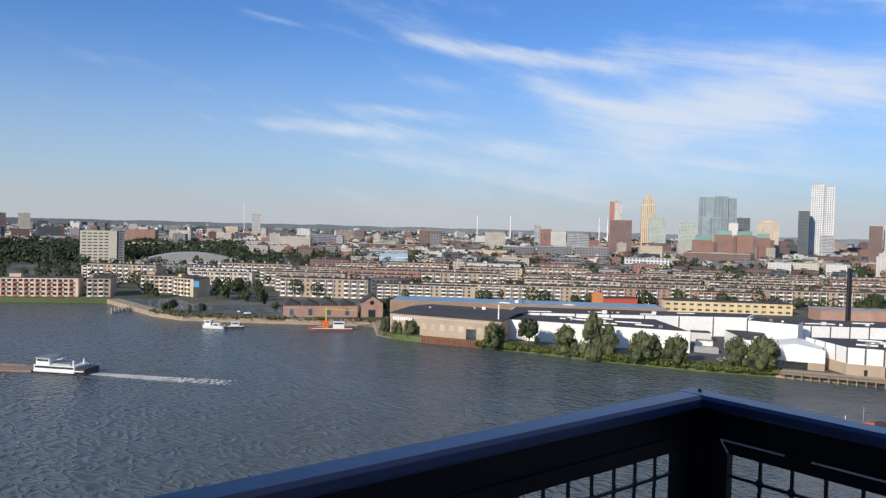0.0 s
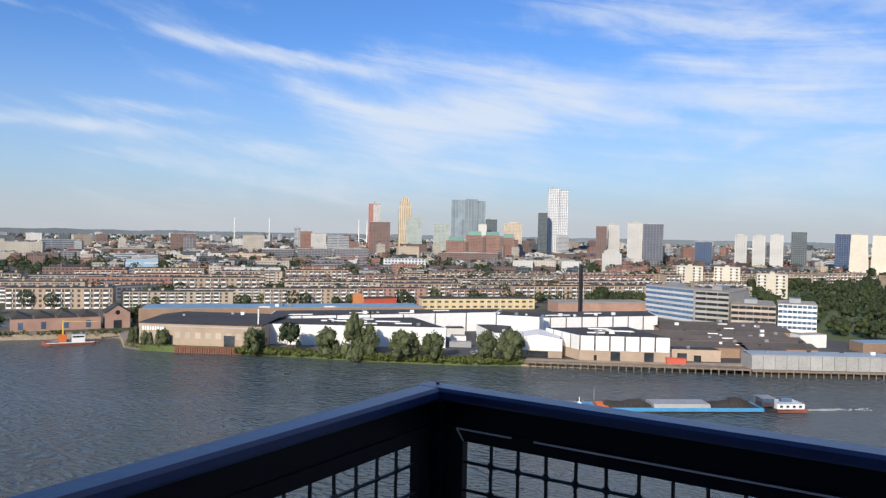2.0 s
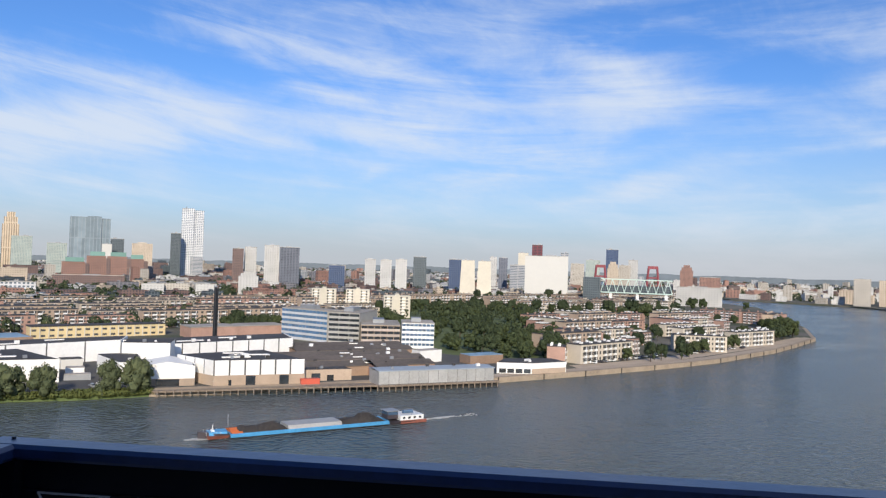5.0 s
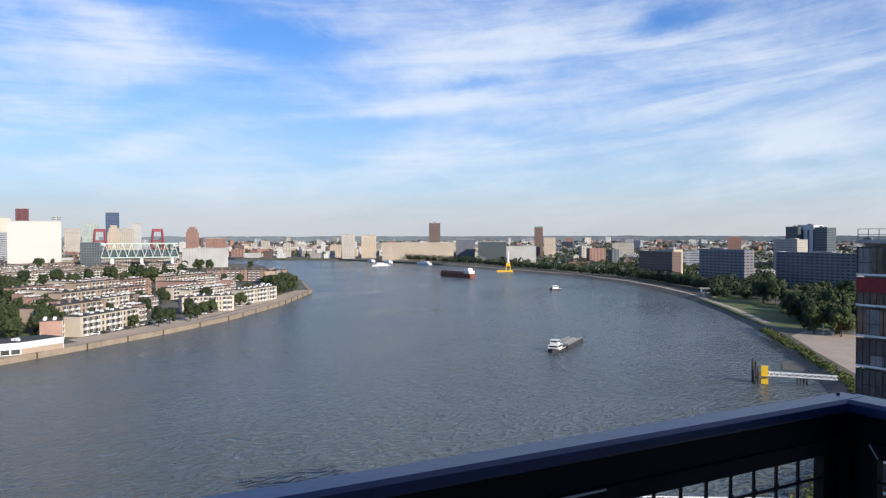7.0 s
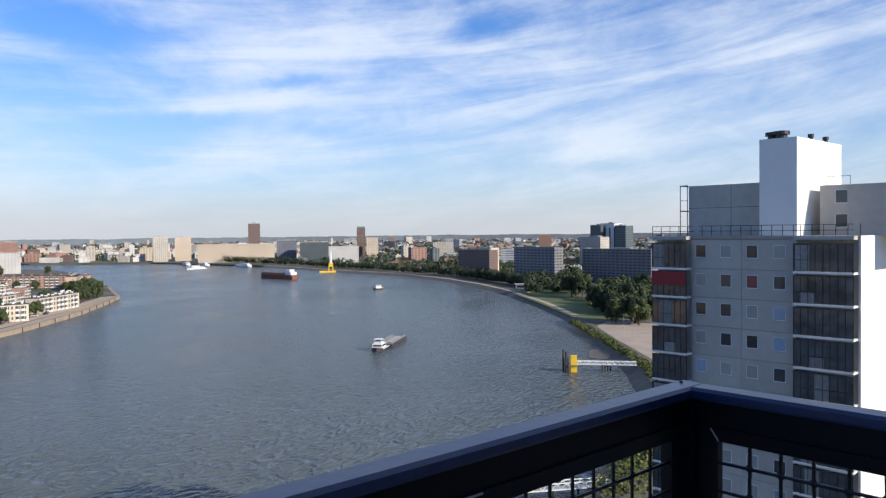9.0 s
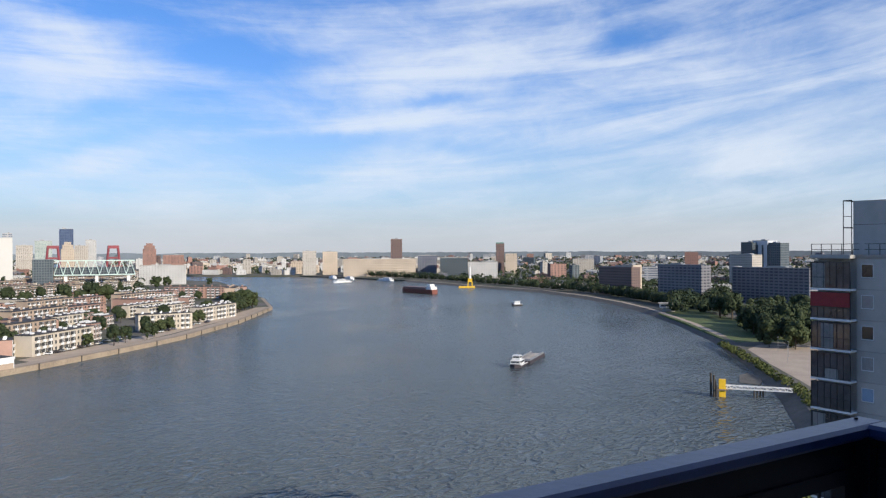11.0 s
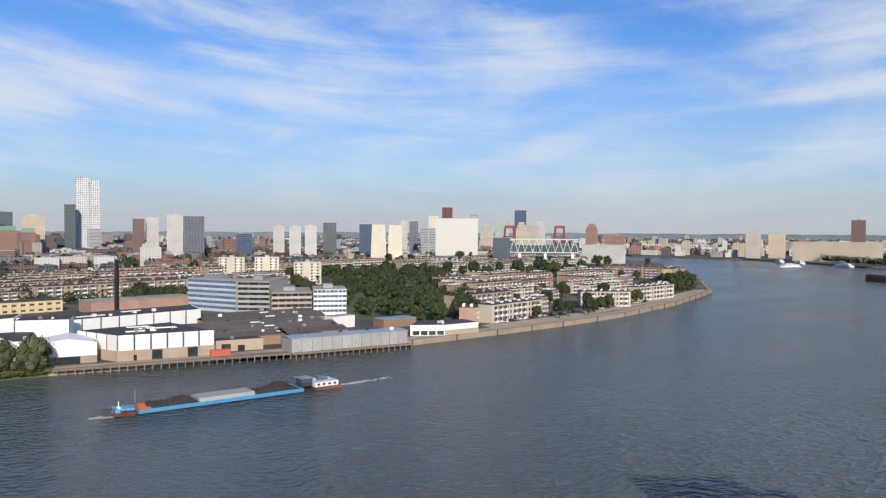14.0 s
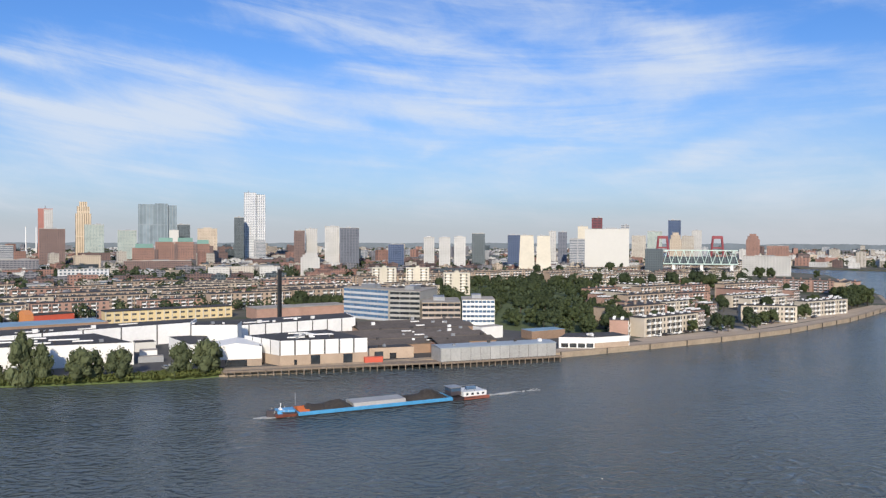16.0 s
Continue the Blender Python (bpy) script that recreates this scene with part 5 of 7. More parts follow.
# ---- housing ----
def block_kind(label, L, D, storeys, wall, roof, style, seed):
    """A row of flats; local front at y 0, facing minus y."""
    rng = random.Random(seed)
    H = storeys * 2.8 + 0.6
    t = thing("apartment_block", label, "apartment block", pose(0, 0, -80))
    part("body", boxes((0, L, 0, D, -0.3, H)), wall, t)
    part("roof", boxes((-0.25, L + 0.25, -0.25, D + 0.25, H, H + 0.35)), roof, t)
    step = {"gallery": 5.6, "terrace": 5.0, "slab": 4.2, "punched": 3.2}[style]
    n = int(L / step)
    glass, white = bmesh.new(), bmesh.new()
    for k in range(storeys):
        z = 0.3 + k * 2.8
        for i in range(n):
            x = (L - n * step) / 2 + i * step
            if style == "punched":
                box(glass, x + 0.8, x + step - 0.8, -0.05, -0.002, z + 0.9, z + 2.2)
                box(white, x + 0.7, x + step - 0.7, -0.12, -0.052, z + 0.78, z + 0.9)
                continue
            stair = i % 4 == 3 and style != "slab"
            if stair:
                box(glass, x + step * 0.35, x + step * 0.65, -0.05, -0.002, z + 0.8, z + 2.3)
                continue
            box(glass, x + 0.25, x + step - 0.25, -0.05, -0.002, z + 0.75, z + 2.35)
            box(white, x + step * 0.10, x + step * 0.62, -1.1, -1.0, z - 0.1, z + 0.95)
            box(white, x + step * 0.10, x + step * 0.62, -1.0, -0.06, z - 0.1, z + 0.05)
            box(white, x + step * 0.66, x + step * 0.72, -0.14, -0.06, z + 0.75, z + 2.35)
    tagged(part("glazing", glass, glass_far, t), kind="stuff")
    tagged(part("balcony_front", white, white_paint, t), kind="stuff")
    m = max(2, int(L / 9))
    tops = bmesh.new()
    for i in range(m):
        x = L * (i + 0.5) / m + rng.uniform(-1, 1)
        if style == "terrace":
            box(tops, x, x + 1.6, D * 0.25, D * 0.25 + 1.6, H + 0.3, H + 1.1)
            box(tops, x + 2.6, x + 3.6, D * 0.7, D * 0.7 + 1.4, H + 0.3, H + 1.3)
        else:
            box(tops, x, x + 1.6, D * 0.5, D * 0.5 + 0.9, H + 0.3, H + 1.8)
    tagged(part("roof_upstand", tops, white_paint if style == "terrace" else wall, t), kind="stuff")
    return t


BLOCKS = [
    ("pink brick gallery flats with white balconies", 62, 10, 4, brick_tan, roof_felt, "gallery"),
    ("red brick flats with white balconies", 46, 10, 4, brick_red, roof_felt, "gallery"),
    ("beige gallery flats with white balconies", 70, 11, 4, surface("beige_brick", (0.44, 0.37, 0.29), 0.85), roof_felt, "gallery"),
    ("white terraced flats with dark flat roofs", 54, 10, 3, surface("cream_brick", (0.56, 0.49, 0.39), 0.85), roof_felt, "terrace"),
    ("red brick terraced houses with white roof lights", 58, 10, 3, brick_red, roof_felt, "terrace"),
    ("grey concrete slab flats", 60, 12, 6, concrete, roof_pale, "slab"),
    ("brown brick flats with regular windows", 44, 12, 5, brick_brown, roof_felt, "punched"),
    ("cream rendered flats with regular windows", 50, 12, 5, surface("sand_render", (0.58, 0.50, 0.38), 0.8), roof_pale, "punched"),
    ("low brick workshop with pale flat roof", 40, 22, 2, brick_brown, roof_pale, "punched"),
    ("white rendered low apartment block", 48, 12, 4, whitewall, roof_pale, "slab"),
]
HOUSES = [block_kind(*b, seed=i) for i, b in enumerate(BLOCKS)]
fresh = set(range(len(HOUSES)))


def house(i, x, y, turn, sx=1.0, sz=1.0, group=""):
    m = pose(x, y, LAND, 0, 0, turn) @ Matrix.Diagonal((sx, 1, sz, 1))
    if i in fresh:
        fresh.discard(i)
        HOUSES[i].matrix_basis = m
        return tagged(HOUSES[i], group=group)
    return tagged(copy_thing(HOUSES[i], m), group=group)


taken = [(o.location.x, o.location.y, 70) for o in scene.objects if o.parent is None and o.type == "EMPTY" and o.name.split(".")[0] in
         ("skyscraper", "office_tower", "apartment_tower", "office_block", "apartment_block", "depot_building", "silo") and o.location.z > 0]
YARD = [(-60, 430), (-30, 360), (130, 280), (330, 225), (350, 300), (345, 470), (150, 500), (-60, 470)]


def free(x, y, r=30):
    return all((x - a) ** 2 + (y - b) ** 2 > (c * 0.5 + r) ** 2 for a, b, c in taken)


def bearing_of(x, y):
    return math.degrees(math.atan2(-x, y))


rh = random.Random(7)
CITY = [[] for _ in range(8)]


def far_block(k, x, y, turn, w, dep, h):
    CITY[k].append((x, y, turn, w, dep, h))


# long rows across the river, parallel to the bank
y = 545.0
while y < 2600:
    near = y < 800
    x = -0.62 * y - 40
    while x < 1.75 * y and x < 1500:
        i = rh.choice((0, 0, 1, 2, 2, 3))
        L = BLOCKS[i][1] if near else rh.choice((12, 16, 22, 30, 42, 60))
        turn = -4 + rh.uniform(-2, 2)
        ok = inside(x, y, NORTH_BANK) and inside(x + L, y, NORTH_BANK) and not inside(x + L / 2, y, WOOD) and not inside(x + L / 2, y, YARD) and free(x + L / 2, y)
        ok = ok and not (x < -140 and 520 < y < 1120 and not (y > 590 and y < 700 and x > -330)) and not (x > 420 and y < 520)
        if ok and near and rh.random() < 0.95:
            house(i, x, y + rh.uniform(-5, 5), turn, rh.uniform(0.9, 1.1), rh.uniform(0.85, 1.15), "rows of flats north of the river")
        elif ok and rh.random() < 0.9:
            tall = rh.random() < 0.10 and y > 1300
            far_block(rh.choice((0, 0, 0, 1, 1, 2, 3, 4, 4, 5, 5, 6, 7, 7)), x, y + rh.uniform(-10, 10), turn + rh.choice((0, 0, 0, 30)), L, rh.choice((10, 12, 16)), rh.uniform(22, 34) if tall else rh.uniform(7, 14))
        x += L + rh.choice((5, 7, 10, 22)) + (0 if near else rh.uniform(0, 22))
    y += 37 if near else 34 + (y - 800) * 0.03
for i in range(14):
    plant(rt.choice(("round", "dark", "wide", "round")), rt.uniform(264, 328), rt.uniform(482, 522), rt.uniform(9, 14), None, "trees behind the factory chimney")
# red and white terraces on the point
for i, x, y, turn, sx in ((3, 356, 251.6, -2, 0.90), (4, 347.5, 256, 35, 0.2), (4, 424, 262, -2, 0.8), (3, 476, 261, -50, 0.62), (3, 541, 247, -7, 0.9), (4, 605, 252, 8, 0.75),
                           (4, 700, 282, 12, 0.85), (0, 752, 308, 16, 0.7), (1, 806, 411, -89, 1.0), (1, 807.5, 363, -89, 0.9), (4, 796, 432, 0, 1.0)):
    house(i, x, y, turn, sx, 1.05, "terraces on the river point")
for k in range(1, 8):
    y, x0 = 258 + 27 * k, 352 + 18 * k
    x = x0
    while x < 690 + 18 * k - (60 if k < 2 else 0):
        i = (4, 3, 4, 0, 3, 1)[(k * 2 + int(x / 47)) % 6]
        if inside(x, y - 8, NORTH_BANK) and not inside(x + 30, y, WOOD):
            house(i, x, y - 4 + 0.02 * x, -3 if (k + int(x / 60)) % 4 else 84, 0.9, 0.95, "terraces on the river point")
        x += BLOCKS[i][1] * 0.9 + 9
# the far bank beyond the bend, and the town south of the river
for k in range(16):
    for j in range(26):
        b, dd = -62.0 - 0.85 * j + rh.uniform(-.4, .4), 1560 + 70 * k + rh.uniform(-25, 25)
        x, yy = -dd * math.sin(radians(b)), dd * math.cos(radians(b))
        if inside(x - 25, yy, SOUTH_BANK) and inside(x, yy + 35, SOUTH_BANK) and free(x, yy, 20) and rh.random() < 0.8:
            far_block(rh.choice((1, 1, 2, 2, 2, 3, 5, 0)), x, yy, b + rh.choice((0, 0, 20, -20)), rh.uniform(10, 34), 12, rh.uniform(8, 18) if rh.random() < .90 else rh.uniform(22, 32))
for k in range(24):
    for j in range(22):
        dd = 700 + 75 * k + rh.uniform(-25, 25)
        b = -80 - 1.55 * j + rh.uniform(-.6, .6)
        x, yy = -dd * math.sin(radians(b)), dd * math.cos(radians(b))
        if inside(x - 60, yy + 30, SOUTH_BANK) and inside(x, yy + 65, SOUTH_BANK) and free(x, yy, 25) and rh.random() < 0.66 and not (dd < 780 and b < -103):
            if dd < 980:
                house(rh.choice((1, 2, 3, 5, 6, 7, 8, 8, 9)), x, yy, b + rh.choice((0, 0, 25, -25)), rh.uniform(0.6, 0.9), rh.uniform(0.6, 0.95), "buildings south of the river")
            else:
                far_block(rh.choice((0, 1, 1, 2, 3, 4, 5, 6, 7)), x, yy, b + rh.choice((0, 0, 25, -25)), rh.uniform(10, 38), 13, rh.uniform(4, 9) if rh.random() < .93 else rh.uniform(18, 30))
# the city out to the horizon
for _ in range(2600):
    dd, b = 2300 + 2200 * rh.random() ** 1.3, rh.uniform(37, -114)
    x, yy = -dd * math.sin(radians(b)), dd * math.cos(radians(b))
    if inside(x, yy, NORTH_BANK) or inside(x, yy, SOUTH_BANK):
        far_block(rh.choice((0, 1, 2, 2, 4, 4, 5, 6, 6, 7)), x, yy, b + rh.choice((0, 0, 30, -30)), rh.uniform(10, 36), 16, rh.uniform(6, 12) if rh.random() < .94 else rh.uniform(16, 34))


def build_city():
    walls = (brownwin, creamwin, whitewin, ochrewin, darkgallery, redbrown, greywin, darkwin)
    words = ("brown brick", "cream brick", "white panel", "ochre brick", "dark gallery", "red brick", "grey", "dark glazed")
    for k, rows in enumerate(CITY):
        V, F, M = [], [], []
        for x, y, turn, w, dep, h in rows:
            c, s = math.cos(radians(turn)), math.sin(radians(turn))
            base = len(V)
            for z in (LAND - 0.3, LAND + h):
                for px, py in ((0, 0), (w, 0), (w, dep), (0, dep)):
                    V.append((x + px * c - py * s, y + px * s + py * c, z))
            for f in ((0, 1, 5, 4), (1, 2, 6, 5), (2, 3, 7, 6), (3, 0, 4, 7)):
                F.append([base + i for i in f])
                M.append(0)
            F.append([base + 4, base + 5, base + 6, base + 7])
            M.append(1)
            # stair head on the roof
            base = len(V)
            e = w * 0.3
            for z in (LAND + h, LAND + h + 2.2):
                for px, py in ((e, dep * .3), (e + 4, dep * .3), (e + 4, dep * .6), (e, dep * .6)):
                    V.append((x + px * c - py * s, y + px * s + py * c, z))
            for f in ((0, 1, 5, 4), (1, 2, 6, 5), (2, 3, 7, 6), (3, 0, 4, 7), (4, 5, 6, 7)):
                F.append([base + i for i in f])
                M.append(0)
        me = bpy.data.meshes.new("far_city_blocks")
        me.from_pydata(V, [], F)
        me.materials.append(walls[k])
        me.materials.append(roof_pale if k in (1, 2, 6) else roof_felt)
        me.polygons.foreach_set("material_index", M)
        tagged(new("far_city_blocks", me), words[k] + " city buildings far across the river", "buildings", kind="stuff")


build_city()

n = 0
while n < 44:
    x, yy = rt.uniform(390, 690), rt.uniform(246, 470)
    if inside(x, yy - 5, NORTH_BANK):
        plant(rt.choice(("round", "dark", "wide")), x, yy, rt.uniform(7, 11), None, "trees among the terraces")
        n += 1
for x, yy, h in ((640, 262, 20), (652, 258, 21), (663, 262, 21), (672, 258, 18), (628, 258, 15), (600, 250, 13), (655, 275, 18), (590, 246, 12), (470, 243, 10), (480, 242, 11), (520, 244, 11), (528, 243, 12), (395, 246, 9)):
    plant("round", x, yy, h, None, "trees at the river point")
# trees on the south promenade
prom_spots = []
PROM = ((690, -106), (770, -88), (865, -64), (1100, 66), (1300, 205), (1440, 340))
for i in range(190):
    f = i / 189 * 5
    j = min(4, int(f))
    f -= j
    x, yy = PROM[j][0] + (PROM[j + 1][0] - PROM[j][0]) * f, PROM[j][1] + (PROM[j + 1][1] - PROM[j][1]) * f
    prom_spots.append((x + rt.uniform(-3, 3) + 12, yy - 17 + rt.uniform(-3, 3)))
for i in range(54):
    x = rt.uniform(415, 640)
    yy = rt.uniform(-0.342, -0.275) * x
    plant(rt.choice(("wide", "wide", "round", "dark")), x, yy, rt.uniform(13, 19), None, "park trees on the south bank")
for i in range(20):
    x = rt.uniform(470, 600)
    yy = rt.uniform(-0.29, -0.252) * x
    plant(rt.choice(("wide", "dark", "round")), x, yy, rt.uniform(12, 17), None, "park trees on the south bank")
woods("promenade_trees", "long row of dark green promenade trees", prom_spots, 13, 1.0, leaf_c, 41, per=110)
prom_spots = []
for i in range(120):
    x = rt.uniform(640, 860)
    prom_spots.append((x, rt.uniform(-0.235, -0.165) * x))
woods("park_woods", "dense dark green trees behind the promenade", prom_spots, 14, 1.0, leaf_c, 42, per=110)
for x, yy, h in ((600, -136, 17), (612, -138, 19), (590, -142, 17), (606, -146, 18), (622, -150, 16), (640, -150, 13)):
    plant("dark", x, yy, h, None, "park trees on the south bank")

spots = []
while len(spots) < 900:
    d, b = rt.uniform(950, 1500), rt.uniform(31.5, 14.5)
    spots.append((-d * math.sin(radians(b)), d * math.cos(radians(b))))
woods("far_woods", "dark green park woodland beyond the flats", spots, 17, 2.0, leaf_c, 31)
spots = []
while len(spots) < 1500:
    dd, b = rt.uniform(560, 1250), rt.uniform(33, -58)
    x, yy = -dd * math.sin(radians(b)), dd * math.cos(radians(b))
    if inside(x, yy, NORTH_BANK) and not inside(x, yy, YARD):
        spots.append((x, yy))
while len(spots) < 1850:
    dd, b = rt.uniform(690, 1250), rt.uniform(-86, -109)
    x, yy = -dd * math.sin(radians(b)), dd * math.cos(radians(b))
    if inside(x - 20, yy + 25, SOUTH_BANK) and inside(x, yy + 32, SOUTH_BANK):
        spots.append((x, yy))
woods("street_trees", "dark green street trees between rows of flats", spots, 10.5, 0.95, leaf_c, 33, per=70)
spots = []
for k in range(7):
    for _ in range(16):
        spots.append((rt.uniform(-110, 300) + 12 * k, 539 + 37 * k + rt.uniform(-3, 3)))
woods("street_trees", "rounded dark street trees in front of the flats", spots, 11.5, 0.9, leaf_c, 35, per=130)
spots = []
while len(spots) < 7500:
    d, b = rt.uniform(850, 4300), rt.uniform(36, -115)
    x, yy = -d * math.sin(radians(b)), d * math.cos(radians(b))
    if (inside(x, yy, NORTH_BANK) or inside(x - 25, yy + 25, SOUTH_BANK)) and not (-84 < b < -62 and d < 1700):
        spots.append((x, yy))
woods("far_woods", "scattered far city trees", spots, 12, 2.2, leaf_c, 32, per=20)
# loose trees in the courts and along the belt behind the terraces
for x, yy, h, kind in ((508, 366, 12, "round"), (519, 356, 10, "wide"), (529, 319, 10, "round"), (404, 236, 11, "dark"), (416, 236, 9, "dark"),
                       (433, 232, 10, "dark"), (448, 235, 8, "round"), (583, 249, 11, "round"), (631, 254, 13, "dark"), (688, 265, 14, "round"),
                       (696, 459, 19, "dark"), (707, 450, 17, "wide"), (724, 447, 20, "dark"), (744, 443, 22, "wide"), (772, 444, 22, "tall"),
                       (1024, 535, 20, "wide"), (1036, 525, 18, "round"), (742, 372, 12, "wide"), (751, 364, 10, "dark"), (790, 365, 11, "wide"),
                       (1088, 484, 14, "round"), (782, 728, 18, "dark"), (795, 718, 20, "wide"), (818, 720, 17, "dark"), (946, 731, 18, "dark"),
                       (960, 720, 20, "tall"), (673, 556, 15, "wide"), (677, 539, 16, "dark"), (689, 528, 15, "round"), (699, 520, 16, "dark"),
                       (712, 509, 15, "wide"), (713, 495, 16, "dark"), (369, 281, 14, "dark"), (366, 272, 15, "wide"), (374, 293, 14, "dark")):
    plant(kind, x, yy, h, None, "trees among the terraces")


# ---- landmark buildings on the north bank ----
def office(label, p, q, depth, storeys, storey_h, wall, glass, band=None, bay=3.6, name="office_building"):
    """An office with real window bays, storey by storey."""
    m, L = along(p, q)
    t = thing(name, label, "office building", m)
    H = storeys * storey_h + 0.8
    part("body", boxes((0, L, 0, depth, -0.3, H)), wall, t)
    part("roof", boxes((-0.2, L + 0.2, -0.2, depth + 0.2, H, H + 0.4)), roof_pale, t)
    n = max(2, int(L / bay))
    step = L / n
    pane = mesh_of("window", boxes((0.15, step - 0.15, -0.10, -0.004, 0.0, storey_h * 0.5)), glass)
    spandrel = mesh_of("spandrel", boxes((0.0, L, -0.16, -0.004, 0.0, storey_h * 0.42)), band) if band else None
    for k in range(storeys):
        z = 0.5 + k * storey_h
        if spandrel:
            piece("spandrel", spandrel, t, pose(0, 0, z))
        for i in range(n):
            piece("window", pane, t, pose(i * step, 0, z + storey_h * 0.45))
    part("roof_plant", boxes((L * 0.3, L * 0.6, depth * 0.3, depth * 0.7, H + 0.4, H + 2.8)), steel_grey, t)
    return t


office("grey concrete office slab with blue glass bands", (287, 447), (294, 405), 15, 6, 3.3, concrete, surface("bright_blue_glass", (0.08, 0.17, 0.30), 0.15, grain=0.4, stain=0.3, vary=0.35, bump=0, spec=0.8), surface("pale_blue_panel", (0.50, 0.52, 0.53), 0.6), 3.2)
office("plain grey concrete stair and office wing", (294.5, 404), (306, 387), 40, 6, 3.2, concrete, glass_dark, None, 6.5)
frame_office = office("pale banded office with a white framed end", (299, 376), (318, 361), 40, 4, 3.3, brick_tan, glass_dark, surface("rose_panel", (0.46, 0.38, 0.32), 0.7))
white_office = office("white framed glass office with stepped balconies", (318.5, 360), (334, 347), 26, 5, 3.0, white_paint, glass_blue, None, 2.4)
for x0, y0, x1, y1, n in ((457, 658, 477, 643, 8), (485, 637, 504, 622, 8), (479, 569, 499, 553, 7)):
    m, L = along((x0, y0), (x1, y1))
    t = thing("apartment_tower", "cream point block of flats with stacked balconies", "apartment tower", m, "three cream point blocks")
    H = n * 2.9 + 1
    part("body", boxes((0, L * 0.42, 0, 18, -0.3, H), (L * 0.42, L * 0.58, 1.5, 17, -0.3, H + 1.6), (L * 0.58, L, 0, 18, -0.3, H)), creamwall, t)
    pane, slab = mesh_of("window", boxes((0, 1.6, -0.06, -0.004, 0, 1.5)), glass_dark), mesh_of("balcony", boxes((0, 3.2, -1.2, -0.01, 0, 1.0)), whitewall)
    for k in range(n):
        for f in (0.04, 0.24, 0.62, 0.84):
            piece("window", pane, t, pose(L * f, 0, 1.2 + k * 2.9))
        piece("balcony", slab, t, pose(L * 0.10, 0, 0.4 + k * 2.9))
        piece("balcony", slab, t, pose(L * 0.68, 0, 0.4 + k * 2.9))

t = thing("factory_chimney", "tall slim dark steel factory chimney", "chimney", pose(211, 397, LAND))
part("flue", tubes(((0, 0, 0), (0, 0, 37), 0.9, 0.8), sides=14), frame_dark, t)
part("flue", tubes(((1.5, 0.4, 0), (1.5, 0.4, 35.5), 0.6, 0.5), sides=12), frame_dark, t)
part("top_ring", tubes(((0, 0, 36.4), (0, 0, 37.3), 1.1), sides=14), steel_grey, t)
t = thing("flue_pipe", "slender pale steel vent pipe beside the white warehouse", "pipe", pose(27, 356, LAND))
part("pipe", tubes(((0, 0, 0), (0, 0, 17), 0.35, 0.3)), whitewall, t)

# yellow row and the orange house
m, L = along((148, 506), (229, 498))
t = thing("school_building", "yellow two-storey building with a dark flat roof", "building", m)
part("body", boxes((0, L, 0, 12, -0.3, 7.4)), yellow_wall, t)
part("roof", boxes((-0.4, L + 0.4, -0.5, 12.4, 7.4, 7.9)), roof_felt, t)
pane = mesh_of("window", boxes((0, 2.6, -0.08, -0.004, 0, 1.3)), glass_far)
pier = mesh_of("pier", boxes((0, 0.5, -0.35, -0.004, 0, 7.4)), creamwall)
for i in range(16):
    for z in (1.1, 4.6):
        piece("window", pane, t, pose(0.8 + i * 5.1, 0, z))
    piece("pier", pier, t, pose(i * 5.1, 0, 0))
t = thing("house", "orange-red building with an ochre gable", "building", along((107, 527), (137, 532))[0])
part("gable", profile([(-0.2, 0), (12, 0), (12, 6.5), (6, 9.0), (-0.2, 6.5)], 0, 5), orange_wall, t)
part("body", boxes((5, 30, 0, 12, -0.3, 5.6)), red_wall, t)
part("roof", boxes((4.9, 30.3, -0.2, 12.3, 5.6, 6.1)), roof_felt, t)
m, L = along((225, 470), (300, 462))
t = thing("factory_hall", "red brick long hall with grey roof", "warehouse", m)
part("body", boxes((8, L, 0, 20, -0.3, 7.0)), brick_red, t)
part("roof", boxes((7.6, L + .4, -.4, 20.4, 7.0, 7.5)), roof_pale, t)

# the white slab office, the arched hall and the flats by the harbour mouth
m, L = along((-396, 838), (-362, 853))
t = thing("office_slab", "tall cream office slab with rows of windows", "office building", m)
part("body", boxes((0, L, 0, 16, -0.3, 37)), creamwall, t)
part("dark_flank", boxes((L, L + 8, 1, 16, -0.3, 38.5)), darkgallery, t)
pane = mesh_of("window", boxes((0, 3.9, -0.1, -0.004, 0, 1.15)), glass_far)
for k in range(10):
    for i in range(5):
        piece("window", pane, t, pose(2.2 + i * 5.6, 0, 3.0 + k * 3.4))
m, L = along((-345, 850), (-225, 905))
arch = bmesh.new()
prev = None
for i in range(25):
    a = i / 24
    x, z = L * a, 0.8 + 13.2 * math.sin(math.pi * a) ** 0.85
    row = [arch.verts.new((x, yy, zz)) for yy, zz in ((0, z), (30, z), (30, -0.3), (0, -0.3))]
    if prev:
        for j in range(4):
            arch.faces.new((prev[j], row[j], row[(j + 1) % 4], prev[(j + 1) % 4]))
    else:
        arch.faces.new(row)
    prev = row
arch.faces.new(prev[::-1])
t = thing("sports_hall", "low grey metal hall with an arched roof", "hall", m)
part("vault", arch, silver_clad, t)
part("rim", boxes((-8, L + 18, -0.8, -0.02, -0.2, 2.6)), whitewall, t)


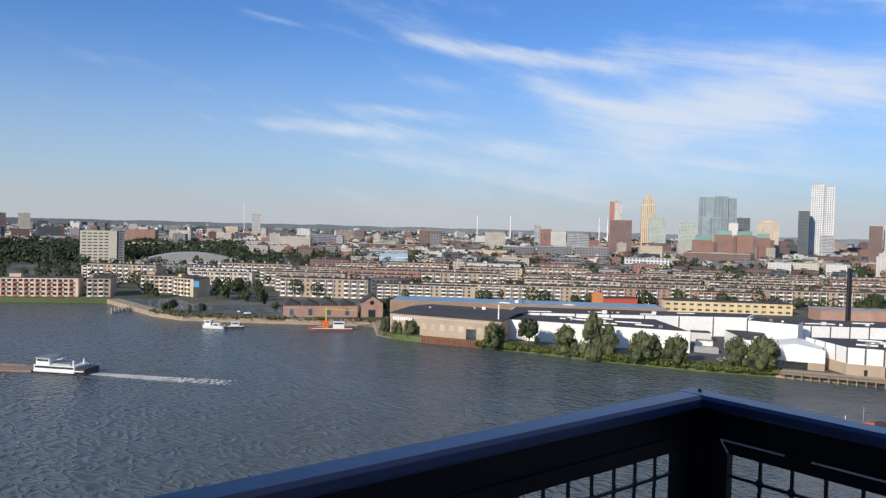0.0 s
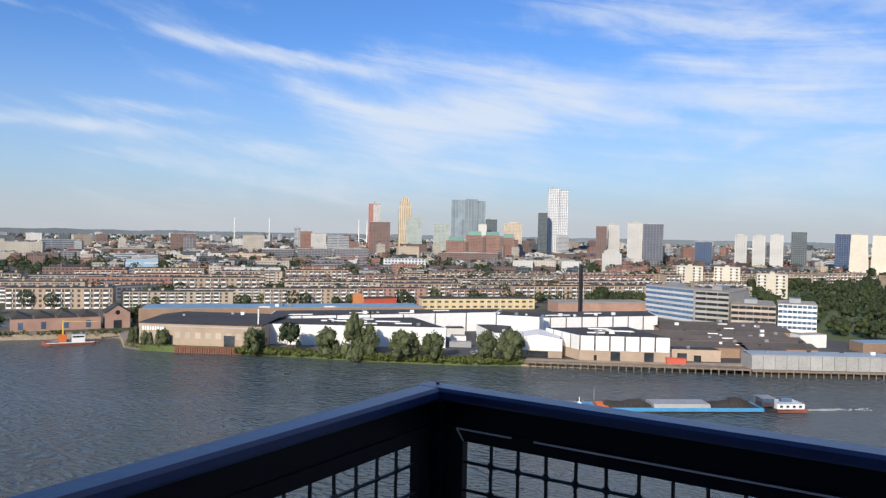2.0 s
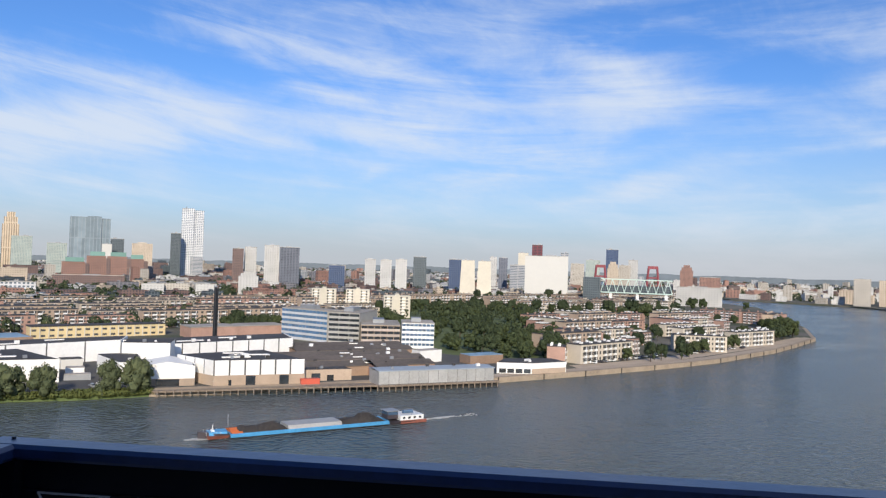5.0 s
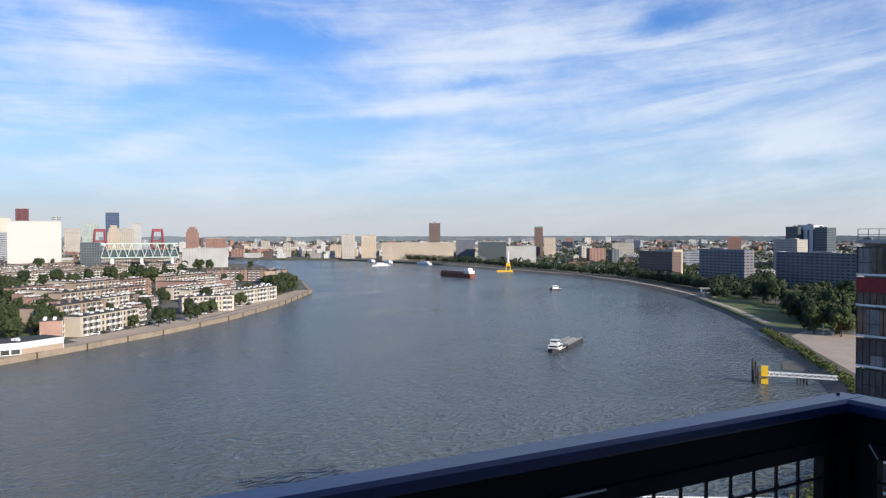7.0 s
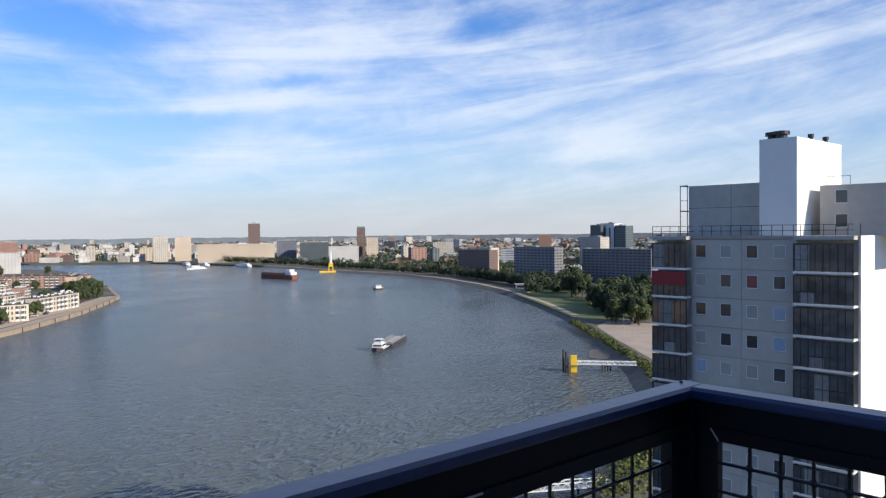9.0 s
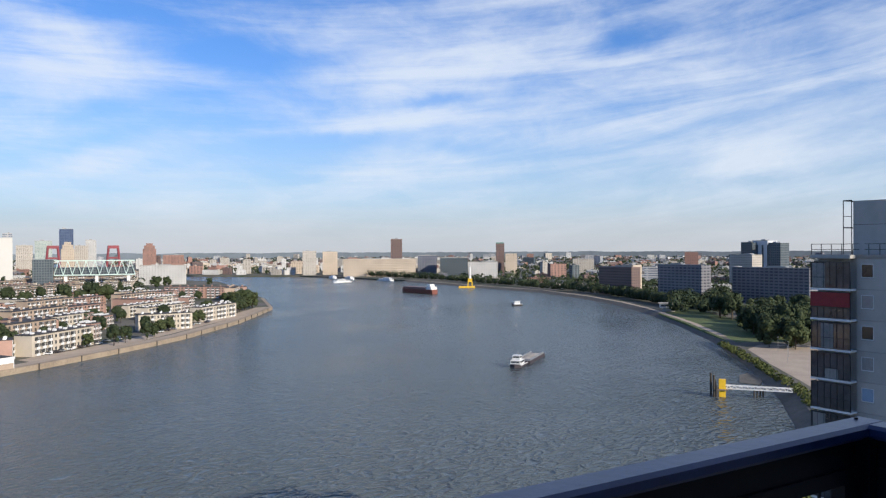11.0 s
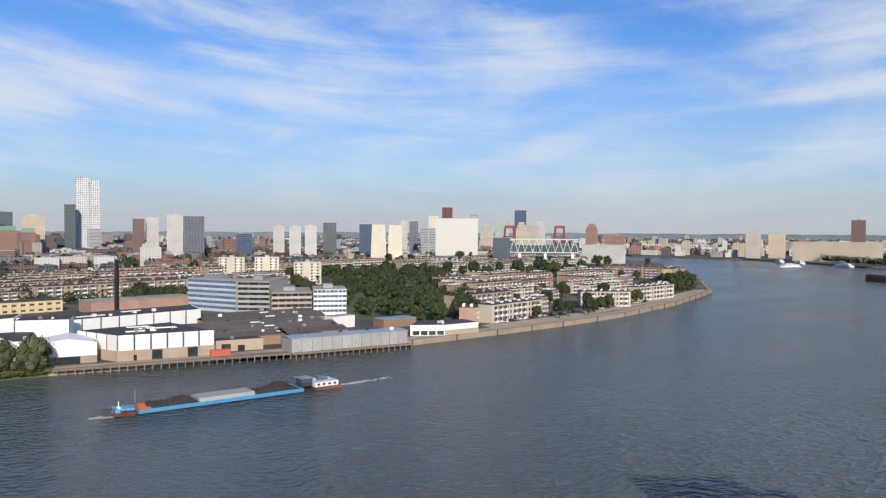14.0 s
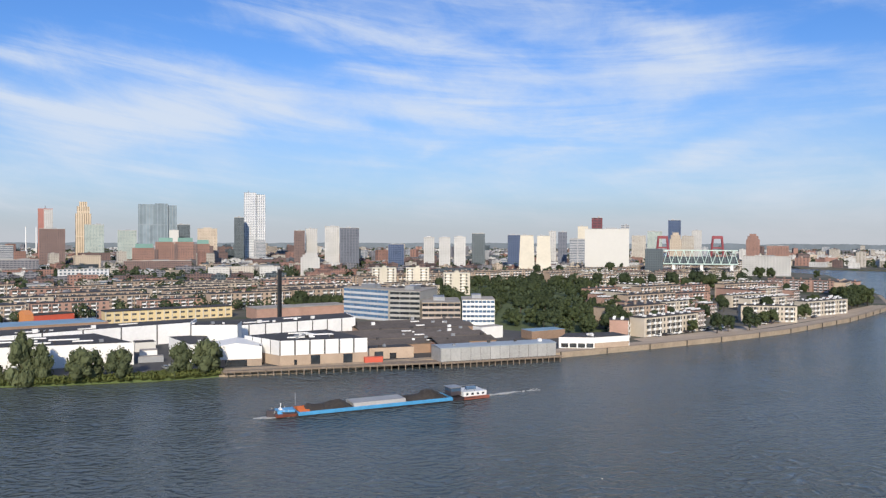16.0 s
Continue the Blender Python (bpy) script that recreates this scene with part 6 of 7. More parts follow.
def harbour_flats(label, p, q, depth, n, wall, bands):
    m, L = along(p, q)
    t = thing("apartment_block", label, "apartment block", m, "flats by the harbour mouth")
    H = n * 2.9 + 0.6
    part("body", boxes((0, L, 0, depth, -0.3, H)), wall, t)
    part("roof", boxes((-.3, L + .3, -.3, depth + .3, H, H + .4)), roof_felt, t)
    k = int(L / 3.4)
    pane, rail_b = mesh_of("window", boxes((0.3, 2.6, -0.06, -0.004, 0, 1.5)), glass_dark), mesh_of("balcony", boxes((0.2, 2.9, -0.9, -0.07, 0, 0.9)), bands)
    for s in range(n):
        for i in range(k):
            piece("window", pane, t, pose(0.4 + i * 3.4, 0, 1.1 + s * 2.9))
            if i % 2 == 0:
                piece("balcony", rail_b, t, pose(0.4 + i * 3.4, 0, 0.2 + s * 2.9))
    part("stair_head", boxes((L * .1, L * .25, 2, 6, H, H + 2.4)), wall, t)
    return t


harbour_flats("cream flats with red balcony fronts by the harbour", (-284, 493), (-238, 502), 12, 4, surface("rose_brick", (0.60, 0.46, 0.36), 0.85), surface("red_balcony", (0.46, 0.15, 0.09), 0.7))
harbour_flats("tan brick end block beside the harbour mouth", (-233, 503), (-219, 507), 30, 4, brick_tan, white_paint)
harbour_flats("tan brick flats behind the harbour mouth", (-214, 545), (-176, 540), 12, 4, brick_tan, white_paint)
harbour_flats("tan brick corner flats with pale gables", (-185, 530), (-168, 519), 14, 4, surface("straw_brick", (0.52, 0.42, 0.28), 0.85), white_paint)
for x, y, h, k in ((-196, 512, 9, 'dark'), (-190, 508, 8, 'round'), (-150, 512, 12, 'dark'), (-143, 505, 11, 'round'), (-136, 515, 13, 'dark'), (-128, 500, 9, 'wide'), (-120, 508, 10, 'round'), (-150, 428, 7, 'dark'), (-156, 432, 6, 'round'), (-140, 427, 6, 'tall'),
                   (-132, 423, 6, 'dark'), (-30, 442, 10, 'dark'), (-24, 440, 9, 'round'), (-110, 470, 9, 'dark'), (-70, 470, 9, 'round'), (-98, 455, 6, 'wide')):
    plant(k, x, y, h, None, 'trees round the harbour point')
# old gabled sheds on the point
m, L = along((-87, 424), (-47, 433))
t = thing("workshop", "brick workshop with sawtooth dark roofs", "workshop", m)
part("body", boxes((0, L, 0, 14, -0.3, 6.5)), brick_red, t)
for i in range(4):
    x = i * L / 4
    w = L / 4 - 0.4
    bm = bmesh.new()
    v = [bm.verts.new(c) for c in ((x, -.3, 6.5), (x + w, -.3, 6.5), (x + w * .3, -.3, 9.6), (x, 14.3, 6.5), (x + w, 14.3, 6.5), (x + w * .3, 14.3, 9.6))]
    for f in ((0, 1, 2), (5, 4, 3), (0, 3, 4, 1), (1, 4, 5, 2), (2, 5, 3, 0)):
        bm.faces.new([v[k] for k in f])
    part("sawtooth_roof", bm, roof_felt, t)
    part("window", boxes((x + 3.2, x + 5.4, -0.08, -0.004, 1.0, 4.6)), glass_blue, t)
m, L = along((-45, 433), (-33, 435))
t = thing("gable_house", "red brick gabled house with round window", "house", m)
bm = bmesh.new()
v = [bm.verts.new(c) for c in ((0, 0, -0.3), (L, 0, -0.3), (L, 0, 8), (L / 2, 0, 12), (0, 0, 8), (0, 16, -0.3), (L, 16, -0.3), (L, 16, 8), (L / 2, 16, 12), (0, 16, 8))]
for f in ((0, 1, 2, 3, 4), (9, 8, 7, 6, 5), (0, 4, 9, 5), (1, 6, 7, 2), (0, 5, 6, 1), (4, 3, 8, 9), (2, 7, 8, 3)):
    bm.faces.new([v[k] for k in f])
part("body", bm, brick_red, t)
bm = bmesh.new()
for sx in (-1, 1):
    v = [bm.verts.new(c) for c in ((L / 2 + sx * (L / 2 + .5), -.4, 7.75), (L / 2, -.4, 12.15), (L / 2, 16.4, 12.15), (L / 2 + sx * (L / 2 + .5), 16.4, 7.75),
                                   (L / 2 + sx * (L / 2 + .5), -.4, 8.05), (L / 2, -.4, 12.45), (L / 2, 16.4, 12.45), (L / 2 + sx * (L / 2 + .5), 16.4, 8.05))]
    for f in ((0, 1, 2, 3), (7, 6, 5, 4), (0, 4, 5, 1), (1, 5, 6, 2), (2, 6, 7, 3), (3, 7, 4, 0)):
        bm.faces.new([v[k] for k in f])
part("roof", bm, roof_felt, t)
part("round_window", tubes(((L / 2, -0.06, 8.2), (L / 2, -0.004, 8.2), 1.2), sides=16), glass_dark, t)
part("door", boxes((L / 2 - 2, L / 2 + 2, -0.06, -0.004, 0, 4.2)), glass_dark, t)

# red brick law-court blocks with green roofs
for b, w, h in ((-18.7, 40, 36), (-20.1, 34, 48), (-21.4, 36, 48), (-22.6, 30, 44)):
    t = thing("office_block", "red brick office block with green copper gable roof", "office building", pose(-1600 * math.sin(radians(b)), 1600 * math.cos(radians(b)), LAND, 0, 0, b), "brick blocks with green roofs")
    part("body", boxes((-w / 2, w / 2, 0, 30, -0.3, h)), redbrown, t)
    part("roof", profile([(-0.5, h), (30.5, h), (26, h + 8), (4, h + 8)], -w / 2 + 6, w / 2 - 2), copper_green, t)
    part("corner_tower", boxes((w / 2, w / 2 + 7, -2, 8, -0.3, h * 0.92)), brownwin, t)

# the bridge building and the red bridge towers
m, L = along((954, 642), (1006, 556))
t = thing("bridge_building", "glass office carried in a pale green steel truss", "office building", m)
part("glass_box", boxes((-26, -1, 2, 18, 0, 41)), darkwin, t)
part("inner_volume", boxes((0, L, 3, 16, 18, 30)), darkwin, t)
n = 9
part("top_chord", boxes((0, L, -0.6, 0.6, 38.4, 39.8)), green_truss, t)
part("bottom_chord", boxes((0, L, -0.6, 0.6, 19.0, 20.4)), green_truss, t)
for i in range(n):
    x0, x1 = L * i / n, L * (i + 1) / n
    mid = (x0 + x1) / 2
    part("brace", tubes(((x0, 0, 20), (mid, 0, 39), 0.55), sides=6), green_truss, t)
    part("brace", tubes(((mid, 0, 39), (x1, 0, 20), 0.55), sides=6), green_truss, t)
for x in (12, L * .5, L - 10):
    part("leg", boxes((x, x + 4, 2, 14, -0.3, 19)), whitewall, t)
for b in (-56.0, -59.7):
    t = thing("bridge_tower", "red steel portal tower of a cable bridge", "bridge", pose(-1500 * math.sin(radians(b)), 1500 * math.cos(radians(b)), LAND, 0, 0, b), "red bridge towers")
    for s in (-1, 1):
        part("leg", tubes(((s * 13, 0, -0.3), (s * 7.5, 0, 61), 2.4, 2.0), sides=8), bridge_red, t)
    part("crossbeam", boxes((-9, 9, -2, 2, 56, 61.5)), bridge_red, t)
    part("crossbeam", boxes((-10.5, 10.5, -1.6, 1.6, 38, 41)), bridge_red, t)
# far masts and stacks on the horizon
for tt, x, y, D, top, r in (("mast", -650, 2510, 0, 110, 1.2), ("stack", 255, 2900, 0, 95, 2.2), ("stack", 130, 2900, 0, 92, 2.2), ("stack", 560, 2750, 0, 92, 2.2), ("stack", 590, 2750, 0, 92, 2.2)):
    t = thing("chimney_stack" if tt == "stack" else "radio_mast", "slender pale far chimney stack" if tt == "stack" else "slender far radio mast on the skyline", "chimney" if tt == "stack" else "mast", pose(x, y, LAND))
    part("shaft", tubes(((0, 0, -0.3), (0, 0, top), r, r * 0.6)), whitewall, t)

# ---- quays ----
def quay(name, label, pts, z0, z1, width, material, inward):
    """A coping that follows the bank's edge."""
    bm = bmesh.new()
    prev = None
    for i, (x, y) in enumerate(pts):
        a, b = pts[max(0, i - 1)], pts[min(len(pts) - 1, i + 1)]
        d = Vector((b[0] - a[0], b[1] - a[1])).normalized()
        nx, ny = -d.y * inward, d.x * inward
        row = [bm.verts.new(c) for c in ((x - nx * .25, y - ny * .25, z0), (x - nx * .25, y - ny * .25, z1), (x + nx * width, y + ny * width, z1), (x + nx * width, y + ny * width, z0))]
        if prev:
            for j in range(4):
                bm.faces.new((prev[j], row[j], row[(j + 1) % 4], prev[(j + 1) % 4]))
        else:
            bm.faces.new(row)
        prev = row
    bm.faces.new(prev[::-1])
    return setting(name, bm, material, label, "quay")


NB = NORTH_BANK
quay("quay_wall_terraces", "pale stone quay wall with a sandy footpath", NB[19:28], -1.5, LAND + 0.12, 3.0, quay_stone, 1)
quay("quay_path", "sandy footpath along the quay", [(x + 0.5, y + 3.1) for x, y in NB[19:27]], 0, LAND + 0.08, 7.0, paving, 1)
t = thing("quay_fenders", "dark timber fender piles along the stone quay", "piles", pose(0, 0, 0))
post = mesh_of("pile", tubes(((0, 0, -2), (0, 0, 2.9), .28)), dark_timber)
for (x0, y0), (x1, y1) in zip(NB[19:26], NB[20:27]):
    k = int(math.hypot(x1 - x0, y1 - y0) / 20)
    for i in range(k):
        piece("pile", post, t, pose(x0 + (x1 - x0) * i / k, y0 + (y1 - y0) * i / k - .55, 0))
quay("quay_wall_yard", "worn stone quay below the shipyard sheds", NB[16:20], -1.5, LAND + 0.10, 5.0, quay_stone, 1)
quay("quay_wall_point", "stone quay of the harbour point", NB[3:10], -1.5, LAND + 0.10, 8.0, quay_stone, 1)
quay("quay_edge_harbour", "grassy dyke along the harbour flats", NB[1:4], -1.0, LAND + 0.10, 9.0, grass_mat, 1)
quay("bank_slope_yard", "overgrown bank slope below the white warehouse", NB[10:17], -1.0, LAND + 0.08, 4.0, grass_mat, 1)
bm = bmesh.new()
rows = []
for i, (x, y) in enumerate(SOUTH_WATER):
    rows.append([bm.verts.new(c) for c in ((x - 0.3, y + 1.0, -0.4), (x, y, 0.15), (x + REVET * 0.16, y - REVET * 0.55, 1.5), (x + REVET * 0.3, y - REVET, LAND + 0.1), (x + REVET * 0.4, y - REVET * 1.5, LAND + 0.1), (x + REVET * 0.4, y - REVET * 1.5, -0.4))])
for p, q in zip(rows, rows[1:]):
    for k in range(6):
        bm.faces.new((p[k], q[k], q[(k + 1) % 6], p[(k + 1) % 6]))
bm.faces.new(rows[0]), bm.faces.new(rows[-1][::-1])
setting("river_revetment", bm, basalt, "dark basalt river slope along the south bank", "river bank")
quay("promenade_road", "pale promenade path above the river slope", [(x + 3, y - 10) for x, y in SOUTH_WATER[6:]], 0, LAND + 0.14, 4.0, paving, 1)
slab_on("lawn", [(450, -107), (560, -103), (640, -97), (684, -118), (680, -134), (560, -150), (455, -142)], 0, LAND + 0.05, grass_mat, "mown lawn on the south bank", "lawn")
slab_on("car_park", [(302, -103), (360, -105), (415, -106), (440, -120), (440, -148), (360, -140), (290, -120)], 0, LAND + 0.04, paving, "sandy paved yard beside the river", "yard")
slab_on("yard_paving", [(-24, 374), (20, 354), (131, 301), (244, 263), (330, 243), (330, 300), (290, 400), (150, 470), (-20, 450)], 0, LAND + 0.03, asphalt, "worn asphalt of the shipyard", "yard")
slab_on("harbour_basin", [(-214, 493), (-168, 440), (-150, 448), (-60, 446), (-60, 462), (-150, 470), (-170, 500)], 0, LAND + 0.03, water_mat, "small harbour basin behind the point", "water")
slab_on("park_grass", [(326, 300), (352, 262), (415, 290), (500, 368), (640, 498), (740, 640), (620, 695), (520, 645), (400, 520), (325, 470), (310, 440)], 0, LAND + 0.05, grass_mat, "rough grass under the wooded strip", "grass")
scrub("point_scrub", "weeds and low bushes on the harbour point", NB[4:9], 150, 3.0, 2.2, 24, scrub_mat, 2.4)
slab_on("promenade_paving", [(338, 236), (389, 232), (458, 232), (553, 235), (616, 239), (684, 247), (680, 258), (610, 251), (550, 247), (458, 244), (389, 246), (346, 252)], 0, LAND + 0.035, paving, "sandy paved promenade along the quay", "promenade")
slab_on("gravel_spit", [(330, -82), (350, -87), (356, -93), (340, -94), (326, -89)], -1, 0.22, basalt, "low gravel spit at the river edge", "shore")

# timber jetty in front of the quay halls
def jetty(p, q, width, label, piles):
    m, L = along(p, q, 0)
    t = thing("jetty", label, "jetty", m)
    n = int(L / 2.0)
    plank = mesh_of("plank", boxes((0.03, L / n - 0.03, 0, width, 2.35, 2.58)), timber)
    for i in range(n):
        piece("plank", plank, t, pose(i * L / n, 0, 0))
    pile = mesh_of("pile", tubes(((0, 0, -2), (0, 0, 2.9), 0.24)), timber)
    for i in range(piles):
        piece("post", pile, t, pose(L * (i + 0.5) / piles, -0.15, 0))
    part("beam", boxes((0, L, 0.05, 0.35, 1.9, 2.34)), timber, t)
    part("back_wall", boxes((0, L, width - .3, width, -1, 2.34)), dark_timber, t)
    return t


jetty((131, 293.5), (216, 256.5), 7, "weathered timber jetty on piles before the quay halls", 30)
jetty((214, 255), (270, 235.2), 3, "weathered timber jetty on piles below the silver shed", 20)
m, L = along((-9, 361), (20, 349), 0)
t = thing("sheet_pile_wall", "rust-red steel sheet pile wall", "quay wall", m)
rib = mesh_of("pile", boxes((0.1, 0.9, -0.5, 0.0, -1.5, 2.7)), rust_steel)
for i in range(int(L / 1.1)):
    piece("pile", rib, t, pose(i * 1.1, 0, 0))
part("cap", boxes((0, L, -.55, 0.6, 2.7, 3.0)), rust_steel, t)
for i, x in enumerate((2, 13)):
    t = thing("machinery_frame", "grey steel machinery frame on the shipyard quay", "machinery", pose(-6 + i * 14, 366 - i * 5.5, LAND, 0, 0, -22))
    for k in range(5):
        part("post", boxes((k * 2.2, k * 2.2 + .25, 0, .25, 0, 4.5)), steel_grey, t)
    part("rail", boxes((0, 9.1, 0, .25, 4.5, 4.8)), steel_grey, t)
    part("rail", boxes((0, 9.1, 0, .25, 2.0, 2.3)), steel_grey, t)
    part("deck", boxes((0, 9.1, .3, 4, .2, 1.6)), steel_grey, t)
t = thing("container", "red steel skip container on the jetty", "container", pose(188, 276, LAND, 0, 0, -22))
part("body", boxes((0, 8, 0, 2.4, 0.1, 2.2)), red_wall, t)
part("rim", boxes((-.1, 8.1, -.1, 2.5, 2.2, 2.4)), red_wall, t)
# plain white letter-like shapes on the brick hall
m, L = along((-24.5, 374), (28, 351))
for i in range(9):
    part("painted_sign_shape", boxes((1.5 + i * 1.2, 2.3 + i * 1.2, -0.17, -0.141, 6.5, 8.2)), white_paint, brick_hall, "faded white painted sign shape")

# ---- boats ----
def hull(L, W, H, sheer=0.6, bow=0.14, stern=0.04):
    """A hull along x, bow at x 0."""
    bm = bmesh.new()
    rows = []
    n = 14
    for i in range(n + 1):
        a = i / n
        k = min(1.0, (a / bow) ** 0.6) if a < bow else (1.0 if a < 1 - stern else 0.85)
        h = H + sheer * max(0, 1 - a / 0.25) ** 2
        w = W / 2 * max(0.06, k)
        rows.append([bm.verts.new(c) for c in ((a * L, -w * .8, -0.6), (a * L, -w, h), (a * L, w, h), (a * L, w * .8, -0.6))])
    for p, q in zip(rows, rows[1:]):
        for j in range(4):
            bm.faces.new((p[j], q[j], q[(j + 1) % 4], p[(j + 1) % 4]))
    bm.faces.new(rows[0]), bm.faces.new(rows[-1][::-1])
    return bm


def heap(x0, x1, w, z, h, seed):
    """A cargo heap with a wavy back."""
    r = random.Random(seed)
    bm = bmesh.new()
    n, k = 22, 8
    grid = []
    for i in range(n + 1):
        a = i / n
        ridge = h * (math.sin(math.pi * a) ** 0.5) * (0.75 + 0.25 * math.sin(a * 9 + seed) + r.uniform(-.06, .06))
        grid.append([bm.verts.new((x0 + (x1 - x0) * a, w * (j / k - .5), z + ridge * math.sin(math.pi * j / k) * r.uniform(.9, 1.05))) for j in range(k + 1)])
    for p, q in zip(grid, grid[1:]):
        for j in range(k):
            bm.faces.new((p[j], q[j], q[j + 1], p[j + 1]))
    return bm


m, L = along((113, 220.5), (189, 201.6), 0)
barge = thing("cargo_barge", "blue river cargo barge laden with dark coal", "barge", m)
part("hull", hull(L, 9.2, 0.9, 1.3), hull_dark, barge)
part("hull_band", boxes((9, L - 15, -4.75, -4.6, 0.45, 1.3), (9, L - 15, 4.6, 4.75, 0.45, 1.3)), hull_blue, barge, "bright blue painted side")
part("coaming", boxes((9, L - 15, -4.55, -4.2, 0.9, 1.55), (9, L - 15, 4.2, 4.55, 0.9, 1.55), (9, 9.4, -4.2, 4.2, 0.9, 1.55), (L - 15.4, L - 15, -4.2, 4.2, 0.9, 1.55)), hull_blue, barge)
part("hold_floor", boxes((9.4, L - 15.4, -4.2, 4.2, 0.91, 1.2)), hull_dark, barge)
part("coal", heap(10.5, 28, 8.3, 1.2, 2.9, 1), coal_mat, barge, "dark brown coal heap")
part("coal", heap(45, L - 15.6, 8.3, 1.2, 3.3, 2), coal_mat, barge, "dark brown coal heap")
part("hatch_cover", profile([(-4.3, 1.55), (4.3, 1.55), (3.6, 2.6), (-3.6, 2.6)], 27.5, 46), silver_clad, barge, "pale grey metal hatch cover")
part("hatch_cover", profile([(-4.3, 1.55), (4.3, 1.55), (0, 2.6)], 9.5, 13), orange_paint, barge, "red-orange folded hatch cover")
part("foredeck", profile([(-2.6, 1.0), (2.6, 1.0), (2.2, 2.0), (-2.2, 2.0)], 3, 8.5), hull_blue, barge)
part("windlass", tubes(((4.5, -1, 2.0), (4.5, 1, 2.0), .5), ((4.5, 0, 2.0), (4.5, 0, 4.0), .1)), whitewall, barge)
part("bow_trim", profile([(-3.5, 0.2), (3.5, 0.2), (3.9, 1.1), (-3.9, 1.1)], 2.4, 9), hull_red, barge)
part("mast", tubes(((9.2, 0, 2.9), (9.2, 0, 7), .09)), steel_grey, barge)
wheel = part("wheelhouse", boxes((L - 14.6, L - 10.6, -2.4, 2.4, 1.6, 4.2)), hull_dark, barge, "dark wheelhouse")
part("wheelhouse_window", boxes((L - 14.66, L - 14.61, -2.2, 2.2, 3.0, 4.0), (L - 14.4, L - 10.8, -2.46, -2.41, 3.0, 4.0)), glass_blue, wheel)
part("wheelhouse_roof", boxes((L - 15, L - 10.2, -2.7, 2.7, 4.2, 4.4)), steel_grey, wheel)
cabin = part("cabin", boxes((L - 10.4, L - 1.2, -3.9, 3.9, 1.1, 2.75)), boat_white, barge, "white painted deckhouse")
for i in range(4):
    part("cabin_window", boxes((L - 9.4 + i * 2.1, L - 8.5 + i * 2.1, -3.96, -3.905, 1.6, 2.3)), glass_dark, cabin)
part("deck_car", profile([(-0.8, 2.75), (0.8, 2.75), (0.8, 3.35), (0.55, 3.85), (-0.55, 3.85), (-0.8, 3.35)], L - 7.5, L - 3.8), glass_blue, barge, "small blue car parked on the deckhouse")
for x in (2.2, 3.6, 5.0, 6.4):
    for y in (-2.6, 2.6):
        part("bow_rail_post", tubes(((x, y * (0.55 + x / 14), 1.0), (x, y * (0.55 + x / 14), 2.3), .05), sides=6), boat_white, barge)
part("stern_rail", boxes((L - 10.2, L - 1.4, -3.8, -3.74, 3.45, 3.52), (L - 10.2, L - 1.4, 3.74, 3.8, 3.45, 3.52), (L - 10.2, L - 10.14, -3.8, -3.74, 2.75, 3.45), (L - 6.0, L - 5.94, -3.8, -3.74, 2.75, 3.45), (L - 1.46, L - 1.4, -3.8, -3.74, 2.75, 3.45)), steel_grey, barge)
part("stern_trim", boxes((L - 10.4, L - .3, -4.45, -4.2, 0.1, 1.2)), hull_red, barge)


def wake(points, width, label, count=420):
    """Low broken crests of foam that trail a boat."""
    bm = bmesh.new()
    r = random.Random(9)
    for i in range(count):
        a = r.random() ** 1.5
        k = a * (len(points) - 1)
        j = min(len(points) - 2, int(k))
        f = k - j
        x = points[j][0] + (points[j + 1][0] - points[j][0]) * f
        y = points[j][1] + (points[j + 1][1] - points[j][1]) * f
        w = width * (0.35 + a)
        x, y = x + r.uniform(-w, w) * .5, y + r.uniform(-w, w) * .5
        l, h = r.uniform(0.4, 1.8) * (1.2 - a), r.uniform(.03, .10)
        q = r.uniform(.12, .5)
        box(bm, x - l, x + l, y - q, y + q, -0.05, h)
    return tagged(new("wake_foam", mesh_of("wake_foam", bm, foam_mat)), label, "foam", kind="stuff")


wake([(111, 221), (115, 218.6), (121, 216.6)], 2.2, "white bow wave of the cargo barge", 120)
wake([(190, 201.3), (200, 199.4), (214, 196.5)], 2.6, "pale foam wake behind the cargo barge", 90)
wake([(-122.5, 270.5), (-110, 268), (-96, 265), (-72, 261)], 6.0, "white foam wake behind the push boat", 800)


def workboat(label, x, y, turn, L, W, hull_mat, cabins, name="workboat", mast=6.0):
    t = thing(name, label, "boat", pose(x, y, 0, 0, 0, turn))
    part("hull", hull(L, W, 1.3, .7), hull_mat, t)
    part("gunwale", boxes((L * .1, L * .98, -W / 2 - .06, -W / 2 + .1, 1.1, 1.45), (L * .1, L * .98, W / 2 - .1, W / 2 + .06, 1.1, 1.45)), boat_white, t)
    for a, b, z0, z1, w in cabins:
        c = part("cabin", boxes((L * a, L * b, -W / 2 * w, W / 2 * w, z0, z1)), boat_white, t, "white painted cabin")
        part("cabin_window", boxes((L * a - .05, L * a - .01, -W / 2 * w * .85, W / 2 * w * .85, z1 - 1.1, z1 - .35), (L * a + .4, L * b - .4, -W / 2 * w - .05, -W / 2 * w - .01, z1 - 1.1, z1 - .35)), glass_dark, c)
    if mast:
        part("mast", tubes(((L * .5, 0, 1.3), (L * .5, 0, mast + 1.3), .10)), steel_grey, t)
    return t


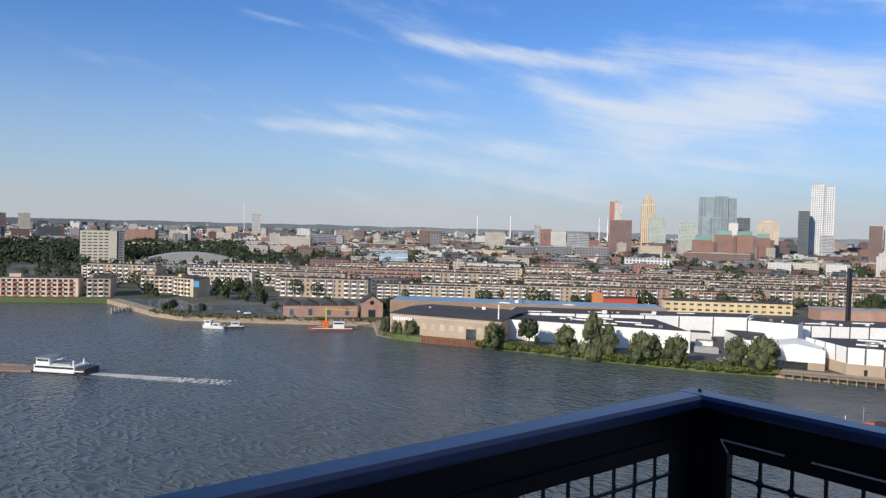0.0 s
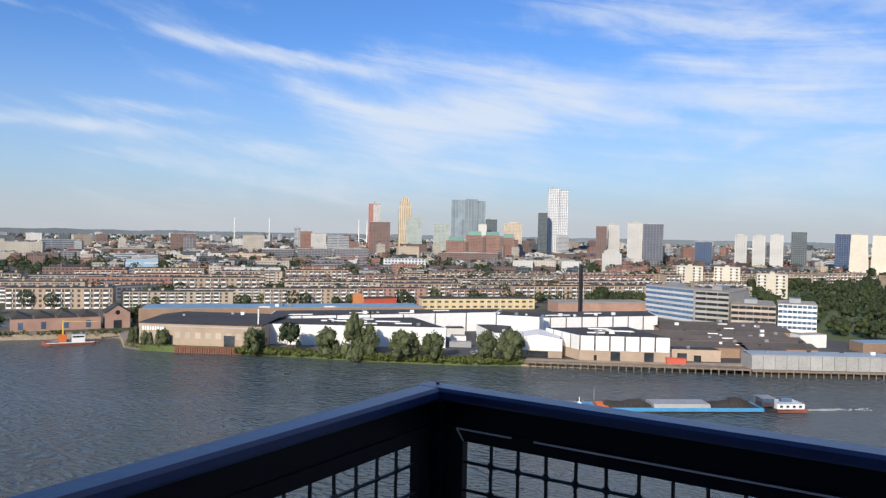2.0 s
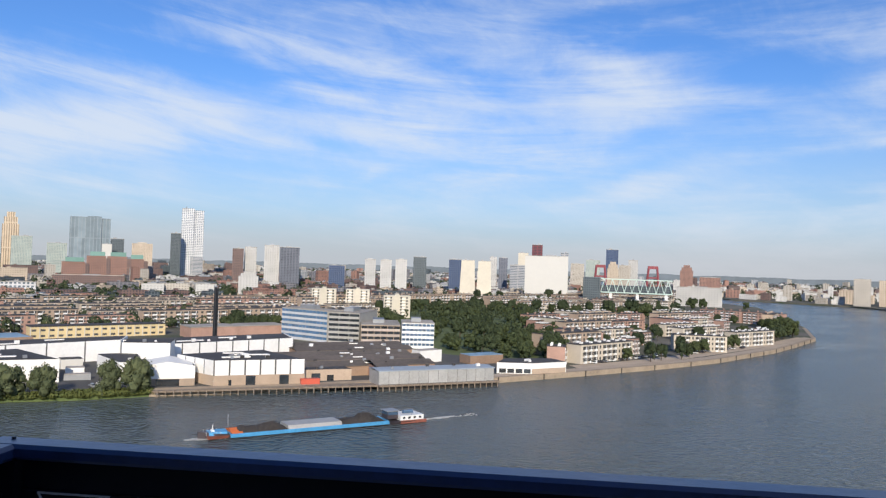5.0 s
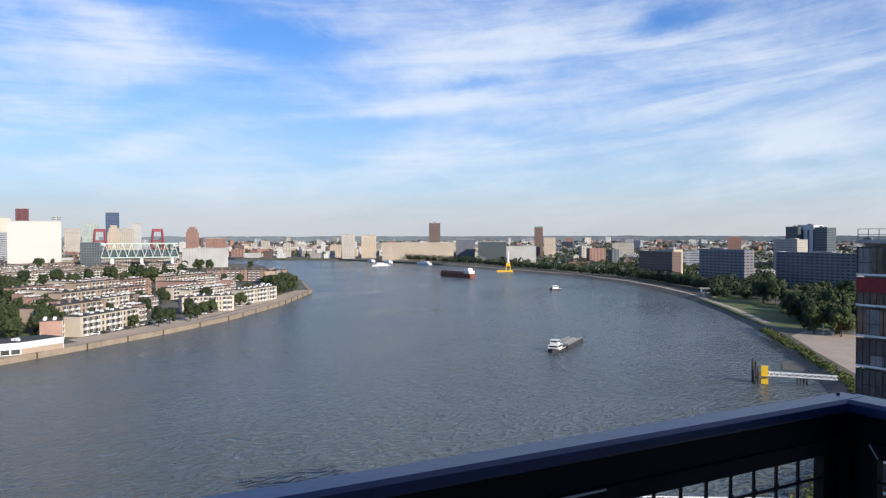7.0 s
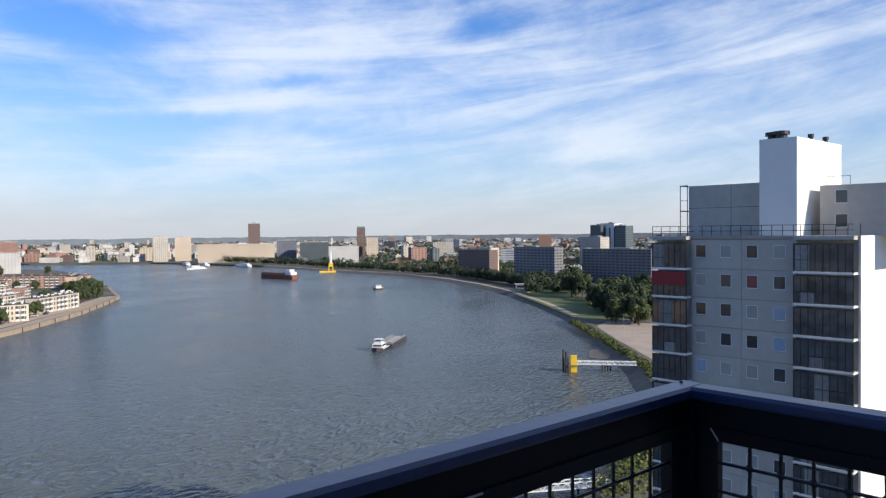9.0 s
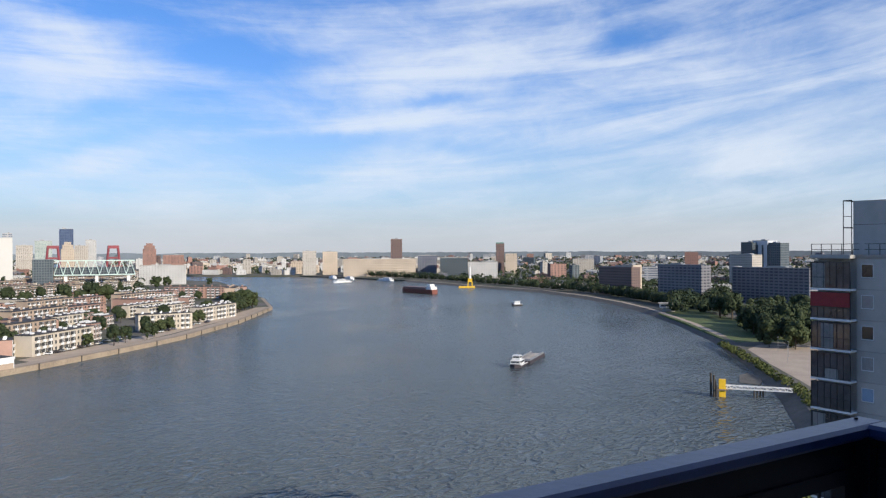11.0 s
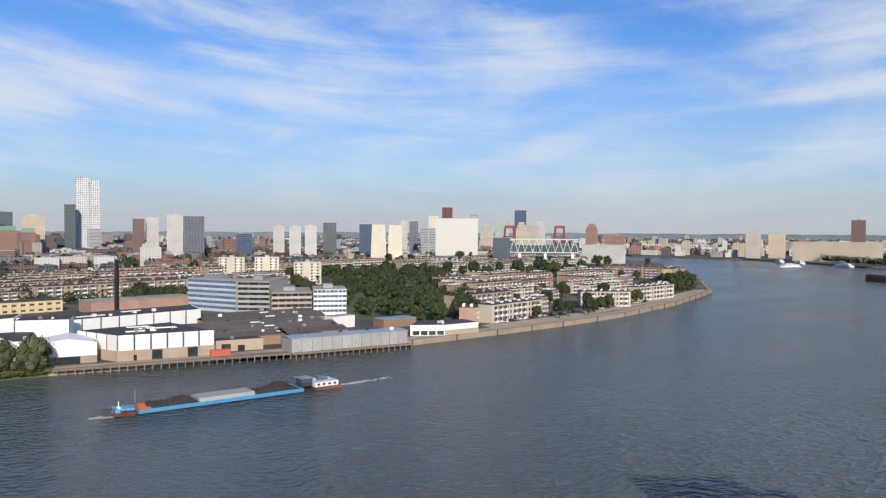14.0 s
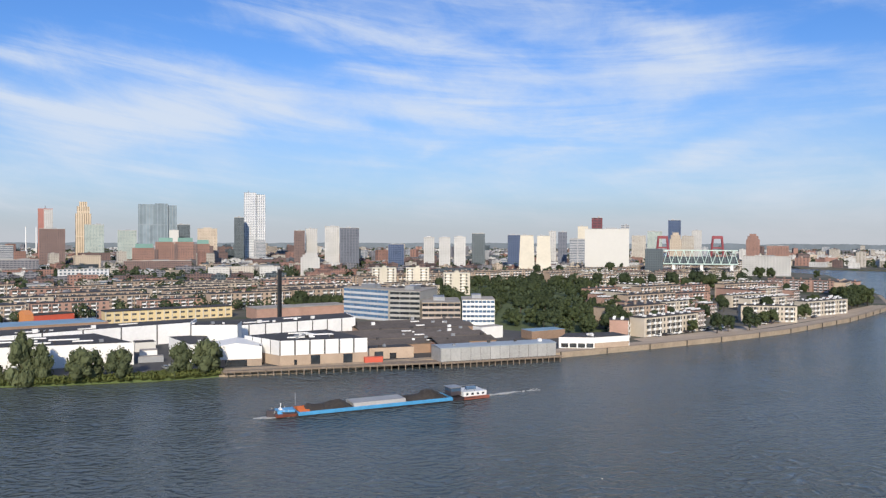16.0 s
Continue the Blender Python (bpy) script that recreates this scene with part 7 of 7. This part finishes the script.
push = workboat("white push boat with tall wheelhouse", -143.7, 274.6, -10, 21, 9, hull_dark, ((.04, .80, 0.9, 2.8, .94), (.05, .30, 2.8, 5.0, .72)), "push_boat", 0)
part("funnel", tubes(((15.2, -2.4, 2.8), (15.2, -2.4, 4.6), .3), ((16.2, 2, 2.8), (16.2, 2, 4.6), .3)), boat_white, push)
part("radar_arm", profile([(-1.2, 0), (1.2, 0), (1.2, .25), (-1.2, .25)], 0, 4.5), boat_white, push).matrix_local = pose(5.5, 0, 3.6, 0, -14, 0)
part("wheelhouse_roof", boxes((.6, 6.9, -3.6, 3.6, 5.0, 5.25)), steel_grey, push)
part("deck_awning", boxes((7.0, 14.0, -2.6, 2.6, 2.8, 3.3)), steel_grey, push)
part("white_topside", boxes((1.0, 17.0, -4.6, -4.5, 0.45, 1.3), (1.0, 17.0, 4.5, 4.6, 0.45, 1.3)), boat_white, push)
part("stern_bulwark", boxes((17, 20.8, -4.2, 4.2, 1.2, 2.2)), hull_dark, push)
dusty_rust = surface("dusty_rust_deck", (0.24, 0.16, 0.13), 0.85, grain=1.0, stain=0.3, vary=0.3)
t = thing("push_barge", "long low rust-brown push barge", "barge", pose(-185, 275.5, 0, 0, 0, -1))
part("hull", boxes((-50, 40.5, -4.5, 4.5, -.6, 0.6)), dusty_rust, t)
part("coaming", boxes((-46, 34, -3.8, -3.5, 0.6, 1.1), (-46, 34, 3.5, 3.8, 0.6, 1.1)), dusty_rust, t)
workboat("white moored workboat with blue tarpaulin", -122, 392.5, -8, 12, 4.5, boat_white, ((.15, .42, 1.3, 4.0, .8), (.5, .8, 1.3, 2.6, .7)))
workboat("small dark moored launch with white cabin", -110, 392, 12, 9, 3.5, hull_dark, ((.3, .75, 1.3, 3.4, .8),))
tug = workboat("orange-red crane tug moored at the point", -68, 394, 6, 23, 7, hull_red, ((.55, .8, 1.3, 4.5, .7),), "crane_tug", 0)
part("crane_cab", boxes((7, 10.5, -1.6, 1.6, 1.3, 4.8)), orange_paint, tug)
part("crane_mast", tubes(((9, 0, 4.8), (9, 0, 11.5), .35, .25)), yellow_paint, tug)
part("crane_jib", tubes(((9, 0, 10.8), (24, 1, 10.2), .3, .2)), yellow_paint, tug)
part("deck_gear", boxes((12, 18, -2.4, 2.4, 1.3, 3.0)), glass_blue, tug)
pb = workboat("small white push boat", 360, 11.5, -14, 13, 6, hull_dark, ((.1, .7, 1.2, 3.4, .8), (.2, .5, 3.4, 5.6, .6)), "push_boat", 6)
t = thing("push_barge", "dark grey open push barge", "barge", pose(374, 8.0, 0, 0, 0, -14))
part("hull", boxes((0, 30, -3.8, 3.8, -.6, 1.5)), hull_dark, t)
part("coaming", boxes((1, 29, -3.4, -3.0, 1.5, 2.4), (1, 29, 3.0, 3.4, 1.5, 2.4), (1, 1.4, -3.0, 3.0, 1.5, 2.4)), steel_grey, t)
part("cargo", heap(2, 28, 6.0, 1.6, 1.2, 4), roof_pale, t)
m, L = along((978, 174), (934, 126), 0)
t = thing("cargo_ship", "dark red inland cargo ship with white deckhouse", "ship", m)
part("hull", hull(L, 11, 5.5, .8), hull_red, t)
part("hold", boxes((8, L - 14, -4.8, 4.8, 5.5, 8.0)), surface("grey_red_containers", (0.26, 0.15, 0.13), 0.7), t)
part("deckhouse", boxes((L - 12, L - 2, -4.6, 4.6, 5.4, 9.0), (L - 10, L - 5, -3.6, 3.6, 9.0, 12.0)), boat_white, t)
workboat("small white river boat", 754, 26, -60, 11, 4.6, hull_dark, ((.2, .75, 1.3, 4.2, .8),), "river_boat", 4)
for x, y, l, turn in ((1235, 335, 40, -30), (1350, 330, 50, 30), (1290, 245, 55, 40), (1395, 375, 38, 30)):
    workboat("long white passenger boat on the river", x, y, turn, l, 8, boat_white, ((.1, .85, 1.3, 4.2, .9), (.2, .6, 4.2, 6.2, .7)), "passenger_boat", 0)

# ---- landing stages and river works on the south bank ----
t = thing("landing_stage", "yellow fender and dark piles at the end of a white footbridge", "landing stage", pose(300, -66.8, 0, 0, 0, -100))
bm = profile([(-1.4, -1), (1.4, -1), (1.4, 3.5), (0.9, 5.6), (0.0, 6.6), (-1.4, 6.6)], 0.2, 2.6)
part("fender", bm, yellow_paint, t, "bright yellow curved fender")
for x, y, h in ((-1.6, -1.2, 8.2), (-2.6, 1.0, 8.6), (-1.0, 2.2, 6.0), (-0.8, -2.6, 4.6)):
    part("pile", tubes(((x, y, -2), (x, y, h), .42), sides=10), dark_timber, t)
part("deck", boxes((-2.0, 3.2, -2.2, 2.2, 2.6, 2.95)), timber, t)
m, L = along((300, -69.5), (295, -92), 2.9)
t = thing("footbridge", "white steel truss footbridge to the landing stage", "bridge", m)
for s in (-1, 1):
    part("chord", boxes((0, L, s * .9 - .09, s * .9 + .09, 0, .18)), boat_white, t)
    part("chord", boxes((0, L, s * .9 - .09, s * .9 + .09, 1.25, 1.43)), boat_white, t)
    for i in range(11):
        x = L * i / 11
        part("brace", tubes(((x, s * .9, .1), (x + L / 22, s * .9, 1.3), .07), ((x + L / 22, s * .9, 1.3), (x + L / 11, s * .9, .1), .07), sides=6), boat_white, t)
part("walkway", boxes((0, L, -.8, .8, .05, .12)), concrete, t)
t = thing("mooring_dolphin", "dark timber piles below the footbridge", "piles", pose(297.0, -79, 0))
for i in range(4):
    part("pile", tubes(((i * .9, -i * 1.3, -2), (i * .9, -i * 1.3, 3.0), .3)), dark_timber, t)
m, L = along((153, -12), (157, -44), 2.9)
t = thing("footbridge", "white steel truss footbridge near the towers", "bridge", m)
for s in (-1, 1):
    part("chord", boxes((0, L, s - .1, s + .1, 0, .2)), boat_white, t)
    part("chord", boxes((0, L, s - .1, s + .1, 1.3, 1.5)), boat_white, t)
    for i in range(16):
        x = L * i / 16
        part("brace", tubes(((x, s, .1), (x + L / 32, s, 1.4), .08), ((x + L / 32, s, 1.4), (x + L / 16, s, .1), .08), sides=6), boat_white, t)
part("walkway", boxes((0, L, -.9, .9, .05, .12)), concrete, t)
for i in range(6):
    part("post", tubes(((L * (i + .5) / 6, 0, -4.5), (L * (i + .5) / 6, 0, 0), .25)), dark_timber, t)
t = thing("beacon_crane", "yellow floating crane with a white mast", "crane", pose(1097, 100, 0, 0, 0, -85))
part("pontoon", boxes((-13, 10, -6, 6, -.5, 2)), yellow_paint, t)
part("tower", boxes((0, 6, -3, 3, 8, 13), (-.5, .8, -3.5, -2.2, 2, 8), (5.2, 6.5, -3.5, -2.2, 2, 8), (-.5, .8, 2.2, 3.5, 2, 8), (5.2, 6.5, 2.2, 3.5, 2, 8)), yellow_paint, t)
part("mast", tubes(((3, 0, 13), (3, 0, 30), 1.8, .9)), boat_white, t)
t = thing("pavilion", "white two-storey river pavilion on columns", "pavilion", pose(662, -108, LAND, 0, 0, -95))
part("upper_floor", boxes((-7, 7, -5, 5, 3.6, 6.8)), whitewall, t)
part("window_band", boxes((-6.5, 6.5, -5.08, -5.01, 4.5, 6.0)), glass_dark, t)
part("lower_floor", boxes((-5, 5, -3.5, 3.5, -.2, 3.6)), concrete, t)
part("roof", boxes((-8, 8, -6, 6, 6.8, 7.3)), roof_pale, t)
for i, (x, y) in enumerate(((372, -114), (390, -120), (410, -121), (330, -112), (352, -132))):
    t = thing("street_lamp", "slim pale street lamp on the river path", "street lamp", pose(x, y, LAND), "river path lamps")
    part("pole", tubes(((0, 0, -.2), (0, 0, 7.5), .09, .06)), steel_grey, t)
    part("head", boxes((-.2, 1.1, -.14, .14, 7.5, 7.65)), steel_grey, t)
# mooring posts of the finger jetty by the harbour mouth
t = thing("finger_jetty", "low jetty with pale mooring posts", "jetty", pose(-188, 436, 0, 0, 0, 84))
part("deck", boxes((0, 25, 0, 2.2, 1.0, 1.5)), timber, t)
for i in range(7):
    part("post", tubes(((i * 4, -.3, -2), (i * 4, -.3, 3.6), .35)), concrete, t)
t = thing("flag_sign", "bright blue sign board on a pole", "sign", pose(-160, 500, LAND))
part("pole", tubes(((0, 0, -.2), (0, 0, 12), .15)), steel_grey, t)
part("board", boxes((-1.8, 1.8, -.1, .1, 8.5, 12.5)), hull_blue, t)


# parked cars along the terraces
def car_kind(paint, label):
    t = thing("parked_car", label, "car", pose(0, 0, -60), "cars parked along the quay")
    part("body", profile([(-.85, .35), (.85, .35), (.88, .8), (.8, .95), (-.8, .95), (-.88, .8)], 0, 4.2), paint, t)
    part("cabin", profile([(-.78, .95), (.78, .95), (.6, 1.45), (-.6, 1.45)], .9, 3.4), glass_dark, t)
    for x in (.8, 3.3):
        for s in (-.8, .8):
            part("wheel", tubes(((x, s - .1, .32), (x, s + .1, .32), .32), sides=12), frame_dark, t)
    return t


CARS = [car_kind(boat_white, "white car parked on the quay"), car_kind(hull_dark, "dark car parked on the quay"), car_kind(steel_grey, "grey car parked on the quay")]
rc = random.Random(2)
spots = [(362 + i * 7.0 + rc.uniform(0, 3), 247 + i * .1) for i in range(12)] + [(470 + i * 9, 240.5) for i in range(9)] + [(rc.uniform(-150, -60), rc.uniform(428, 440)) for _ in range(7)] + [(rc.uniform(105, 150), rc.uniform(312, 340)) for _ in range(5)]
for i, (x, y) in enumerate(spots):
    k = i % 3
    m = pose(x, y, LAND + .12, 0, 0, rc.choice((-3, 87)))
    if i < 3:
        CARS[k].matrix_basis = m
    else:
        copy_thing(CARS[k], m)
